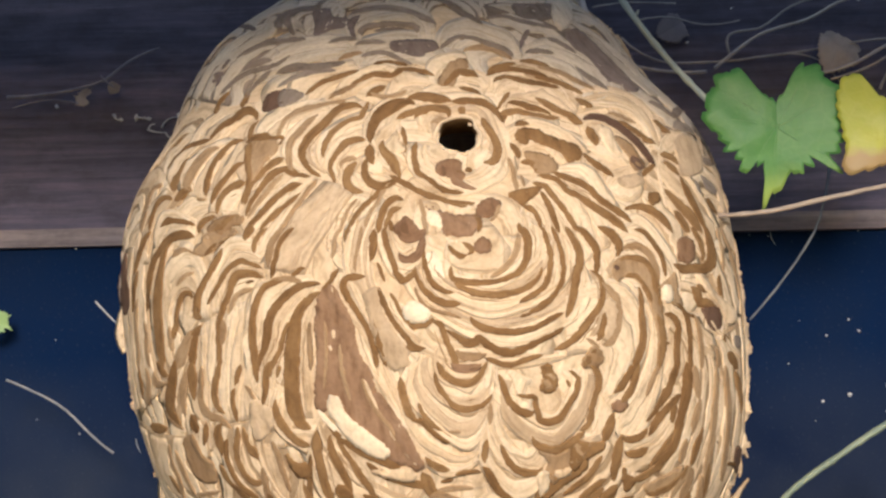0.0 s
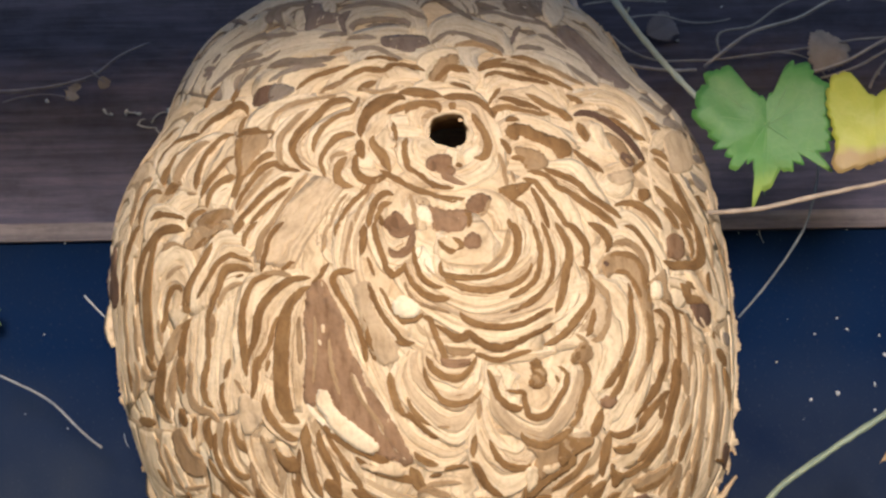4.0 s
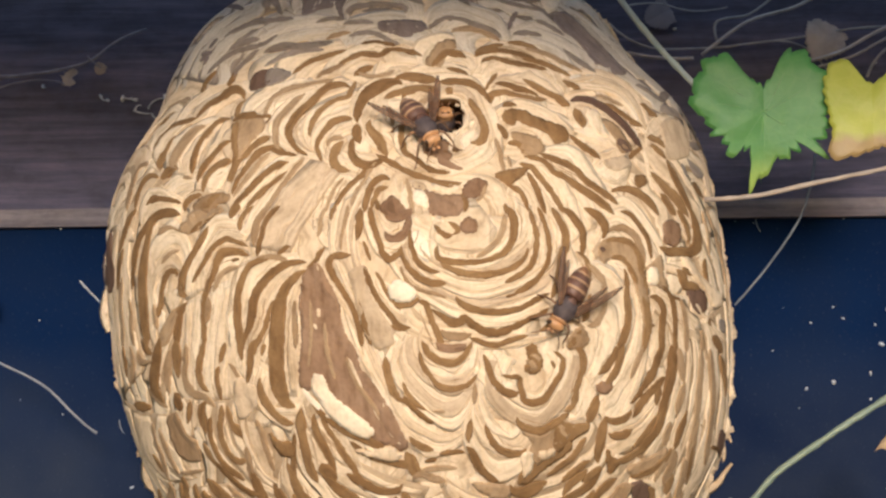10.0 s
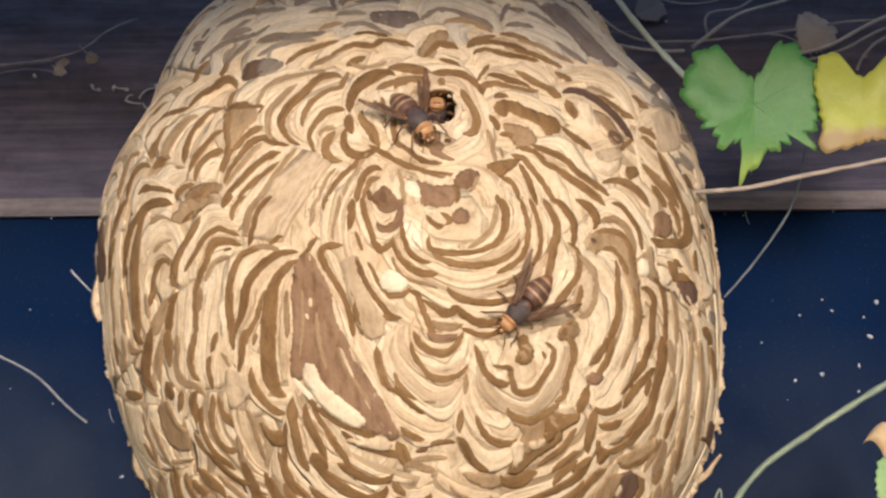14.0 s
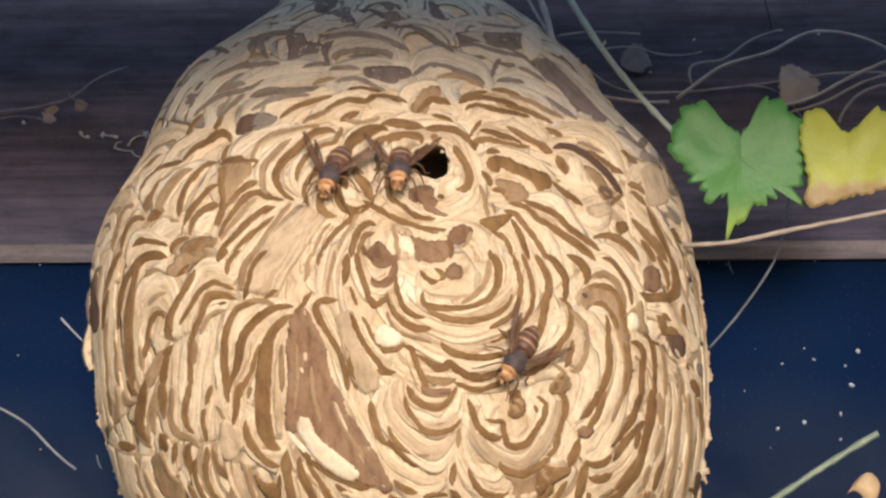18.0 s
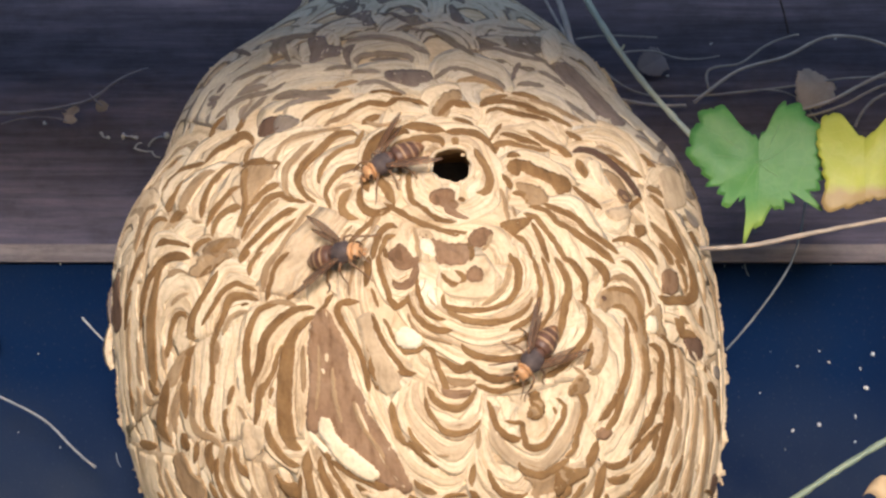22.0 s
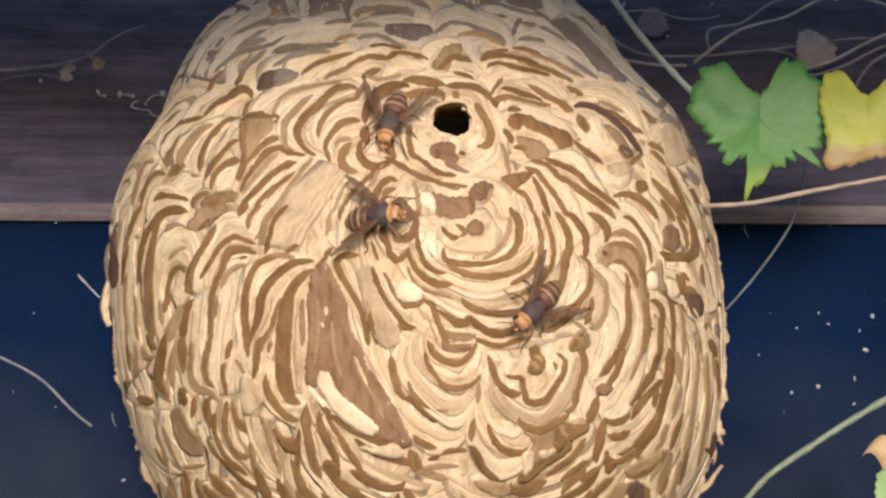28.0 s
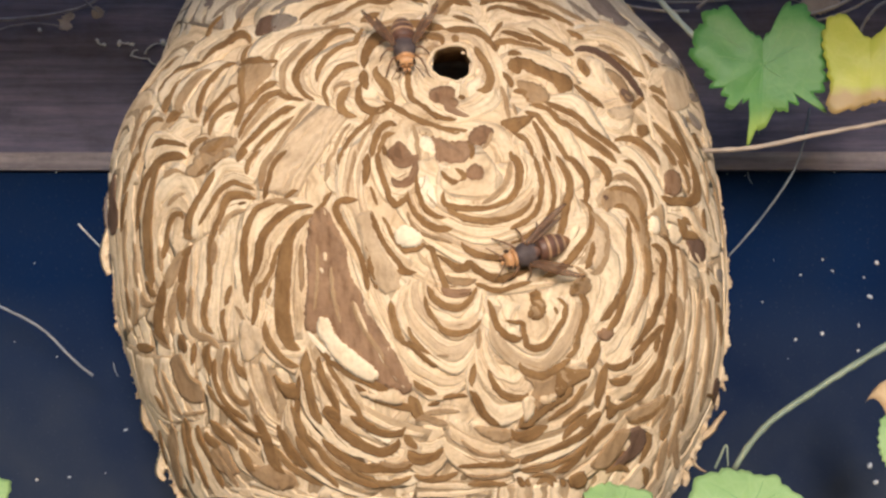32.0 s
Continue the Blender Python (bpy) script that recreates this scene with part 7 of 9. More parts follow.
band("n", [(17.2, -47.5, 0.9), (18.7, -47.9, 1.4), (20.1, -48.0, 1.6), (20.4, -50.3, 1.9), (20.7, -53.1, 2.2), (21.2, -55.8, 2.3), (22.4, -56.4, 2.5), (23.9, -55.8, 2.6), (25.3, -53.3, 2.3), (26.3, -50.1, 2.1), (27.4, -47.2, 2.1), (28.0, -43.8, 2.1), (27.9, -41.2, 1.5), (26.5, -39.2, 0.9)])
# dark hole in a scale, its shade drawn as patches without depth
patch("n", [(22.1, -38.1), (22.8, -37.1), (23.5, -39.0), (24.3, -42.7), (23.8, -45.5), (22.8, -46.7), (21.6, -46.0), (22.2, -42.8)])
patch("o", [(22.8, -40.9), (23.5, -40.8), (23.9, -43.3), (23.3, -44.8), (22.6, -45.2)])
band("n", [(26.1, -42.2, 1.2), (26.6, -44.8, 0.9)])
band("n", [(19.7, -61.0, 1.1), (20.4, -63.6, 2.3), (22.0, -65.0, 2.8), (24.1, -65.4, 3.0), (25.6, -64.1, 2.9), (27.7, -61.8, 2.6), (29.4, -59.5, 1.6)])
patch("o", [(21.0, -66.0), (24.1, -66.9), (26.2, -65.0), (28.7, -62.1), (29.9, -63.0), (29.1, -67.7), (26.1, -72.4), (24.2, -76.1), (22.7, -73.4), (22.7, -68.7)])
flake("c", [(24.4, -72.6), (25.8, -72.0), (26.9, -71.4), (26.8, -72.9), (25.7, -73.9), (24.7, -73.9)])
band("n", [(11.8, -62.0, 1.4), (11.5, -65.1, 2.3), (11.3, -67.8, 2.3), (11.4, -69.7, 1.1)])
band("n", [(14.2, -63.8, 1.1), (14.8, -66.9, 1.9), (15.8, -69.7, 2.3), (17.1, -71.9, 2.6), (19.2, -73.0, 2.7), (20.8, -72.8, 2.4), (21.8, -71.3, 1.0)])
band("n", [(10.9, -70.8, 1.2), (12.1, -73.0, 2.8), (12.9, -75.6, 2.9), (14.0, -78.6, 2.8), (15.4, -80.8, 2.6), (17.3, -82.3, 1.8)])
band("n", [(6.2, -73.5, 1.6), (7.6, -72.9, 1.8), (10.8, -73.0, 1.3)])
band("n", [(5.9, -75.1, 1.6), (3.6, -76.2, 1.3)])
patch("n", [(21.3, -80.5), (22.1, -77.1), (22.9, -73.4), (24.7, -75.2), (26.3, -74.2), (28.3, -71.8), (30.2, -68.6), (30.4, -70.4), (28.0, -74.8), (25.5, -78.0), (24.1, -80.5), (23.1, -82.4), (21.5, -82.7)])
flake("c", [(21.4, -73.0), (22.2, -72.4), (23.0, -75.2), (22.9, -78.2), (22.0, -80.1), (21.6, -76.7)])
band("n", [(26.7, -80.6, 1.4), (28.8, -77.0, 2.1), (31.0, -73.8, 2.1)])
band("n", [(30.6, -37.3, 1.5), (31.7, -39.5, 2.6), (31.9, -43.2, 2.7), (31.3, -47.1, 2.4), (30.7, -50.8, 2.4), (30.4, -54.6, 2.4), (29.9, -57.4, 2.2), (28.4, -59.0, 1.6)])
band("n", [(38.5, -36.3, 2.4), (37.8, -40.0, 2.9), (36.9, -42.5, 3.0), (35.8, -44.9, 2.7), (34.7, -46.1, 1.0)])
band("n", [(40.0, -35.6, 2.7), (39.3, -39.8, 2.9), (38.7, -43.7, 2.9), (37.7, -46.7, 3.0), (36.3, -49.2, 2.7)])
patch("r", [(35.0, -49.7), (37.3, -48.6), (37.3, -50.9), (36.1, -52.4), (35.0, -51.8)])
band("n", [(48.8, -35.2, 2.9), (48.2, -39.9, 3.5), (47.5, -42.9, 3.1), (46.4, -45.9, 3.5), (45.4, -48.5, 2.9), (43.9, -51.9, 1.9), (41.9, -55.3, 1.1)])
band("n", [(51.9, -34.1, 4.1), (52.0, -40.5, 4.4), (51.8, -45.4, 4.6), (51.0, -49.4, 4.5), (50.4, -53.3, 4.0), (49.9, -57.2, 4.0), (49.3, -60.7, 2.7)])
band("n", [(50.4, -45.4, 2.0), (48.6, -47.7, 2.9), (46.6, -50.8, 2.6), (44.6, -54.7, 2.9), (43.5, -57.7, 2.9), (42.8, -60.2, 1.6)])
band("n", [(48.8, -48.2, 2.6), (48.4, -52.5, 2.9), (48.3, -55.4, 1.8)])
band("n", [(50.4, -53.9, 2.7), (50.0, -58.2, 4.0), (49.6, -62.1, 4.5), (48.6, -65.4, 4.4), (47.0, -67.9, 3.8), (45.4, -70.7, 2.2)])
band("n", [(48.7, -58.9, 1.8), (47.4, -62.8, 2.5), (45.8, -66.7, 2.5), (44.2, -70.4, 2.1)])
band("o", [(53.8, -35.0, 3.7), (54.5, -41.2, 4.0), (55.7, -46.6, 2.5)])
band("o", [(44.4, -36.1, 2.6), (43.0, -41.4, 2.2), (41.7, -46.9, 1.5)])
band("n", [(36.6, -60.0, 1.2), (37.9, -61.4, 2.1), (39.8, -61.3, 2.7), (41.6, -59.3, 2.5), (42.2, -57.4, 1.2)])
band("n", [(37.8, -65.5, 1.4), (39.4, -66.4, 2.9), (41.2, -65.8, 3.5), (42.9, -63.8, 2.2)])
band("n", [(34.8, -52.9, 2.0), (34.2, -57.3, 3.4), (33.7, -60.1, 3.7), (33.1, -62.7, 2.0)])
band("n", [(36.5, -60.3, 2.6), (36.4, -64.6, 3.5), (36.3, -68.4, 3.8), (36.3, -72.2, 3.5), (36.7, -75.6, 2.1)])
patch("n", [(27.9, -62.5), (30.5, -63.4), (33.3, -62.9), (32.8, -65.3), (30.7, -67.6), (29.2, -69.9), (28.3, -71.8)])
band("n", [(33.1, -67.2, 2.1), (32.1, -70.4, 2.4), (31.3, -73.2, 2.4), (29.8, -76.1, 2.1), (28.7, -77.8, 1.4)])
band("n", [(34.7, -74.7, 2.2), (32.9, -77.0, 2.5), (31.4, -79.3, 2.5), (29.7, -82.1, 1.8)])
band("n", [(37.5, -76.5, 2.3), (35.8, -79.8, 2.9), (34.2, -82.1, 1.9)])
patch("n", [(38.3, -71.2), (39.7, -73.9), (41.6, -74.8), (41.2, -76.8), (40.2, -78.7), (39.0, -75.9)])
band("n", [(40.6, -74.9, 1.8), (43.5, -73.8, 3.0), (45.8, -71.2, 2.8), (48.1, -69.6, 1.7)])
patch("o", [(44.2, -77.6), (47.3, -74.6), (51.4, -71.6), (53.1, -70.1), (53.1, -74.4), (50.4, -77.4), (46.9, -79.5)])
band("o", [(52.7, -60.5, 2.9), (52.5, -64.8, 3.7), (52.7, -69.0, 2.5)])
band("n", [(57.8, -56.2, 2.3), (56.8, -60.6, 3.7), (56.2, -63.5, 4.1), (56.1, -66.4, 3.7), (55.7, -70.0, 2.8)])
band("o", [(55.8, -70.0, 3.6), (56.8, -74.2, 4.7), (56.5, -78.2, 5.2), (56.3, -82.1, 4.4)])
band("o", [(56.1, -46.5, 2.6), (54.9, -52.9, 3.9), (54.5, -58.4, 2.6)])
band("o", [(61.3, -33.9, 3.5), (61.2, -42.3, 3.9), (61.1, -50.3, 4.4), (61.4, -58.2, 4.4), (61.6, -66.1, 5.2), (63.3, -73.9, 5.2), (65.7, -81.4, 4.4)])
band("o", [(64.3, -33.5, 3.5), (66.0, -41.7, 3.5), (67.2, -49.6, 4.4), (68.0, -57.6, 3.9), (69.0, -65.5, 4.4), (71.7, -74.0, 2.9)])
band("n", [(69.7, -34.7, 2.9), (71.6, -38.8, 4.4), (74.2, -43.6, 4.8), (75.1, -49.3, 2.9)])
patch("k", [(75.2, -61.9), (83.1, -63.2), (87.0, -67.0), (87.0, -68.0), (76.1, -65.9)])
band("n", [(71.7, -67.5, 1.3), (79.1, -67.7, 1.3)])
# underside
band("o", [(-58.4, -80.3, 5.5), (-60.0, -84.7, 6.9), (-63.3, -89.8, 7.8), (-65.9, -95.0, 7.8), (-69.0, -100.1, 8.6), (-72.0, -104.1, 7.8)])
band("n", [(-51.2, -78.6, 2.4), (-52.3, -83.0, 3.5), (-53.1, -88.1, 3.9), (-52.7, -93.2, 3.9), (-52.3, -98.3, 3.9), (-52.2, -104.3, 3.5)])
band("o", [(-51.6, -77.4, 1.8), (-48.1, -77.8, 1.5), (-43.8, -77.2, 1.0)])
band("n", [(-48.1, -81.8, 2.4), (-48.7, -87.2, 3.5), (-47.5, -91.3, 3.9), (-46.7, -95.4, 3.9), (-46.5, -99.4, 3.9), (-46.0, -104.3, 3.4)])
band("n", [(-43.5, -80.0, 2.6), (-42.2, -83.0, 5.0), (-40.3, -85.5, 5.1), (-38.6, -87.5, 4.2), (-37.7, -90.9, 2.7)])
band("n", [(-45.4, -83.9, 2.3), (-44.9, -87.4, 4.7), (-42.3, -88.6, 2.6)])
patch("o", [(-43.9, -89.4), (-41.5, -90.4), (-40.1, -95.5), (-39.1, -98.5), (-42.0, -99.4), (-45.3, -97.4)])
band("n", [(-36.7, -89.9, 2.7), (-36.0, -93.5, 4.0), (-35.3, -96.5, 3.7), (-33.8, -98.1, 2.2)])
patch("o", [(-36.3, -97.1), (-32.4, -97.1), (-29.4, -96.5), (-26.8, -98.4), (-24.5, -101.0), (-25.6, -103.7), (-29.3, -104.4), (-32.7, -102.4), (-34.5, -99.8)])
band("n", [(-30.7, -78.3, 3.3), (-30.0, -82.8, 3.9), (-29.4, -87.7, 4.6), (-29.2, -92.6, 5.2), (-28.6, -96.5, 4.8), (-26.6, -99.4, 3.5)])
band("n", [(-39.3, -74.3, 2.8), (-37.1, -78.7, 3.4), (-34.9, -82.7, 3.3), (-32.5, -85.3, 3.0), (-29.9, -85.7, 1.5)])
band("n", [(-26.1, -82.4, 1.9), (-25.3, -86.7, 3.7), (-24.5, -90.6, 4.0), (-23.0, -94.5, 3.7), (-21.1, -97.2, 2.5)])
band("n", [(-22.2, -75.8, 1.4), (-21.6, -80.0, 2.6), (-21.2, -83.8, 3.8), (-20.4, -87.7, 3.8), (-19.2, -90.6, 2.9)])
band("n", [(-22.4, -86.2, 3.0), (-21.3, -90.6, 3.6), (-19.8, -94.5, 3.2), (-17.7, -98.4, 2.7), (-16.1, -101.3, 2.1), (-14.8, -104.0, 1.8)])
band("n", [(-17.0, -87.3, 2.1), (-15.2, -90.6, 3.1), (-13.1, -93.5, 3.4), (-10.9, -95.8, 3.4), (-8.6, -97.3, 3.6), (-5.7, -97.2, 3.6), (-2.3, -97.2, 3.5), (0.8, -95.9, 2.2)])
band("n", [(-14.7, -80.6, 2.8), (-12.6, -84.8, 4.0), (-10.5, -87.7, 4.5), (-7.8, -90.5, 3.9), (-5.0, -91.8, 3.5), (-2.8, -90.4, 3.2), (-1.9, -87.2, 2.2)])
band("n", [(-10.8, -79.6, 2.5), (-8.6, -81.9, 3.3), (-6.5, -84.2, 2.9), (-4.4, -85.7, 2.5), (-2.2, -85.6, 2.4), (-0.4, -83.3, 1.3)])
band("c", [(-0.6, -89.8, 0.9), (-0.7, -92.9, 1.4), (-1.9, -94.8, 1.8), (-4.8, -94.3, 1.6)])
band("n", [(-0.1, -91.3, 3.8), (2.1, -94.2, 4.3), (4.4, -93.5, 3.4), (6.7, -90.0, 1.9)])
band("n", [(-0.7, -86.2, 3.1), (0.5, -88.5, 2.7), (1.8, -90.5, 1.6)])
band("n", [(-11.7, -96.0, 1.7), (-9.3, -100.2, 2.0), (-5.9, -102.5, 2.6), (-2.4, -102.0, 2.3), (0.7, -99.8, 1.3)])
band("o", [(1.3, -81.9, 1.3), (3.1, -80.2, 2.4), (5.2, -81.6, 2.8), (7.5, -82.5, 2.4)])
band("o", [(2.9, -78.9, 1.3), (6.2, -78.2, 1.9), (9.5, -78.1, 1.0)])
band("n", [(2.6, -100.7, 1.4), (5.9, -99.7, 1.0)])
band("n", [(9.8, -96.5, 1.4), (13.4, -96.0, 1.7), (16.8, -95.7, 2.0), (20.3, -95.2, 2.6), (22.2, -93.9, 1.8)])
band("n", [(19.6, -83.6, 1.5), (21.1, -85.9, 3.6), (22.9, -85.8, 5.1), (25.0, -83.7, 4.2), (26.8, -82.1, 2.1)])
patch("o", [(12.7, -83.3), (15.9, -83.6), (18.7, -84.0), (20.1, -86.5), (17.9, -87.9), (15.0, -86.5)])
band("o", [(17.9, -90.4, 1.2), (20.1, -93.6, 1.8), (22.3, -94.9, 1.3)])
band("n", [(22.4, -95.1, 2.4), (25.4, -92.5, 2.7), (27.6, -90.8, 2.4), (30.5, -88.7, 2.8), (33.3, -86.2, 3.4), (35.5, -83.8, 3.9), (36.7, -80.6, 4.0), (37.7, -77.2, 2.0)])
band("n", [(30.6, -86.8, 1.9), (31.6, -83.4, 2.9), (33.1, -80.8, 3.4), (34.8, -78.0, 2.3)])
band("n", [(22.7, -97.4, 2.3), (25.4, -97.3, 2.7), (28.4, -95.9, 2.5), (31.3, -94.2, 1.9), (34.2, -91.7, 2.3), (35.8, -89.1, 2.7), (37.3, -84.6, 2.1)])
band("n", [(30.4, -97.9, 1.9), (33.0, -96.1, 3.0), (34.6, -93.6, 2.7), (36.4, -90.6, 2.0)])
band("n", [(37.0, -92.4, 2.0), (37.8, -88.4, 3.1), (38.9, -85.0, 3.2), (40.7, -81.9, 3.2), (42.2, -80.6, 1.3)])
patch("o", [(39.3, -95.8), (40.5, -90.8), (42.3, -85.7), (43.9, -82.7), (46.2, -82.5), (45.9, -87.5), (44.8, -92.6), (43.2, -95.7)])
# dark pocket: its shade laid on as a flat patch
patch("k", [(46.2, -82.5), (49.2, -81.3), (51.6, -84.2), (51.7, -89.2), (49.9, -92.3), (47.2, -95.1), (45.6, -95.6), (47.0, -91.5), (48.1, -87.4)])
band("c", [(48.9, -80.9, 1.0), (52.1, -81.7, 1.9), (55.2, -85.0, 3.4), (56.1, -89.0, 3.7), (55.0, -92.7, 3.2), (53.0, -95.6, 3.1), (51.3, -99.0, 2.6), (49.1, -101.9, 2.1)])
band("n", [(51.1, -82.8, 1.9), (53.6, -86.1, 3.7), (53.6, -89.1, 3.8), (52.9, -93.8, 2.8)])
band("n", [(22.5, -100.0, 2.0), (24.4, -103.0, 2.6)])
band("n", [(25.5, -99.9, 1.5), (28.9, -99.2, 1.7), (31.5, -101.3, 1.2)])
patch("n", [(36.9, -97.9), (38.8, -99.8), (38.7, -102.6), (35.7, -102.7), (34.4, -99.6)])
band("o", [(59.6, -84.3, 3.9), (60.2, -88.7, 5.2), (61.4, -93.8, 4.4), (63.2, -99.4, 2.9)])
band("o", [(63.3, -82.4, 2.9), (66.2, -88.4, 3.5), (72.4, -94.8, 2.9)])
band("n", [(54.5, -94.8, 1.9), (57.8, -99.1, 2.8), (58.7, -102.0, 2.4)])
band("n", [(58.1, -78.2, 2.9), (58.2, -81.7, 4.4), (58.4, -85.4, 2.9)])
band("n", [(-68.8, -82.2, 2.4), (-73.7, -88.3, 2.9), (-80.0, -95.0, 1.3), (-80.0, -102.0, 1.1)])
band("n", [(-53.8, -80.9, 2.4), (-55.2, -87.0, 2.4), (-56.6, -94.2, 2.9), (-58.7, -102.4, 2.4)])
band("o", [(-45.2, -90.4, 2.8), (-43.4, -94.4, 3.1), (-42.0, -99.4, 3.1), (-40.6, -103.8, 2.6)])
band("o", [(-38.0, -82.6, 2.3), (-35.2, -87.6, 2.6), (-32.2, -91.6, 2.5)])
band("n", [(-28.3, -89.6, 2.3), (-26.8, -93.6, 2.7), (-24.7, -97.5, 2.9), (-21.7, -100.6, 2.6), (-18.2, -103.6, 2.2)])
band("n", [(-20.2, -85.8, 2.1), (-18.2, -90.0, 2.7), (-16.2, -95.1, 2.9), (-13.4, -98.9, 2.9), (-10.0, -101.6, 2.7), (-5.9, -103.8, 2.1)])
band("n", [(-9.9, -98.9, 1.7), (-7.6, -101.5, 2.0), (-4.8, -103.8, 1.7)])
band("o", [(-5.7, -94.9, 1.7), (-2.3, -96.2, 2.0), (0.5, -94.8, 1.6)])
band("n", [(1.1, -99.4, 1.7), (4.5, -101.3, 2.3), (7.9, -100.4, 2.0), (10.1, -98.4, 1.4)])
band("o", [(11.3, -99.1, 1.7), (14.9, -100.2, 2.0), (18.4, -99.7, 2.1), (21.3, -98.5, 1.4)])
band("n", [(12.1, -102.6, 1.7), (16.2, -102.1, 2.0), (20.5, -102.4, 1.7)])
band("o", [(10.1, -87.2, 1.2), (11.9, -90.1, 1.5), (15.4, -92.4, 1.6), (18.3, -92.0, 1.4)])
band("n", [(24.6, -100.7, 1.5), (25.6, -103.0, 1.7)])
band("n", [(27.1, -102.2, 1.9), (29.1, -100.5, 2.0), (30.8, -102.9, 1.5)])
band("n", [(32.4, -100.4, 1.5), (34.0, -102.8, 1.7)])
band("n", [(43.8, -98.0, 2.3), (46.5, -95.5, 2.4), (50.5, -97.0, 1.6)])
band("o", [(52.8, -81.1, 2.8), (53.3, -77.0, 3.3), (54.8, -72.9, 3.4), (55.4, -68.8, 2.4)])
band("n", [(45.4, -79.6, 2.1), (49.9, -77.7, 2.7), (53.2, -74.0, 3.2), (54.6, -69.3, 2.3)])
band("o", [(60.4, -72.4, 2.9), (62.2, -78.3, 3.5), (62.8, -84.5, 3.5), (64.4, -91.6, 2.9)])
band("n", [(61.8, -68.2, 2.4), (63.3, -74.1, 2.9), (64.9, -80.2, 2.9)])
fibre_lines()

# entrance: a ragged rim and a short dark passage into the hollow inside
def entrance():
    c = surface(HOLE_U, HOLE_Z)
    n = surface(HOLE_U, HOLE_Z, 0.01) - c
    n = np.array((0.05, -1.0, 0.10)) * 0.8 + n / np.linalg.norm(n) * 0.3
    n /= np.linalg.norm(n)
    right = np.cross((0, 0, 1), n)
    right /= -np.linalg.norm(right)
    up = np.cross(n, right)
    up = up if up[2] > 0 else -up
    sides = 40
    prof = [(1.34, -0.0045), (1.26, 0.0002), (1.15, 0.0013), (1.05, 0.0012), (1.0, 0.0003), (1.04, -0.006), (1.3, -0.016)]
    verts, faces = [], []
    for k, (r, h) in enumerate(prof):
        for j in range(sides):
            a = 2 * math.pi * j / sides
            rr = HOLE_R / 1000 * r * (1 + 0.06 * math.cos(3 * a + 0.6) + 0.05 * math.cos(5 * a + 2) + 0.10 * noise.noise(Vector((math.cos(a) * 2, math.sin(a) * 2, k * 0.2))))
            verts.append(c + (right * math.cos(a) + up * math.sin(a) * 0.92) * rr + n * (h + 0.0006 * noise.noise(Vector((math.cos(a) * 3, math.sin(a) * 3, 5)))))
    for k in range(len(prof) - 1):
        for j in range(sides):
            faces.append((k * sides + j, k * sides + (j + 1) % sides, (k + 1) * sides + (j + 1) % sides, (k + 1) * sides + j))
    uv = [(j / sides * 4, k / len(prof)) for k in range(len(prof)) for j in range(sides)]
    rim = mesh_object("entrance_rim", verts, faces, [CREAM, BROWN], [0 if f[0] < 4 * sides else 1 for f in faces], uv, parent=nest)
    tagged(rim, "ragged pale paper rim of the round entrance")


entrance()


def fringe(u, z0, z1, reach, seed):
    """A torn paper edge standing off the nest's side: ragged outside, thin, slightly waved."""
    rng = np.random.default_rng(seed)
    zs = np.arange(z0, z1, 0.55)
    q = (zs - z0) / (z1 - z0)
    out = np.array([0.5 + 0.9 * noise.noise(Vector((v * 0.16, seed, 0))) + 0.55 * noise.noise(Vector((v * 0.6, seed, 3))) + 0.35 * noise.noise(Vector((v * 1.7, seed, 6))) for v in zs])
    out = np.clip(out, 0.02, 1.5) * reach * np.sin(np.pi * np.clip(q, 0.02, 0.98)) ** 0.4
    sway = np.array([noise.noise(Vector((v * 0.12, seed, 9))) for v in zs]) * 2.2
    droop = np.array([noise.noise(Vector((v * 0.5, seed, 12))) for v in zs]) * 0.8
    cols = []
    for k, side in ((0.0, 0.5), (0.5, 0.45), (1.0, 0.12), (1.0, -0.12), (0.5, -0.45), (0.0, -0.5)):
        cols.append(surface(u + sway + side, zs - droop * k * out, (out * k - 0.6 * (k == 0)) / 1000))
    n, m = len(zs), len(cols)
    verts = np.stack(cols, 1).reshape(-1, 3)
    faces = [(i * m + j, i * m + j + 1, (i + 1) * m + j + 1, (i + 1) * m + j) for i in range(n - 1) for j in range(m - 1)]
    faces += [tuple(range(m))[::-1], tuple((n - 1) * m + j for j in range(m))]
    uv = np.column_stack([np.repeat(q, m) * 3, np.tile(np.linspace(0, 0.2, m), n)]) + rng.uniform(0, 9, 2)
    return mesh_object("torn_edge", verts, faces, [TAN if seed % 3 else CREAM], uvs=uv, parent=nest)


for i, (u, z0, z1, reach) in enumerate(((86, -104, -78, 2.6), (81, -108, -70, 2.2), (88, -78, -52, 2.2), (83, -66, -34, 1.6), (88, -40, -8, 1.2), (85, -10, 26, 0.9), (76, -112, -92, 2.2), (91, -100, -60, 1.8),
                                        (-86, -112, -86, 2.2), (-81, -106, -72, 1.6), (-88, -84, -50, 1.8), (-84, -56, -22, 1.3), (-88, -24, 6, 1.6), (-85, 2, 34, 0.9), (-78, -116, -98, 2.4), (-91, -96, -66, 1.5),
                                        (86, 30, 60, 0.9), (-86, 38, 66, 0.9), (82, 66, 92, 1.2), (-84, 70, 96, 1.2), (78, 96, 118, 1.2), (-80, 98, 122, 1.2))):
    fringe(u, z0, z1, reach * (1.9 if u < 0 else 1.6), i + 3)


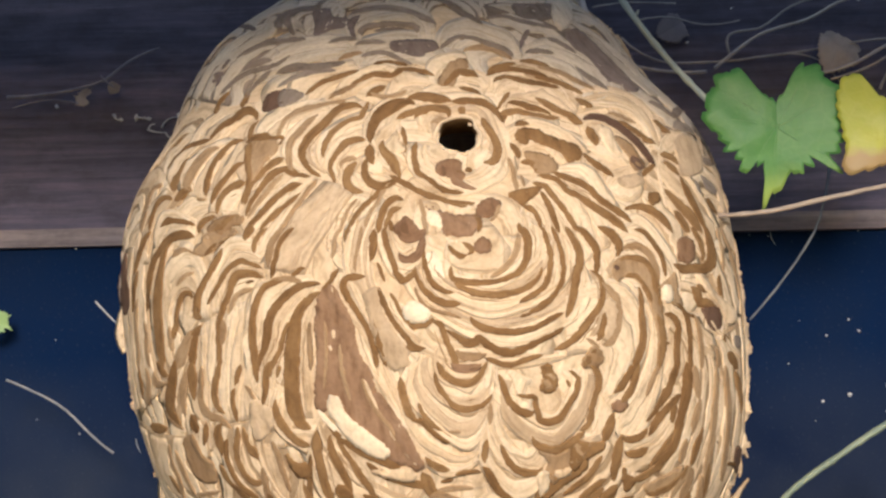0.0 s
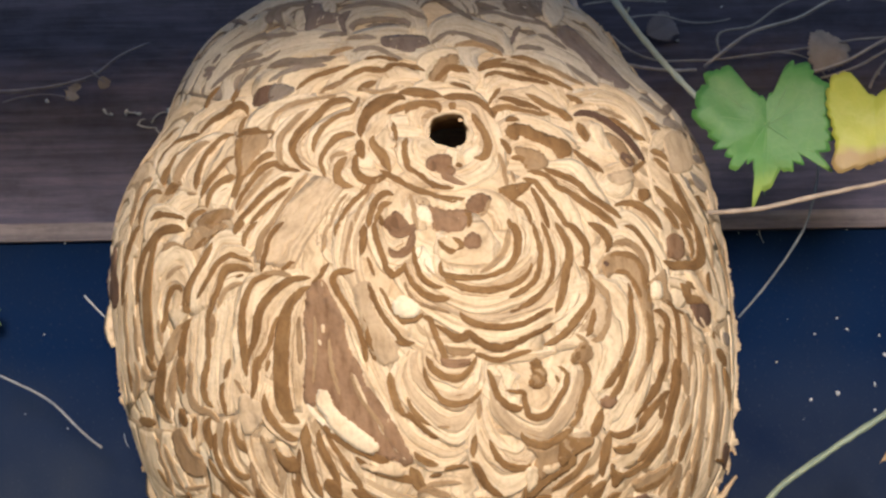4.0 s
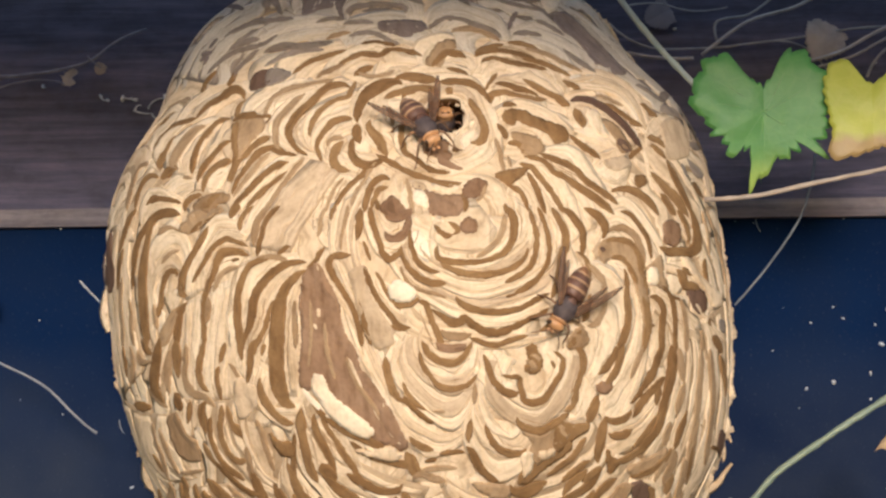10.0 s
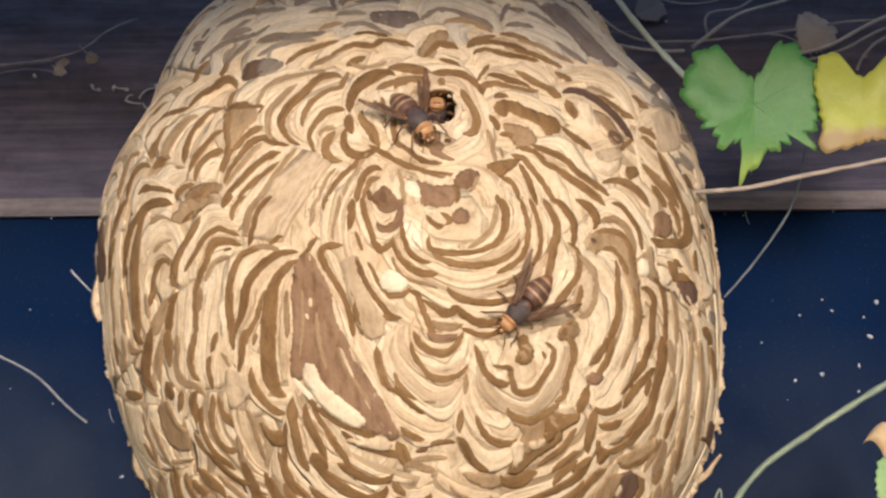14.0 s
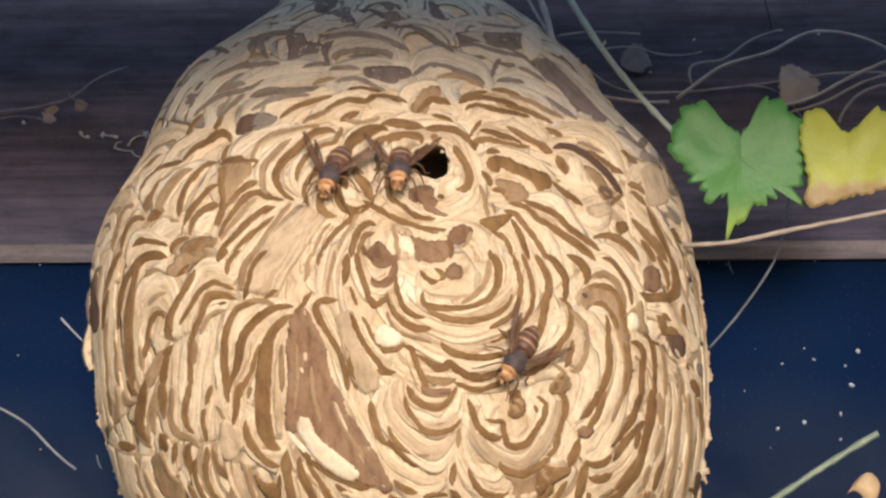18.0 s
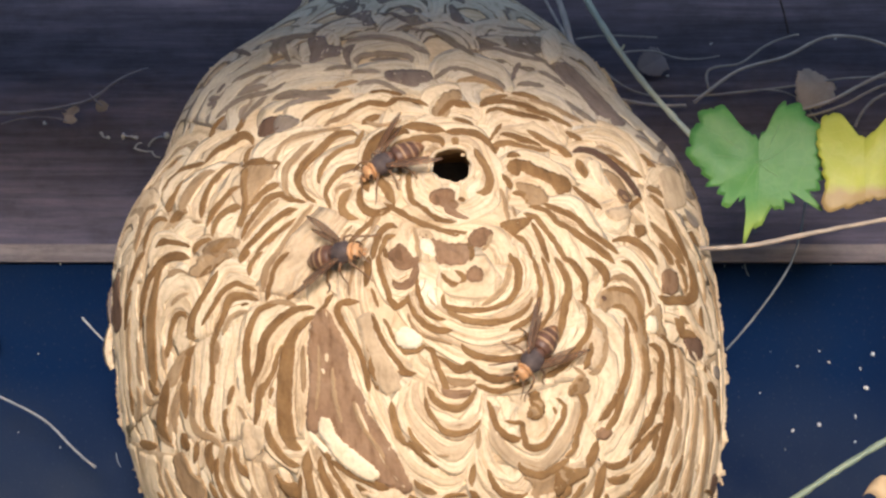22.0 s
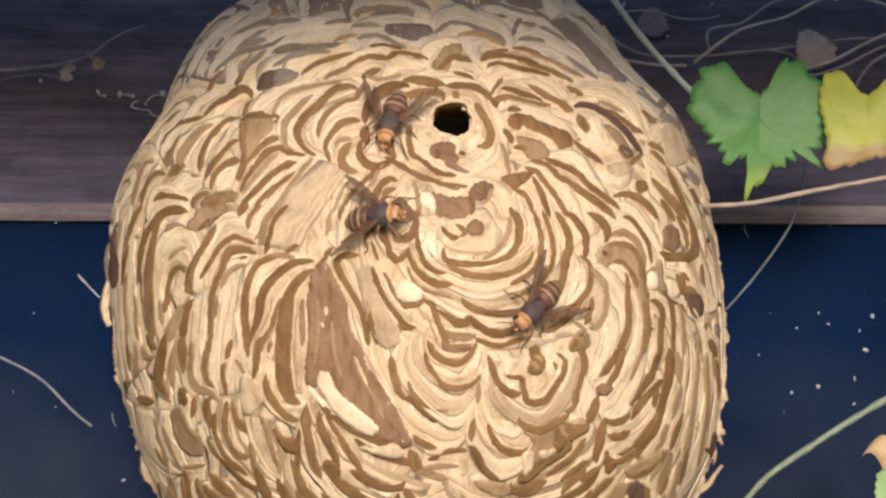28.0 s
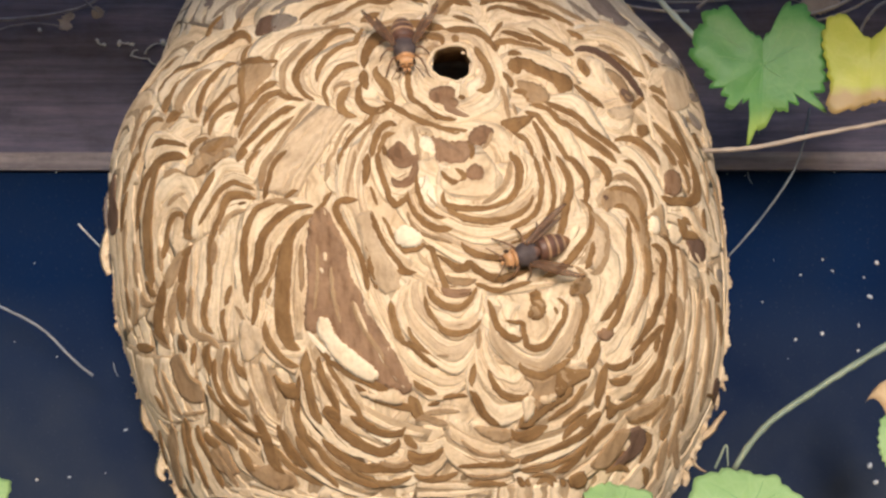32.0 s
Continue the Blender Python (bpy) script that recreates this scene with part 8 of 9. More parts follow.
def shred(points, widths, mat=None):
    """A curled strip of torn paper along a line of points (mm), with its width in mm at each."""
    line = spline(points, 22) / 1000
    wid = np.interp(np.linspace(0, 1, 22), np.linspace(0, 1, len(widths)), widths) / 2000
    verts = []
    for i, c in enumerate(line):
        t = line[min(i + 1, 21)] - line[max(i - 1, 0)]
        t /= np.linalg.norm(t)
        side = np.cross(t, (0.15, 1, 0.1))
        side /= np.linalg.norm(side)
        for s, y in ((-1, 0), (-0.4, -0.0007), (0.5, -0.0008), (1, 0), (0.5, 0.0), (-0.4, 0.0001)):
            w = wid[i] * (1 + 0.35 * noise.noise(Vector((i * 0.7, s, points[0][2]))))
            verts.append(c + side * s * w + np.array((0, y, 0)))
    faces = [(i * 6 + j, i * 6 + (j + 1) % 6, i * 6 + 6 + (j + 1) % 6, i * 6 + 6 + j) for i in range(21) for j in range(6)]
    faces += [(5, 4, 3, 2, 1, 0), tuple(126 + j for j in range(6))]
    uv = np.column_stack([np.repeat(np.linspace(0, 2, 22), 6), np.tile(np.linspace(0, 0.2, 6), 22)])
    return mesh_object("torn_shred", verts, faces, [mat or TAN], uvs=uv, parent=nest)


shred([(96, -3, -85), (103, -1, -83.5), (110, 0, -79.8), (113, 0, -75.5), (115.6, 0, -72.4)], [6, 5.5, 4, 2.4, 1.4])
shred([(100, -2, -82), (102.5, 0, -88), (103.7, 0, -93), (108, 0, -95.8)], [5, 3.5, 1.6, 0.5])
shred([(93, -3, -93), (97, -1, -95.5), (100, 0, -98.5), (99.4, 0, -101.5)], [7, 6, 5, 2])
shred([(107, -2, -62), (111, 0, -60.5), (114.5, 0, -62.5), (115.4, 0, -64.5)], [5, 3.4, 2.4, 1.0])
shred([(110, -1, -64), (112.4, 0, -68.5), (112, 0, -72)], [4, 2.6, 0.7])
shred([(-121, -4, -2), (-124.6, -2, -7), (-126.4, -1, -13), (-125, -1, -17.5)], [6, 5, 3.4, 1.2], CREAM)
shred([(-109, -4, -68), (-111.3, -3, -73), (-110.6, -3, -79), (-106.5, -3, -83)], [6, 6, 5, 3])
shred([(-102, -4, -90), (-104.5, -3, -94.5), (-105.5, -2, -98.5), (-103.4, -2, -101)], [7, 6, 4.5, 2], CREAM)
shred([(-128.6, 0.0, -0.9), (-130.2, 0.0, -6.6), (-130.5, 0.0, -13.5), (-128.5, 0.0, -19.4)], [4, 4.2, 4.4, 3], CREAM)
shred([(-128.2, 0.0, 16.3), (-130.1, 0.0, 11.7), (-130.4, 0.0, 4.8), (-129.0, 0.0, -2.1)], [2, 3, 3.4, 2.5], MAUVE)
shred([(58, 14, 98.5), (61.5, 11, 104), (58.8, 9, 110), (57.4, 8, 113.6)], [7, 6.5, 4, 1.0], GREY)

# ---- vines and leaves ----
GREEN_STEM = plain("vine_bark_green", (0.15, 0.19, 0.14), (0.24, 0.28, 0.21), 0.6, 120.0)
MAIN_STEM = plain("pale_vine_bark", (0.30, 0.335, 0.29), (0.43, 0.46, 0.40), 0.6, 120.0)
DRY_STEM = plain("dry_vine_bark", (0.25, 0.23, 0.225), (0.40, 0.37, 0.365), 0.8, 150.0)
DULL_STEM = plain("dusty_vine_bark", (0.17, 0.165, 0.175), (0.30, 0.285, 0.29), 0.9, 150.0)
WARM_STEM = plain("tan_vine_bark", (0.26, 0.205, 0.16), (0.39, 0.315, 0.255), 0.7, 120.0)
TENDRIL = plain("grey_tendril", (0.10, 0.115, 0.13), (0.17, 0.185, 0.20), 0.8, 150.0)
TWIG_STEM = plain("dusty_twig_bark", (0.105, 0.105, 0.14), (0.19, 0.185, 0.225), 0.9, 150.0)
DUSK_STEM = plain("dusty_grey_stalk", (0.17, 0.18, 0.20), (0.27, 0.28, 0.30), 0.9, 150.0)
CRACK = plain("crack_shadowed_wood", (0.02, 0.016, 0.018), (0.035, 0.028, 0.03), 0.95, 150.0)
PALE_STEM = plain("pale_sliver", (0.32, 0.32, 0.32), (0.45, 0.44, 0.43), 0.8, 150.0)
STEMS = {"main_vine": ("climbing_vine", "grey-green vine stem climbing past the nest", "vine"),
         "dry_stem": ("climbing_vine", "dry tan vine stem beside the nest", "vine"),
         "thin_vine": ("climbing_vine", "thin dry vine tendril across the dark beam", "vine"),
         "low_vine": ("climbing_vine", "thin tan vine stem in front of the beam", "vine"),
         "tendril": ("vine_tendril", "thin grey tendril hanging below the beam", "vine"),
         "green_stem": ("climbing_vine", "long pale green leaf stalk before the dark wall", "vine"),
         "curl": ("vine_tendril", "small curled green tendril on a leaf stalk", "vine"),
         "left_twig": ("twig", "thin dusty twig caught on the dark beam", "twig"),
         "left_stem": ("dry_stalk", "thin dry stalk hanging before the dark wall", "twig"),
         "nub": ("vine_bud", "small blunt bud on a pale vine stem", "bud"),
         "crack": ("splinter_crack", "dark crack in the wooden beam", "crack"),
         "sliver": ("twig", "pale splinter sticking out beside the nest", "twig")}


def stem(kind, points, r0, r1, mat):
    name, label, cat = STEMS[kind]
    bm = tube(np.array(points) / 1000, [r0 / 1000, (r0 + r1) / 2000, r1 / 1000], 26, 8, 0.00005, len(points) * 7 + int(abs(points[0][0])))
    ob = part(name, bm, mat, None)
    group = "vines on the beam" if cat == "vine" else ""
    return tagged(ob, label, cat, group)

stem("main_vine", [(58.2, 30.0, 150.4), (76.7, 10.0, 113.0), (90.8, -10.0, 88.7), (107.0, -30.0, 65.5)], 1.45, 1.2, MAIN_STEM)
stem("nub", [(75.6, 10.5, 114.3), (77.2, 10.0, 115.4), (77.9, 9.8, 116.8)], 0.9, 0.35, MAIN_STEM)
stem("dry_stem", [(48.0, 20.0, 147.1), (53.4, 13.3, 129.3), (57.6, 6.7, 111.9), (71.1, 0.0, 92.3)], 1.3, 1.6, DRY_STEM)
stem("dry_stem", [(41.1, 50.0, 155.9), (47.4, 35.0, 139.0), (54.6, 20.0, 122.6)], .6, .6, DRY_STEM)
stem("thin_vine", [(69.2, 60.0, 108.0), (89.3, 72.5, 106.2), (107.4, 85.0, 108.4)], .6, .8, DRY_STEM)
stem("thin_vine", [(111.2, 85.0, 109.7), (120.1, 85.0, 116.8), (130.2, 85.0, 123.8), (153.0, 85.0, 130.9), (170.7, 85.0, 139.5), (185.7, 85.0, 138.9), (205.5, 85.0, 130.9)], .8, .7, DRY_STEM)
stem("thin_vine", [(118.2, 88.0, 116.3), (117.4, 88.5, 124.2), (133.1, 89.0, 128.9), (144.7, 89.5, 137.3), (158.8, 90.0, 142.0)], .6, .5, DULL_STEM)
stem("thin_vine", [(70.9, 85.0, 125.0), (83.5, 85.5, 115.4), (107.5, 86.0, 112.8), (132.7, 86.5, 114.8), (157.9, 87.0, 117.8), (178.1, 87.5, 120.9), (205.7, 88.0, 121.3)], .5, .5, DULL_STEM)
stem("thin_vine", [(155.7, 80.0, 104.9), (169.2, 78.3, 108.0), (186.5, 76.7, 116.7), (203.8, 75.0, 124.1)], .8, .8, DRY_STEM)
stem("thin_vine", [(161.2, 85.0, 103.4), (177.3, 83.3, 108.0), (192.2, 81.7, 115.5), (204.4, 80.0, 118.9)], .6, .6, DRY_STEM)
stem("thin_vine", [(181.5, 80.0, 97.3), (187.6, 77.5, 106.9), (203.4, 75.0, 113.1)], .7, .6, DULL_STEM)
stem("thin_vine", [(58.3, 88.0, 139.8), (72.4, 88.7, 141.7), (82.6, 89.3, 141.5), (95.3, 90.0, 141.0)], .4, .4, DULL_STEM)
stem("thin_vine", [(77.3, 86.0, 132.3), (92.6, 87.3, 134.1), (105.3, 88.7, 130.9), (123.2, 90.0, 132.4)], .4, .3, DULL_STEM)
stem("thin_vine", [(140.2, 86.0, 115.6), (157.8, 87.3, 111.9), (167.8, 88.7, 100.5), (177.8, 90.0, 94.3)], .4, .3, DULL_STEM)
stem("low_vine", [(105.3, -35.0, 24.4), (123.5, -36.7, 25.2), (147.0, -38.3, 29.7), (185.4, -40.0, 36.7)], .9, .9, WARM_STEM)
stem("tendril", [(155.6, 50.0, 57.7), (152.4, 45.0, 42.3), (148.8, 40.0, 31.9), (136.2, 35.0, 12.2), (119.7, 30.0, -7.6)], .5, .45, TENDRIL)
stem("green_stem", [(116.1, -35.0, -95.6), (126.6, -40.0, -80.6), (144.6, -45.0, -67.2), (174.8, -50.0, -48.2)], 1.2, 1.3, GREEN_STEM)
stem("curl", [(108.4, -42.0, -95.6), (110.2, -43.0, -91.6), (112.1, -44.0, -87.3), (112.8, -45.0, -94.8)], .5, .3, GREEN_STEM)
stem("left_twig", [(-205.2, 85.0, 105.9), (-184.6, 85.6, 107.2), (-171.8, 86.2, 109.6), (-161.6, 86.8, 112.8), (-150.3, 87.4, 121.3), (-136.3, 88.0, 127.5)], .95, .6, TWIG_STEM)
stem("left_twig", [(-162.5, 86.0, 114.8), (-159.6, 85.0, 111.9), (-155.7, 84.0, 109.0)], .5, .3, TWIG_STEM)
stem("left_twig", [(-202.7, 86.0, 101.1), (-192.6, 86.7, 103.8), (-182.3, 87.3, 104.7), (-172.0, 88.0, 102.6)], .4, .3, TWIG_STEM)
stem("left_twig", [(-114.6, 86.0, 160.5), (-109.1, 84.0, 161.0), (-103.6, 82.0, 162.7), (-96.8, 80.0, 166.1)], .7, .4, TWIG_STEM)
stem("left_stem", [(-194.8, 60.0, -23.8), (-189.8, 60.0, -25.9), (-177.3, 60.0, -31.7), (-168.5, 60.0, -37.2), (-162.2, 60.0, -43.2), (-154.6, 60.0, -50.4), (-147.6, 60.0, -55.7)], .55, .6, DUSK_STEM)
stem("crack", [(149.2, 97.7, 173.0), (151.0, 97.7, 162.3), (152.9, 97.7, 155.6), (155.0, 97.7, 144.4)], .45, .3, CRACK)
# pale arc of a knot in the beam, built with the twig stems
stem("left_twig", [(-117.7, 97.0, 167.4), (-115.0, 97.0, 163.8), (-109.7, 97.0, 162.7), (-103.7, 97.0, 165.4), (-101.2, 97.0, 170.5)], .35, .25, TWIG_STEM)
stem("sliver", [(-150.7, 38.0, 6.3), (-145.7, 34.0, 1.5), (-139.4, 30.0, -4.3)], .5, .3, PALE_STEM)


def leaf_material(name, edge, body, vein, dry=None, level=0.0015, soft=0.001):
    m, n, l, b = material(name, 0.5)
    big = noise_node(n, l, 60.0, 4.0)
    fine = noise_node(n, l, 420.0, 3.0)
    col = ramp(n, l, big.outputs["Fac"], [(0.3, edge), (0.7, body)]).outputs["Color"]
    vor = n.new("ShaderNodeTexVoronoi")
    vor.feature = "DISTANCE_TO_EDGE"
    co = n.new("ShaderNodeTexCoord")
    link(l, co.outputs["Object"], vor.inputs["Vector"])
    vor.inputs["Scale"].default_value = 170.0
    net = ramp(n, l, vor.outputs["Distance"], [(0.0, vein), (0.12, (0, 0, 0))])
    fac = ramp(n, l, vor.outputs["Distance"], [(0.0, (0.16, 0.16, 0.16)), (0.10, (0, 0, 0))]).outputs["Color"]
    col = mix(n, l, fac, col, vein)
    if dry:
        sep = n.new("ShaderNodeSeparateXYZ")
        link(l, co.outputs["Object"], sep.inputs[0])
        add = n.new("ShaderNodeMath")
        add.operation = "MULTIPLY_ADD"
        link(l, big.outputs["Fac"], add.inputs[0])
        add.inputs[1].default_value = 0.012
        link(l, sep.outputs["Z"], add.inputs[2])
        tip = ramp(n, l, add.outputs[0], [(0.0, (1, 1, 1)), (soft, (0, 0, 0))])
        shift = n.new("ShaderNodeMath")
        shift.operation = "ADD"
        link(l, add.outputs[0], shift.inputs[0])
        shift.inputs[1].default_value = level
        link(l, shift.outputs[0], tip.inputs["Fac"])
        col = mix(n, l, tip.outputs["Color"], col, dry)
    link(l, col, b.inputs["Base Color"])
    bump(n, l, b, fine.outputs["Fac"], 0.35, 0.0008)
    tr = n.new("ShaderNodeBsdfTranslucent")
    link(l, col, tr.inputs["Color"])
    ms = n.new("ShaderNodeMixShader")
    ms.inputs[0].default_value = 0.25
    link(l, b.outputs[0], ms.inputs[1])
    link(l, tr.outputs[0], ms.inputs[2])
    link(l, ms.outputs[0], n["Material Output"].inputs["Surface"])
    return m


LEAF_GREEN = leaf_material("green_leaf", (0.06, 0.20, 0.045), (0.092, 0.26, 0.062), (0.155, 0.325, 0.10), (0.30, 0.42, 0.09), 0.0185, 0.010)
LEAF_YELLOW = leaf_material("yellowing_leaf", (0.33, 0.37, 0.04), (0.44, 0.455, 0.06), (0.5, 0.48, 0.12), (0.36, 0.25, 0.10), 0.0052, 0.0015)
LEAF_PALE = leaf_material("pale_green_leaf", (0.25, 0.41, 0.15), (0.34, 0.49, 0.21), (0.42, 0.56, 0.28))
LEAF_DRY = plain("dry_leaf", (0.20, 0.165, 0.15), (0.31, 0.26, 0.235), 0.85, 140.0)
LEAF_FAINT = plain("dusty_dry_leaf", (0.11, 0.10, 0.125), (0.16, 0.145, 0.17), 0.9, 140.0)
LEAF_TAN = plain("tan_dry_leaf", (0.38, 0.26, 0.14), (0.54, 0.39, 0.23), 0.8, 140.0)
VEIN = plain("leaf_vein", (0.11, 0.255, 0.085), (0.13, 0.285, 0.095), 0.6, 90.0)
VEIN_YELLOW = plain("yellow_leaf_vein", (0.36, 0.37, 0.05), (0.43, 0.43, 0.07), 0.6, 90.0)

# lobes: angle (degrees from the right, up positive) and reach in mm
VINE_LEAF = [(-180, 25.5), (-177, 25.5), (-173, 21.2), (-156, 21), (-150, 18.2), (-135, 19.3), (-124, 22.3), (-121, 13.6), (-117, 16.2), (-112, 14.6), (-104, 18), (-100, 32.6), (-96, 26.5), (-90, 23.2), (-80, 19.4), (-66, 17.7), (-62, 20), (-55, 17.6), (-47, 19.5),
             (-43, 16.4), (-40, 22), (-37, 29.4), (-31, 22.6), (-18, 24.7), (0, 23.2), (13, 23.7), (25, 27), (37, 25.8), (46, 27.6), (51, 25.8), (57, 27.8), (67, 26.4), (72, 21), (76, 14.2), (89, 9.5), (111, 13), (117, 19), (120, 24.5), (128, 28.6), (134, 26.9), (140, 30.3), (152, 26.8), (164, 29), (176, 25.9), (180, 25.5)]
YELLOW_LEAF = [(-180, 15.6), (-160, 16), (-146, 17.1), (-137, 23), (-125, 22.3), (-117, 19.3), (-106, 16.8), (-95, 14.8), (-77, 13.6), (-66, 15), (-46, 16.5), (-30, 21), (-15, 17.5), (4, 17), (36, 21), (47, 22.4), (60, 22.9), (65, 18.2), (72, 12.5), (87, 9.9), (100, 11.2), (108, 16.3), (112, 20.3), (119, 22.9), (125, 23.5), (136, 22.1), (162, 17.9), (180, 15.6)]
FLAT_LEAF = [(-180, 23.5), (-150, 22), (-120, 24), (-95, 27), (-70, 24), (-40, 24), (-15, 26), (0, 24.6), (20, 18.6), (38, 16.2), (44, 17.6), (54, 17.4), (66, 15.2), (82, 14.9), (90, 16.5), (102, 16.6), (108, 16.9), (115, 19.4), (120, 19.2), (128, 19), (140, 21.6), (149, 23.8), (164, 23.9), (180, 23.5)]
BROAD_LEAF = [(-180, 20), (-150, 21), (-120, 24), (-95, 27), (-70, 24), (-40, 22), (-10, 24), (12, 20.5), (32, 25), (48, 19.5), (60, 18), (74, 17.2), (90, 15.5), (104, 17.5), (118, 17), (132, 21.5), (146, 20), (160, 22), (180, 20)]


def leaf(name, lobes, at, turn, size, mat, vein_mat, label, curl=0.13, seed=1, category="leaf", veins=True, teeth=0.075):
    ang = np.radians([a for a, _ in lobes])
    reach = np.array([r for _, r in lobes]) / 1000 * size
    na, nr = 240, 9
    a = np.linspace(-math.pi, math.pi, na, endpoint=False)
    r = np.interp(a, ang, reach)
    saw = np.abs(((a * 12 / math.pi + 0.35 * np.sin(3 * a + seed)) % 1.0) - 0.35)
    r = r * (1 + teeth * (0.9 - 2.2 * saw))

    def height(x, y):
        q = math.hypot(x, y)
        fold = 0.16 * abs(x) - curl * q * q / 0.03
        return fold + 0.0012 * noise.noise(Vector((x * 90, y * 90, seed)))

    bm = bmesh.new()
    c = bm.verts.new((0, 0, 0))
    rings = []
    for k in range(1, nr + 1):
        rings.append([bm.verts.new((math.cos(w) * q * k / nr, -height(math.cos(w) * q * k / nr, math.sin(w) * q * k / nr), math.sin(w) * q * k / nr)) for w, q in zip(a, r)])
    for j in range(na):
        bm.faces.new((c, rings[0][j], rings[0][(j + 1) % na]))
    for p, q in zip(rings, rings[1:]):
        for j in range(na):
            bm.faces.new((p[j], q[j], q[(j + 1) % na], p[(j + 1) % na]))
    root = tagged(new(name), label, category)
    root.matrix_basis = pose(*[v / 1000 for v in at], *turn)
    blade = part("blade", bm, mat, root)
    thick = blade.modifiers.new("thickness", "SOLIDIFY")
    thick.thickness = 0.0003
    if veins:
        for deg in (-99, -37, -128, 25, 57, 140, 165):
            w = math.radians(deg)
            q = float(np.interp(w, ang, reach)) * 0.86
            pts = [(math.cos(w + 0.12 * s) * q * s, -height(math.cos(w + 0.12 * s) * q * s, math.sin(w + 0.12 * s) * q * s) + 0.00005, math.sin(w + 0.12 * s) * q * s) for s in (0.02, 0.35, 0.7, 1.0)]
            part("vein", tube(pts, [0.00022, 0.00014, 0.00006], 12, 5), vein_mat, root)
    return root


leaf("vine_leaf", VINE_LEAF, (128.6, -30, 58.6), (4, 0, 3), 1.0, LEAF_GREEN, VEIN, "green lobed vine leaf with toothed edge beside the nest", teeth=0.10)
leaf("vine_leaf", YELLOW_LEAF, (169, -32, 58.1), (-4, 0, -3), 1.03, LEAF_YELLOW, VEIN_YELLOW, "yellowing lobed vine leaf with a dry brown lower edge", seed=4, teeth=0.05)
leaf("vine_leaf", FLAT_LEAF, (119.5, -60, -110.5), (-18, 0, 4), 0.92, LEAF_PALE, VEIN, "pale green vine leaf below the nest", 0.15, 7, teeth=0.035)
leaf("vine_leaf", BROAD_LEAF, (72, -60, -111.5), (-18, 6, 20), 0.62, LEAF_PALE, VEIN, "pale green vine leaf below the nest", 0.15, 9, teeth=0.035)
leaf("vine_leaf", BROAD_LEAF, (-177, -20, -110), (-10, 8, 30), 0.75, LEAF_PALE, VEIN, "pale green vine leaf low before the wall", 0.15, 11, teeth=0.035)
leaf("vine_leaf", BROAD_LEAF, (183.3, -4, -82.1), (-10, 20, 8), 0.5, LEAF_PALE, VEIN, "pale green vine leaf beside a dry curled one", 0.15, 31, teeth=0.06)
leaf("vine_leaf", VINE_LEAF, (-204.9, 80, 3.3), (10, -70, 5), 0.22, LEAF_PALE, VEIN, "small pale green vine leaf before the wall", 0.2, 13)
leaf("dry_leaf", BROAD_LEAF, (165.3, 84, 117.5), (-15, 25, 10), 0.44, LEAF_DRY, VEIN, "small shrivelled brown leaf caught on the beam", 0.9, 15, veins=False)
leaf("dry_leaf", VINE_LEAF, (-171.4, 88, 105.6), (20, 100, 0), 0.17, LEAF_DRY, VEIN, "tiny dry leaf scrap caught on a twig", 0.9, 17, veins=False)
leaf("dry_leaf", BROAD_LEAF, (94, 94, 131), (10, 60, 12), 0.3, LEAF_FAINT, VEIN, "dull dry leaf flat against the beam", 0.3, 19, veins=False)
leaf("dry_leaf", BROAD_LEAF, (-158, 92, 111), (20, 30, 0), 0.13, LEAF_DRY, VEIN, "tiny dry leaf scrap caught on a twig", 0.9, 21, veins=False)

# a curled dry leaf hanging low
bm = bmesh.new()
rows = []
for i in range(12):
    k = i / 11
    ctr = spline([(171.5, 2, -66), (176, -1, -63.5), (180, 0, -68), (179, 2, -77), (181, 1, -83)], 12)[i] / 1000
    w = 0.0052 * math.sin(math.pi * min(0.12 + k * 0.85, 1)) ** 0.6
    rows.append([bm.verts.new(Vector(ctr) + Vector((w * s * 0.5, 0.0012 * s * s - 0.0004 * z, w * s * 0.8))) for s in (-1, -0.4, 0.3, 1) for z in (0, 1)])
for p, q in zip(rows, rows[1:]):
    for b0 in range(0, 6, 2):
        bm.faces.new((p[b0], p[b0 + 2], q[b0 + 2], q[b0]))
        bm.faces.new((p[b0 + 1], q[b0 + 1], q[b0 + 3], p[b0 + 3]))
    bm.faces.new((p[0], q[0], q[1], p[1]))
    bm.faces.new((p[6], p[7], q[7], q[6]))
tagged(part("dry_leaf", bm, LEAF_TAN, None), "curled tan dry leaf hanging before the wall", "leaf")


# ---- lint and splinters ----
LINT = plain("grey_lint", (0.26, 0.28, 0.31), (0.46, 0.47, 0.50), 0.9, 300.0)


def speck(x, y, z, r, seed):
    bm = bmesh.new()
    bmesh.ops.create_icosphere(bm, subdivisions=1, radius=r * 0.75 / 1000)
    rng = np.random.default_rng(seed)
    k = Vector(rng.uniform(0.5, 1.5, 3))
    for v in bm.verts:
        v.co = Vector((v.co.x * k.x, v.co.y * 0.5, v.co.z * k.z)) * float(rng.uniform(0.7, 1.3))
    ob = part("lint_speck", bm, LINT, None)
    ob.matrix_basis = pose(x / 1000, y / 1000, z / 1000, 0, float(rng.uniform(0, 180)), 0)
    return tagged(ob, "tiny pale lint speck stuck on the dark wall", "speck", "lint on the wall")


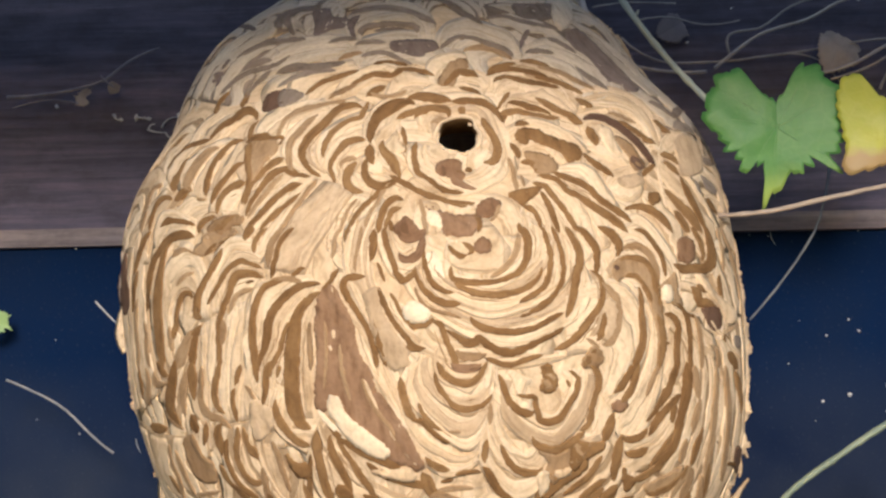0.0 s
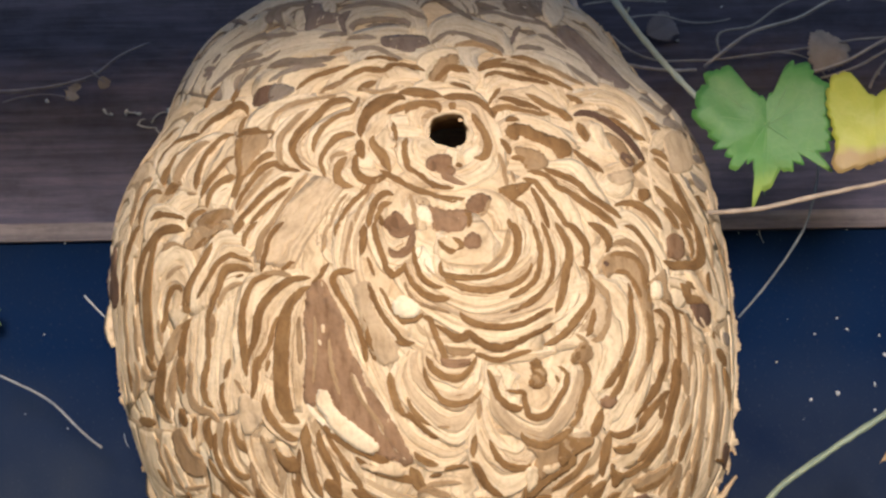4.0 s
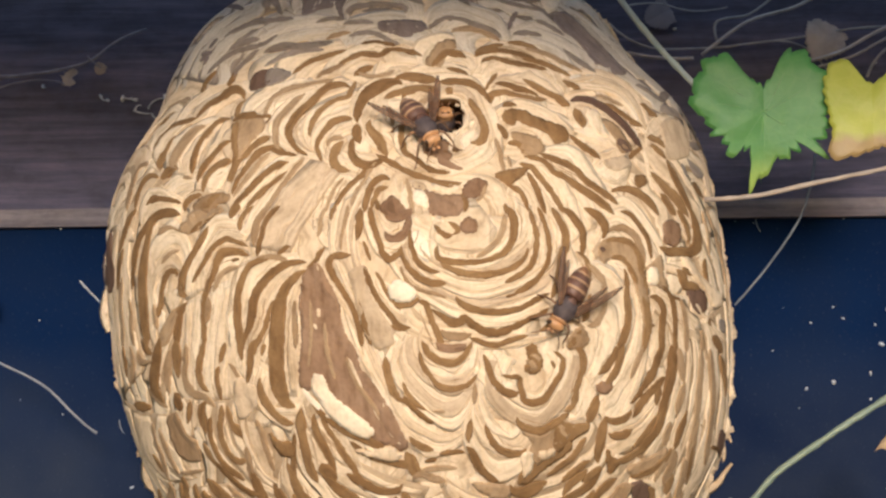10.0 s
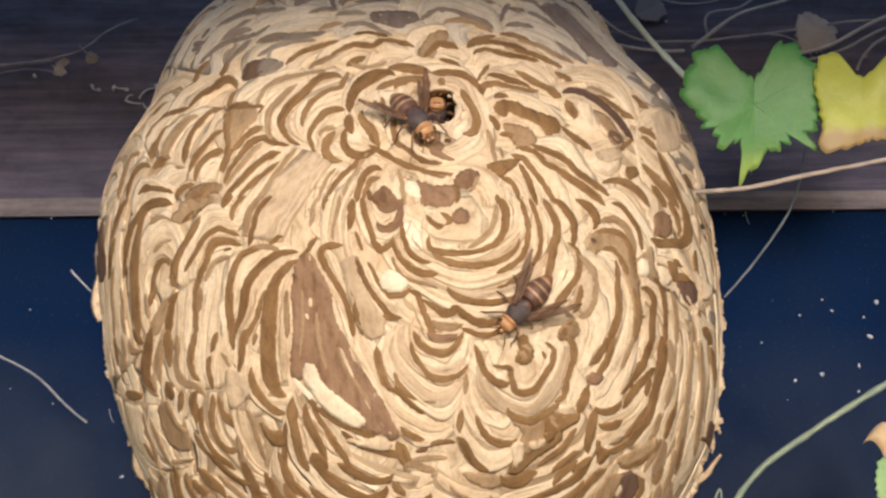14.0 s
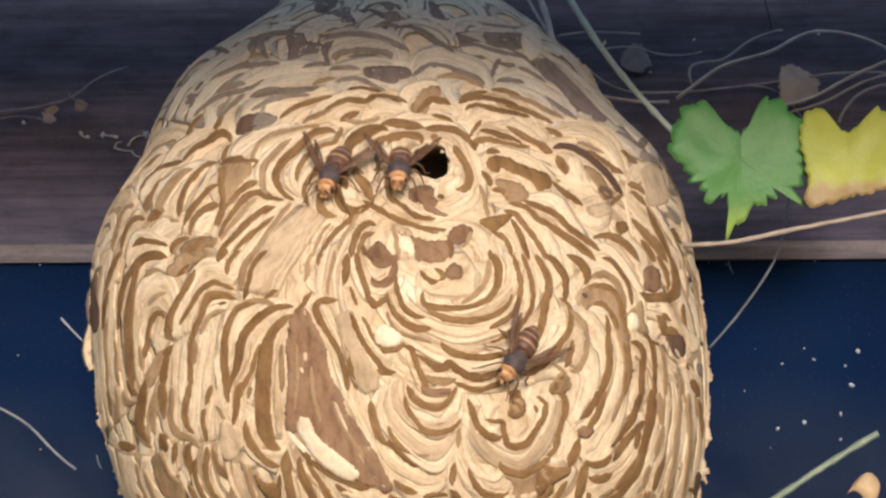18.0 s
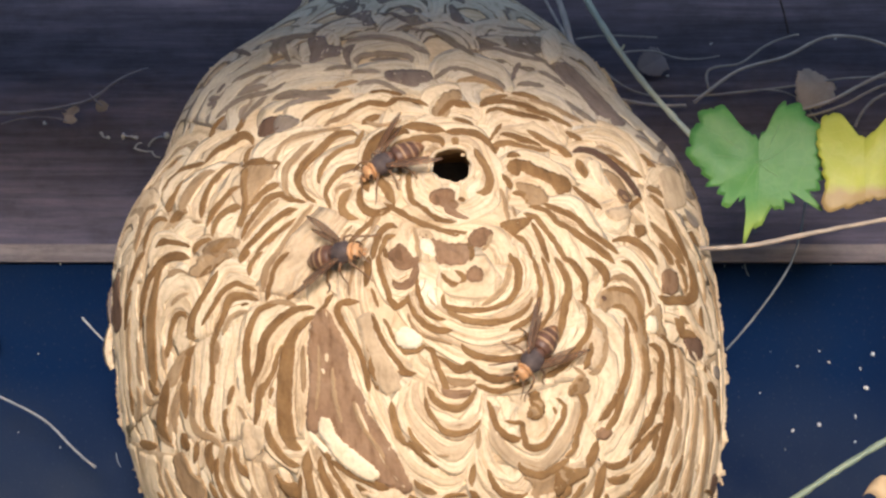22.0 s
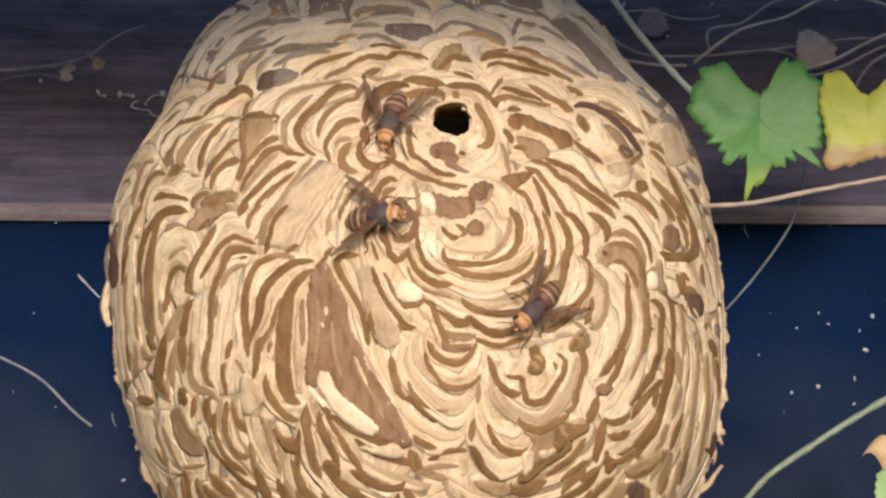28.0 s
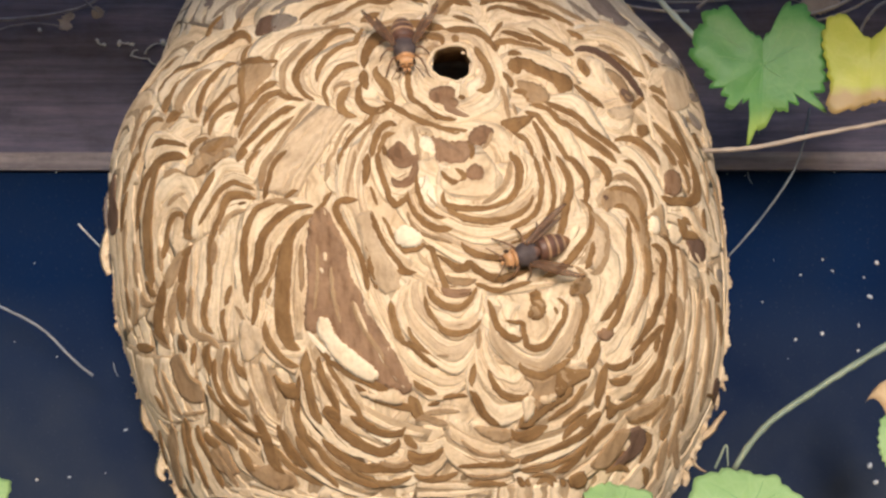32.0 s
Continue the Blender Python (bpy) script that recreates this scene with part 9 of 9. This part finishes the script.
for i, (x, z, r) in enumerate([(170.8, -5, 1.1), (184.5, -7.8, 0.9), (186.8, -16.2, 1.8), (181.9, -29, 1.2), (165.8, -32.7, 0.9), (154.2, -35.3, 1.0), (181.5, -40.1, 0.9), (156.8, -6.7, 0.7), (140.1, -18.8, 0.7), (185.6, -90.2, 1.4),
                               (188, -97.2, 1.2), (150.9, -43.8, 0.5), (145.2, -0.2, 0.4), (166.6, 0, 0.5), (190.2, -1.3, 1.1), (-141.5, -77, 1.2), (-166.1, -98, 1.1), (-180.8, -99.4, 0.8), (-185.2, -2.4, 0.6), (-150, -96.1, 0.5), (-192.9, -38, 0.7), (-173.5, -44.6, 0.5)]):
    speck(x, 101.3, z, r, i)
for i, (x, z, r) in enumerate([(-178.5, 39.5, 0.8), (-197, 39.6, 0.7), (-176, 38.6, 0.7), (133, 37.2, 0.6), (125, 38, 0.6), (172, 38.6, 0.5), (-150, 39.3, 0.6)]):
    speck(x, 99, z, r, 50 + i)
for i, (x, z, r) in enumerate([(-158.6, 99.1, 1.3), (-155.6, 97.2, 1.1), (-148.6, 97.9, 1.9), (-142.8, 97.2, 1.5), (-128.7, 97.8, 2.0), (-136.6, 93.1, 0.9), (-185.6, 104, 1.3), (-124.9, 93.8, 0.9), (120, 140, 0.9), (128, 125, 1.1), (176, 142, 1.0), (150, 104, 0.7), (188, 108, 1.0), (100, 125, 0.8)]):
    speck(x, 97.6, z, r, 80 + i)
for x, z, ln in ((134, 37.5, 4), (-147.3, -48.8, 4.6)):
    strand = part("lint_strand", tube(np.array([(x, 99, z + 1.5), (x + 0.6, 99.5, z - ln * 0.4), (x + 2.0, 100, z - ln)]) / 1000, [0.00022, 0.00016, 0.0001], 8, 5), LINT, None)
    tagged(strand, "pale lint strand hanging from the beam edge", "lint", "lint on the wall")
for x, z, dx, dz in ((-159.5, 99.6, 4.6, -2.8), (-149, 98.4, 6, -1), (-145, 98, 3, -1.4), (-143.5, 92.2, 8.5, -1.6), (-135.2, 90.6, 4.2, -2.8), (-137, 92.8, 8, 4.6), (-143, 92, 3, 2.5)):
    strand = part("lint_strand", tube(np.array([(x, 97.4, z), (x + dx * 0.5, 97.0, z + dz * 0.9), (x + dx, 97.4, z + dz)]) / 1000, [0.0005, 0.0004, 0.0003], 8, 5), LINT, None)
    tagged(strand, "pale lint fibre stuck to the wooden beam", "lint", "lint on the wall")
edge_strip = part("beam_edge", box_bm(-1.6, 1.6, 0.0966, 0.0978, 0.0392, 0.0475, 0.0004), SPLINTER, None, smooth=False)
tagged(edge_strip, "bare lighter lower edge of the wooden beam", "trim", kind="structure")


# ---- hornets ----
def skin(name, low, high, rough=0.45, scale=400.0):
    return plain(name, low, high, rough, scale)


ORANGE = skin("orange_shell", (0.37, 0.18, 0.075), (0.52, 0.285, 0.13))
BLACK = skin("dark_brown_shell", (0.042, 0.028, 0.027), (0.10, 0.072, 0.068), 0.75)
BROWNSHELL = skin("brown_shell", (0.075, 0.034, 0.022), (0.14, 0.065, 0.04), 0.5)
BANDSHELL = skin("tan_yellow_shell", (0.29, 0.17, 0.09), (0.42, 0.26, 0.14), 0.5)
TIPSHELL = skin("rusty_shell", (0.16, 0.07, 0.03), (0.26, 0.12, 0.05), 0.5)
EYE = skin("eye_shell", (0.03, 0.014, 0.008), (0.06, 0.03, 0.015), 0.25)
LEG = skin("leg_shell", (0.10, 0.05, 0.025), (0.22, 0.11, 0.05), 0.5)
WING, wn_, wl_, wb_ = material("wing_membrane", 0.6)
wcol = noise_node(wn_, wl_, 300.0, 3.0, (0.3, 1.0, 1.0))
link(wl_, ramp(wn_, wl_, wcol.outputs["Fac"], [(0.3, (0.10, 0.045, 0.02)), (0.7, (0.20, 0.10, 0.05))]).outputs["Color"], wb_.inputs["Base Color"])
wb_.inputs["Alpha"].default_value = 0.62


def ellipsoid(c, r, seg=20, rings=12):
    bm = bmesh.new()
    bmesh.ops.create_uvsphere(bm, u_segments=seg, v_segments=rings, radius=1.0)
    for v in bm.verts:
        v.co = Vector((c[0] + v.co.x * r[0], c[1] + v.co.y * r[1], c[2] + v.co.z * r[2])) / 1000
    return bm


def ring(profile, sides=24):
    """A closed turned shell along -x: rows of (x, radius, drop) in mm."""
    bm = bmesh.new()
    rows = [[bm.verts.new(Vector((x, r * math.cos(a), 4.6 - d + 0.86 * r * math.sin(a))) / 1000) for a in np.linspace(0, 2 * math.pi, sides, endpoint=False)] for x, r, d in profile]
    for p, q in zip(rows, rows[1:]):
        for j in range(sides):
            bm.faces.new((p[j], p[(j + 1) % sides], q[(j + 1) % sides], q[j]))
    bm.faces.new(rows[0])
    bm.faces.new(rows[-1][::-1])
    return bm


def abdomen_radius(k):
    return 4.1 * math.sin(math.pi * min(1.0, 0.16 + 0.84 * k) ** 0.75) ** 0.62 if k < 0.999 else 0.25


def wing(side, length, width, spread, root, lift):
    bm = bmesh.new()
    rows = []
    for i in range(14):
        k = i / 13
        w = width * (0.25 + 0.75 * math.sin(math.pi * min(1, 0.1 + k * 0.82)) ** 0.8) * (1 if k < 0.9 else 0.75)
        rows.append([bm.verts.new((-length * k, w * (s - 0.35) * side, 0.25 * math.sin(s * 5) + z)) for s in (0, 0.3, 0.65, 1.0) for z in (0, 0.12)])
    for p, q in zip(rows, rows[1:]):
        for b0 in range(0, 6, 2):
            bm.faces.new((p[b0], p[b0 + 2], q[b0 + 2], q[b0]))
            bm.faces.new((p[b0 + 1], q[b0 + 1], q[b0 + 3], p[b0 + 3]))
        bm.faces.new((p[0], q[0], q[1], p[1]))
        bm.faces.new((p[6], p[7], q[7], q[6]))
    for r in (rows[0], rows[-1]):
        bm.faces.new((r[0], r[2], r[4], r[6], r[7], r[5], r[3], r[1]))
    m = pose(root[0], root[1] * side, root[2], 0, lift, -spread * side)
    for v in bm.verts:
        v.co = (m @ v.co) / 1000
    return bm


def hornet(label, spread):
    root = tagged(new("hornet"), label, "hornet", "hornets on the nest")
    part("head", ellipsoid((9.9, 0, 3.9), (1.7, 3.3, 2.5)), ORANGE, root, "orange head")
    for s in (1, -1):
        part("eye", ellipsoid((10.3, 2.55 * s, 4.1), (0.9, 0.8, 1.6), 14, 10), EYE, root, "dark brown eye")
        part("mandible", ellipsoid((12.1, 0.8 * s, 2.5), (0.7, 0.75, 0.6), 10, 8), ORANGE, root)
        part("antenna", tube(np.array([(12.0, 0.8 * s, 5.2), (13.6, 2.2 * s, 6.2), (15.2, 4.2 * s, 4.6), (16.4, 5.6 * s, 2.6)]) / 1000, [0.00026, 0.00022, 0.00018], 14, 6), LEG, root)
    part("collar", ring([(8.9, 2.2, 0.4), (8.6, 2.9, 0.3), (8.2, 3.2, 0.2), (7.9, 2.9, 0.2)]), ORANGE, root, "orange collar")
    part("thorax", ellipsoid((4.0, 0, 4.7), (4.7, 4.0, 3.5)), BLACK, root, "dark hairy thorax")
    part("back_plate", ellipsoid((1.2, 0, 6.9), (1.5, 1.9, 0.9), 14, 10), BROWNSHELL, root)
    part("waist", ring([(0.9, 0.9, 0.2), (0.0, 0.7, 0.3), (-0.8, 1.2, 0.3)], 14), BLACK, root)
    n = 4
    for i in range(n):
        x0, x1 = -0.6 - 12.4 * i / n, -0.6 - 12.4 * (i + 1) / n
        prof = []
        for j in range(5):
            k = (i + j / 4 * 0.82) / n
            prof.append((-0.6 - 12.4 * k, max(0.3, abdomen_radius(k)), 0.3 + 1.6 * k * k))
        part("abdomen_segment", ring(prof), TIPSHELL if i == n - 1 else BROWNSHELL, root)
        prof = []
        for j in range(4):
            k = min(0.995, (i + 0.78 + j / 3 * 0.27) / n)
            prof.append((-0.6 - 12.4 * k, max(0.2, abdomen_radius(k) * 1.035), 0.3 + 1.6 * k * k))
        part("abdomen_band", ring(prof), BANDSHELL, root, "tan yellow band")
    for s in (1, -1):
        part("forewing", wing(s, 19.5, 2.5, spread, (4.4, 3.0, 7.2), 4), WING, root, "folded brown see-through forewing")
        part("hindwing", wing(s, 13.5, 1.9, spread - 5, (2.4, 2.8, 6.6), 3), WING, root)
        for x, out, fwd in ((6.6, 7.6, 5.4), (4.4, 9.2, -1.0), (2.2, 8.8, -7.0)):
            part("leg", tube(np.array([(x, 1.8 * s, 2.8), (x + fwd * 0.35, out * 0.55 * s, 5.0), (x + fwd * 0.8, out * 0.85 * s, 1.8), (x + fwd, out * s, -1.6), (x + fwd * 1.25, (out + 1.4) * s, -2.2)]) / 1000, [0.00055, 0.00042, 0.0003, 0.00018], 16, 6), LEG, root)
    root.scale = (1.03, 1.03, 1.03)
    return root


hornet_front = hornet("brown and yellow banded hornet with orange head on the nest", 29)
hornet_entrance = hornet("banded hornet guarding beside the nest entrance", 31)
hornet_wanderer = hornet("banded hornet with spread wings crawling over the nest", 36)


# ---- what moves ----
def motions():
    walk(hornet_front, [
        (0.0, pose(0.0251, -0.0487, -0.0048, 0.0, -30.3, -80.9)),
        (4.2, pose(0.0165, -0.0573, 0.0103, 0.0, -30.3, -80.9)),
        (4.5, pose(0.0109, -0.0845, 0.0364, 0.0, -30.3, -80.9)),
        (4.7, pose(0.0129, -0.1029, 0.0427, 23.9, -56.2, 71.4)),
        (4.9, pose(0.0154, -0.1004, 0.0463, 34.2, -50.3, 59.4)),
        (5.0, pose(0.0188, -0.0959, 0.0500, 30.9, -52.7, 64.6)),
        (5.5, pose(0.0214, -0.0956, 0.0494, 55.1, -25.9, 29.9)),
        (6.0, pose(0.0369, -0.0901, 0.0508, 55.6, 26.4, 3.7)),
        (6.5, pose(0.0452, -0.0927, 0.0405, 54.4, 41.4, -0.6)),
        (7.0, pose(0.0520, -0.0944, 0.0299, 32.5, 64.9, -26.8)),
        (7.5, pose(0.0554, -0.0980, 0.0166, 32.6, 65.6, -25.1)),
        (8.0, pose(0.0585, -0.1010, 0.0044, 42.3, 69.5, -14.4)),
        (8.5, pose(0.0608, -0.1017, -0.0063, 64.2, 78.3, 6.8)),
        (9.0, pose(0.0609, -0.1021, -0.0156, -97.4, 84.3, -155.7)),
        (9.5, pose(0.0590, -0.1032, -0.0167, -94.8, 72.7, -154.0)),
        (10.0, pose(0.0540, -0.1056, -0.0219, -99.0, 60.0, -160.1)),
        (10.5, pose(0.0489, -0.1077, -0.0259, -99.6, 37.9, -161.0)),
        (11.0, pose(0.0474, -0.1085, -0.0254, -99.1, 36.0, -161.1)),
        (12.0, pose(0.0430, -0.1102, -0.0264, -101.0, 41.7, -165.5)),
        (13.0, pose(0.0437, -0.1102, -0.0243, -100.7, 49.7, -165.8)),
        (14.0, pose(0.0429, -0.1102, -0.0265, -102.1, 46.2, -166.9)),
        (16.6, pose(0.0417, -0.1122, -0.0274, -87.0, 48.2, -147.1)),
        (18.5, pose(0.0426, -0.1130, -0.0253, -76.2, 50.2, -135.2)),
        (19.0, pose(0.0424, -0.1114, -0.0244, -93.5, 46.3, -156.6)),
        (23.5, pose(0.0419, -0.1130, -0.0253, -79.0, 49.1, -138.5)),
        (24.0, pose(0.0422, -0.1109, -0.0237, -99.3, 45.1, -165.0)),
        (24.5, pose(0.0426, -0.1107, -0.0244, -100.9, 50.1, -166.6)),
        (26.6, pose(0.0420, -0.1120, -0.0239, -89.5, 48.9, -152.2)),
        (28.0, pose(0.0419, -0.1130, -0.0244, -83.0, 42.2, -141.3)),
        (28.5, pose(0.0415, -0.1113, -0.0231, -97.2, 32.6, -162.6)),
        (29.0, pose(0.0425, -0.1110, -0.0221, -96.1, 28.3, -161.1)),
        (29.5, pose(0.0411, -0.1114, -0.0233, -97.1, 27.5, -162.2)),
        (30.0, pose(0.0413, -0.1113, -0.0233, -96.8, 22.7, -161.5)),
        (31.0, pose(0.0404, -0.1116, -0.0231, -96.6, 20.4, -161.5)),
        (32.0, pose(0.0418, -0.1110, -0.0239, -97.1, 18.8, -160.9)),
    ])
    walk(hornet_entrance, [
        (0.0, pose(-0.0149, -0.0487, -0.0048, 0.0, -30.3, -80.9)),
        (4.0, pose(-0.0021, -0.0658, 0.0253, 0.0, -30.3, -80.9)),
        (4.3, pose(0.0120, -0.0913, 0.0405, 0.0, -30.3, -80.9)),
        (4.5, pose(0.0054, -0.1040, 0.0425, -45.3, 48.9, -138.8)),
        (4.7, pose(0.0053, -0.1063, 0.0381, -1.0, 65.1, -85.6)),
        (5.0, pose(0.0046, -0.1075, 0.0402, 22.3, 29.5, -63.3)),
        (5.5, pose(0.0045, -0.1083, 0.0387, 14.8, 32.1, -70.7)),
        (6.0, pose(0.0051, -0.1072, 0.0394, 18.8, 35.7, -65.6)),
        (7.0, pose(0.0069, -0.1072, 0.0375, 26.3, 39.8, -56.2)),
        (8.0, pose(0.0053, -0.1072, 0.0376, 27.5, 40.3, -55.4)),
        (9.0, pose(0.0047, -0.1065, 0.0386, 27.8, 41.1, -55.0)),
        (10.0, pose(0.0047, -0.1053, 0.0380, 38.1, 49.2, -41.4)),
        (12.0, pose(0.0057, -0.1076, 0.0362, 36.8, 37.7, -44.9)),
        (14.0, pose(0.0047, -0.1062, 0.0370, 40.6, 44.3, -39.0)),
        (16.6, pose(0.0051, -0.1094, 0.0335, 21.7, 42.3, -62.2)),
        (17.0, pose(0.0028, -0.1070, 0.0391, 18.9, 39.9, -65.9)),
        (17.5, pose(0.0023, -0.1068, 0.0378, 20.2, 46.9, -64.0)),
        (18.0, pose(0.0025, -0.1076, 0.0379, -4.7, 43.1, -90.6)),
        (18.5, pose(-0.0003, -0.1087, 0.0379, -48.0, 16.5, -134.1)),
        (19.0, pose(0.0039, -0.1037, 0.0402, -62.4, 5.1, -172.4)),
        (19.5, pose(0.0010, -0.1023, 0.0432, -60.6, 0.7, -176.0)),
        (20.0, pose(-0.0004, -0.1028, 0.0425, -60.7, 7.8, -172.7)),
        (20.5, pose(-0.0015, -0.1030, 0.0422, -60.1, 14.4, -169.4)),
        (21.0, pose(-0.0059, -0.1030, 0.0423, -57.7, 24.7, -164.7)),
        (21.5, pose(-0.0084, -0.1032, 0.0420, -55.1, 32.4, -160.2)),
        (22.0, pose(-0.0076, -0.1028, 0.0428, -55.1, 30.8, -160.7)),
        (22.5, pose(-0.0077, -0.1031, 0.0421, -51.7, 38.6, -154.1)),
        (23.0, pose(-0.0088, -0.1044, 0.0435, -31.2, 36.1, -125.6)),
        (23.5, pose(-0.0069, -0.1047, 0.0433, -20.1, 40.5, -112.2)),
        (24.0, pose(-0.0040, -0.1028, 0.0426, -1.8, 60.7, -90.8)),
        (24.5, pose(-0.0028, -0.1026, 0.0430, -1.0, 60.6, -89.3)),
        (26.6, pose(-0.0041, -0.1018, 0.0444, -8.2, 59.4, -98.4)),
        (27.0, pose(-0.0068, -0.1041, 0.0427, -5.2, 50.2, -95.8)),
        (27.5, pose(-0.0079, -0.1047, 0.0435, -17.7, 39.7, -109.8)),
        (28.0, pose(-0.0077, -0.1036, 0.0413, -19.7, 59.6, -112.9)),
        (28.5, pose(-0.0070, -0.1021, 0.0439, 2.0, 59.9, -87.7)),
        (29.0, pose(-0.0054, -0.1017, 0.0445, 7.6, 59.3, -80.6)),
        (29.5, pose(-0.0056, -0.1023, 0.0435, 25.5, 56.6, -59.7)),
        (30.0, pose(-0.0049, -0.1013, 0.0454, 14.7, 58.1, -72.1)),
        (30.5, pose(-0.0054, -0.1039, 0.0427, 18.9, 48.9, -67.9)),
        (31.0, pose(-0.0053, -0.1012, 0.0469, 27.5, 45.8, -57.1)),
        (31.6, pose(-0.0069, -0.1013, 0.0464, 14.5, 52.5, -73.2)),
        (32.0, pose(-0.0039, -0.0989, 0.0491, 11.5, 57.0, -75.3)),
    ])
    walk(hornet_wanderer, [
        (0.0, pose(0.1000, -0.4200, 0.1300, -0.0, 6.7, 110.6)),
        (0.8, pose(0.0050, -0.2000, 0.1050, 0.0, 22.6, 123.7)),
        (1.0, pose(0.0044, -0.1250, 0.0762, 0.0, 36.6, 42.0)),
        (1.2, pose(0.0152, -0.0958, 0.0539, -16.7, -55.5, 119.6)),
        (1.4, pose(0.0160, -0.0951, 0.0548, -37.4, -46.5, 146.1)),
        (1.6, pose(0.0189, -0.0958, 0.0527, -45.6, -38.6, 159.0)),
        (1.8, pose(0.0190, -0.0960, 0.0525, -55.6, -17.3, 178.1)),
        (2.0, pose(0.0190, -0.0926, 0.0577, -49.1, 36.2, -142.3)),
        (2.2, pose(0.0139, -0.0966, 0.0530, -9.3, 58.8, -91.9)),
        (2.4, pose(0.0128, -0.0965, 0.0455, -5.1, 43.0, 99.1)),
        (2.6, pose(0.0103, -0.0811, 0.0344, -0.0, 30.3, 99.1)),
        (3.4, pose(0.0065, -0.0573, 0.0203, 0.0, 23.8, 48.2)),
        (4.6, pose(0.0065, -0.0573, 0.0203, -0.0, -0.0, -5.7)),
        (5.6, pose(0.0072, -0.0615, 0.0228, -0.0, -20.6, -39.4)),
        (6.4, pose(0.0093, -0.0743, 0.0304, 0.0, -30.3, -80.9)),
        (7.0, pose(0.0112, -0.0862, 0.0374, 0.0, -30.3, -80.9)),
        (9.0, pose(0.0113, -0.0869, 0.0378, 0.0, -30.2, -78.9)),
        (12.0, pose(0.0113, -0.0869, 0.0378, 0.0, -30.5, -84.2)),
        (14.6, pose(0.0114, -0.0875, 0.0382, 0.0, -30.3, -80.9)),
        (15.6, pose(0.0125, -0.0948, 0.0425, -0.0, -35.0, -80.9)),
        (16.1, pose(0.0138, -0.1024, 0.0500, -70.9, -56.4, -100.8)),
        (16.6, pose(0.0029, -0.0945, 0.0555, -56.5, -8.4, 178.5)),
        (17.0, pose(-0.0009, -0.0945, 0.0559, -56.2, 10.4, -171.0)),
        (17.5, pose(-0.0092, -0.0998, 0.0477, -54.7, 23.7, -165.4)),
        (18.0, pose(-0.0199, -0.1059, 0.0377, -17.4, 52.9, -115.0)),
        (18.5, pose(-0.0194, -0.1085, 0.0300, 25.9, 63.4, -66.8)),
        (19.0, pose(-0.0229, -0.1135, 0.0171, -10.1, 67.6, -107.9)),
        (19.5, pose(-0.0251, -0.1147, 0.0131, -43.6, 60.0, -145.9)),
        (20.0, pose(-0.0278, -0.1159, 0.0089, -50.0, 60.0, -153.6)),
        (20.5, pose(-0.0286, -0.1162, 0.0075, -13.6, 71.9, -114.3)),
        (21.0, pose(-0.0290, -0.1160, 0.0079, 38.8, 66.9, -59.0)),
        (21.5, pose(-0.0241, -0.1193, 0.0048, 46.8, 48.1, -50.7)),
        (22.0, pose(-0.0235, -0.1206, 0.0066, 73.7, -3.7, -34.8)),
        (22.5, pose(-0.0202, -0.1211, 0.0049, 62.5, 18.8, -39.4)),
        (23.0, pose(-0.0161, -0.1224, 0.0029, 50.0, 32.1, -50.0)),
        (23.5, pose(-0.0181, -0.1217, -0.0008, 32.1, 58.0, -64.8)),
        (24.0, pose(-0.0196, -0.1197, -0.0027, 63.0, 77.8, -32.8)),
        (24.5, pose(-0.0198, -0.1205, -0.0028, 19.5, 75.6, -76.9)),
        (25.1, pose(-0.0197, -0.1209, 0.0012, 79.2, 38.8, -10.0)),
        (25.6, pose(-0.0200, -0.1208, 0.0011, 79.4, 0.6, -3.9)),
        (26.6, pose(-0.0168, -0.1188, 0.0038, 52.0, -66.0, 30.7)),
        (27.0, pose(-0.0131, -0.1196, 0.0054, 74.0, -55.7, 5.6)),
        (27.5, pose(-0.0089, -0.1230, 0.0047, 84.6, -18.1, -31.8)),
        (28.0, pose(-0.0100, -0.1232, 0.0033, 75.1, -1.2, -34.3)),
        (28.5, pose(-0.0106, -0.1236, 0.0042, 75.8, -4.5, -38.8)),
        (29.0, pose(-0.0094, -0.1231, 0.0043, 74.1, -2.0, -35.2)),
        (29.5, pose(-0.0140, -0.1236, 0.0016, 32.3, 37.5, -66.4)),
        (30.0, pose(-0.0196, -0.1197, -0.0027, -77.9, 62.7, -175.6)),
        (30.5, pose(-0.0300, -0.1183, -0.0058, -88.5, 5.5, 168.8)),
        (31.0, pose(-0.0311, -0.1180, -0.0046, -87.3, 9.5, 168.6)),
        (31.2, pose(-0.0303, -0.1196, -0.0063, -82.9, 24.1, -177.1)),
        (31.4, pose(-0.0474, -0.1250, -0.0081, -0.0, -5.5, -163.3)),
        (31.5, pose(-0.0865, -0.1400, -0.0059, -0.0, -21.0, -163.3)),
        (31.6, pose(-0.0950, -0.1500, 0.0290, 0.0, -33.8, -163.3)),
        (31.8, pose(-0.3200, -0.2500, 0.1200, 0.0, -16.0, -163.3)),
        (32.0, pose(-0.5500, -0.3200, 0.1400, 0.0, -10.8, -163.3)),
    ])


motions()
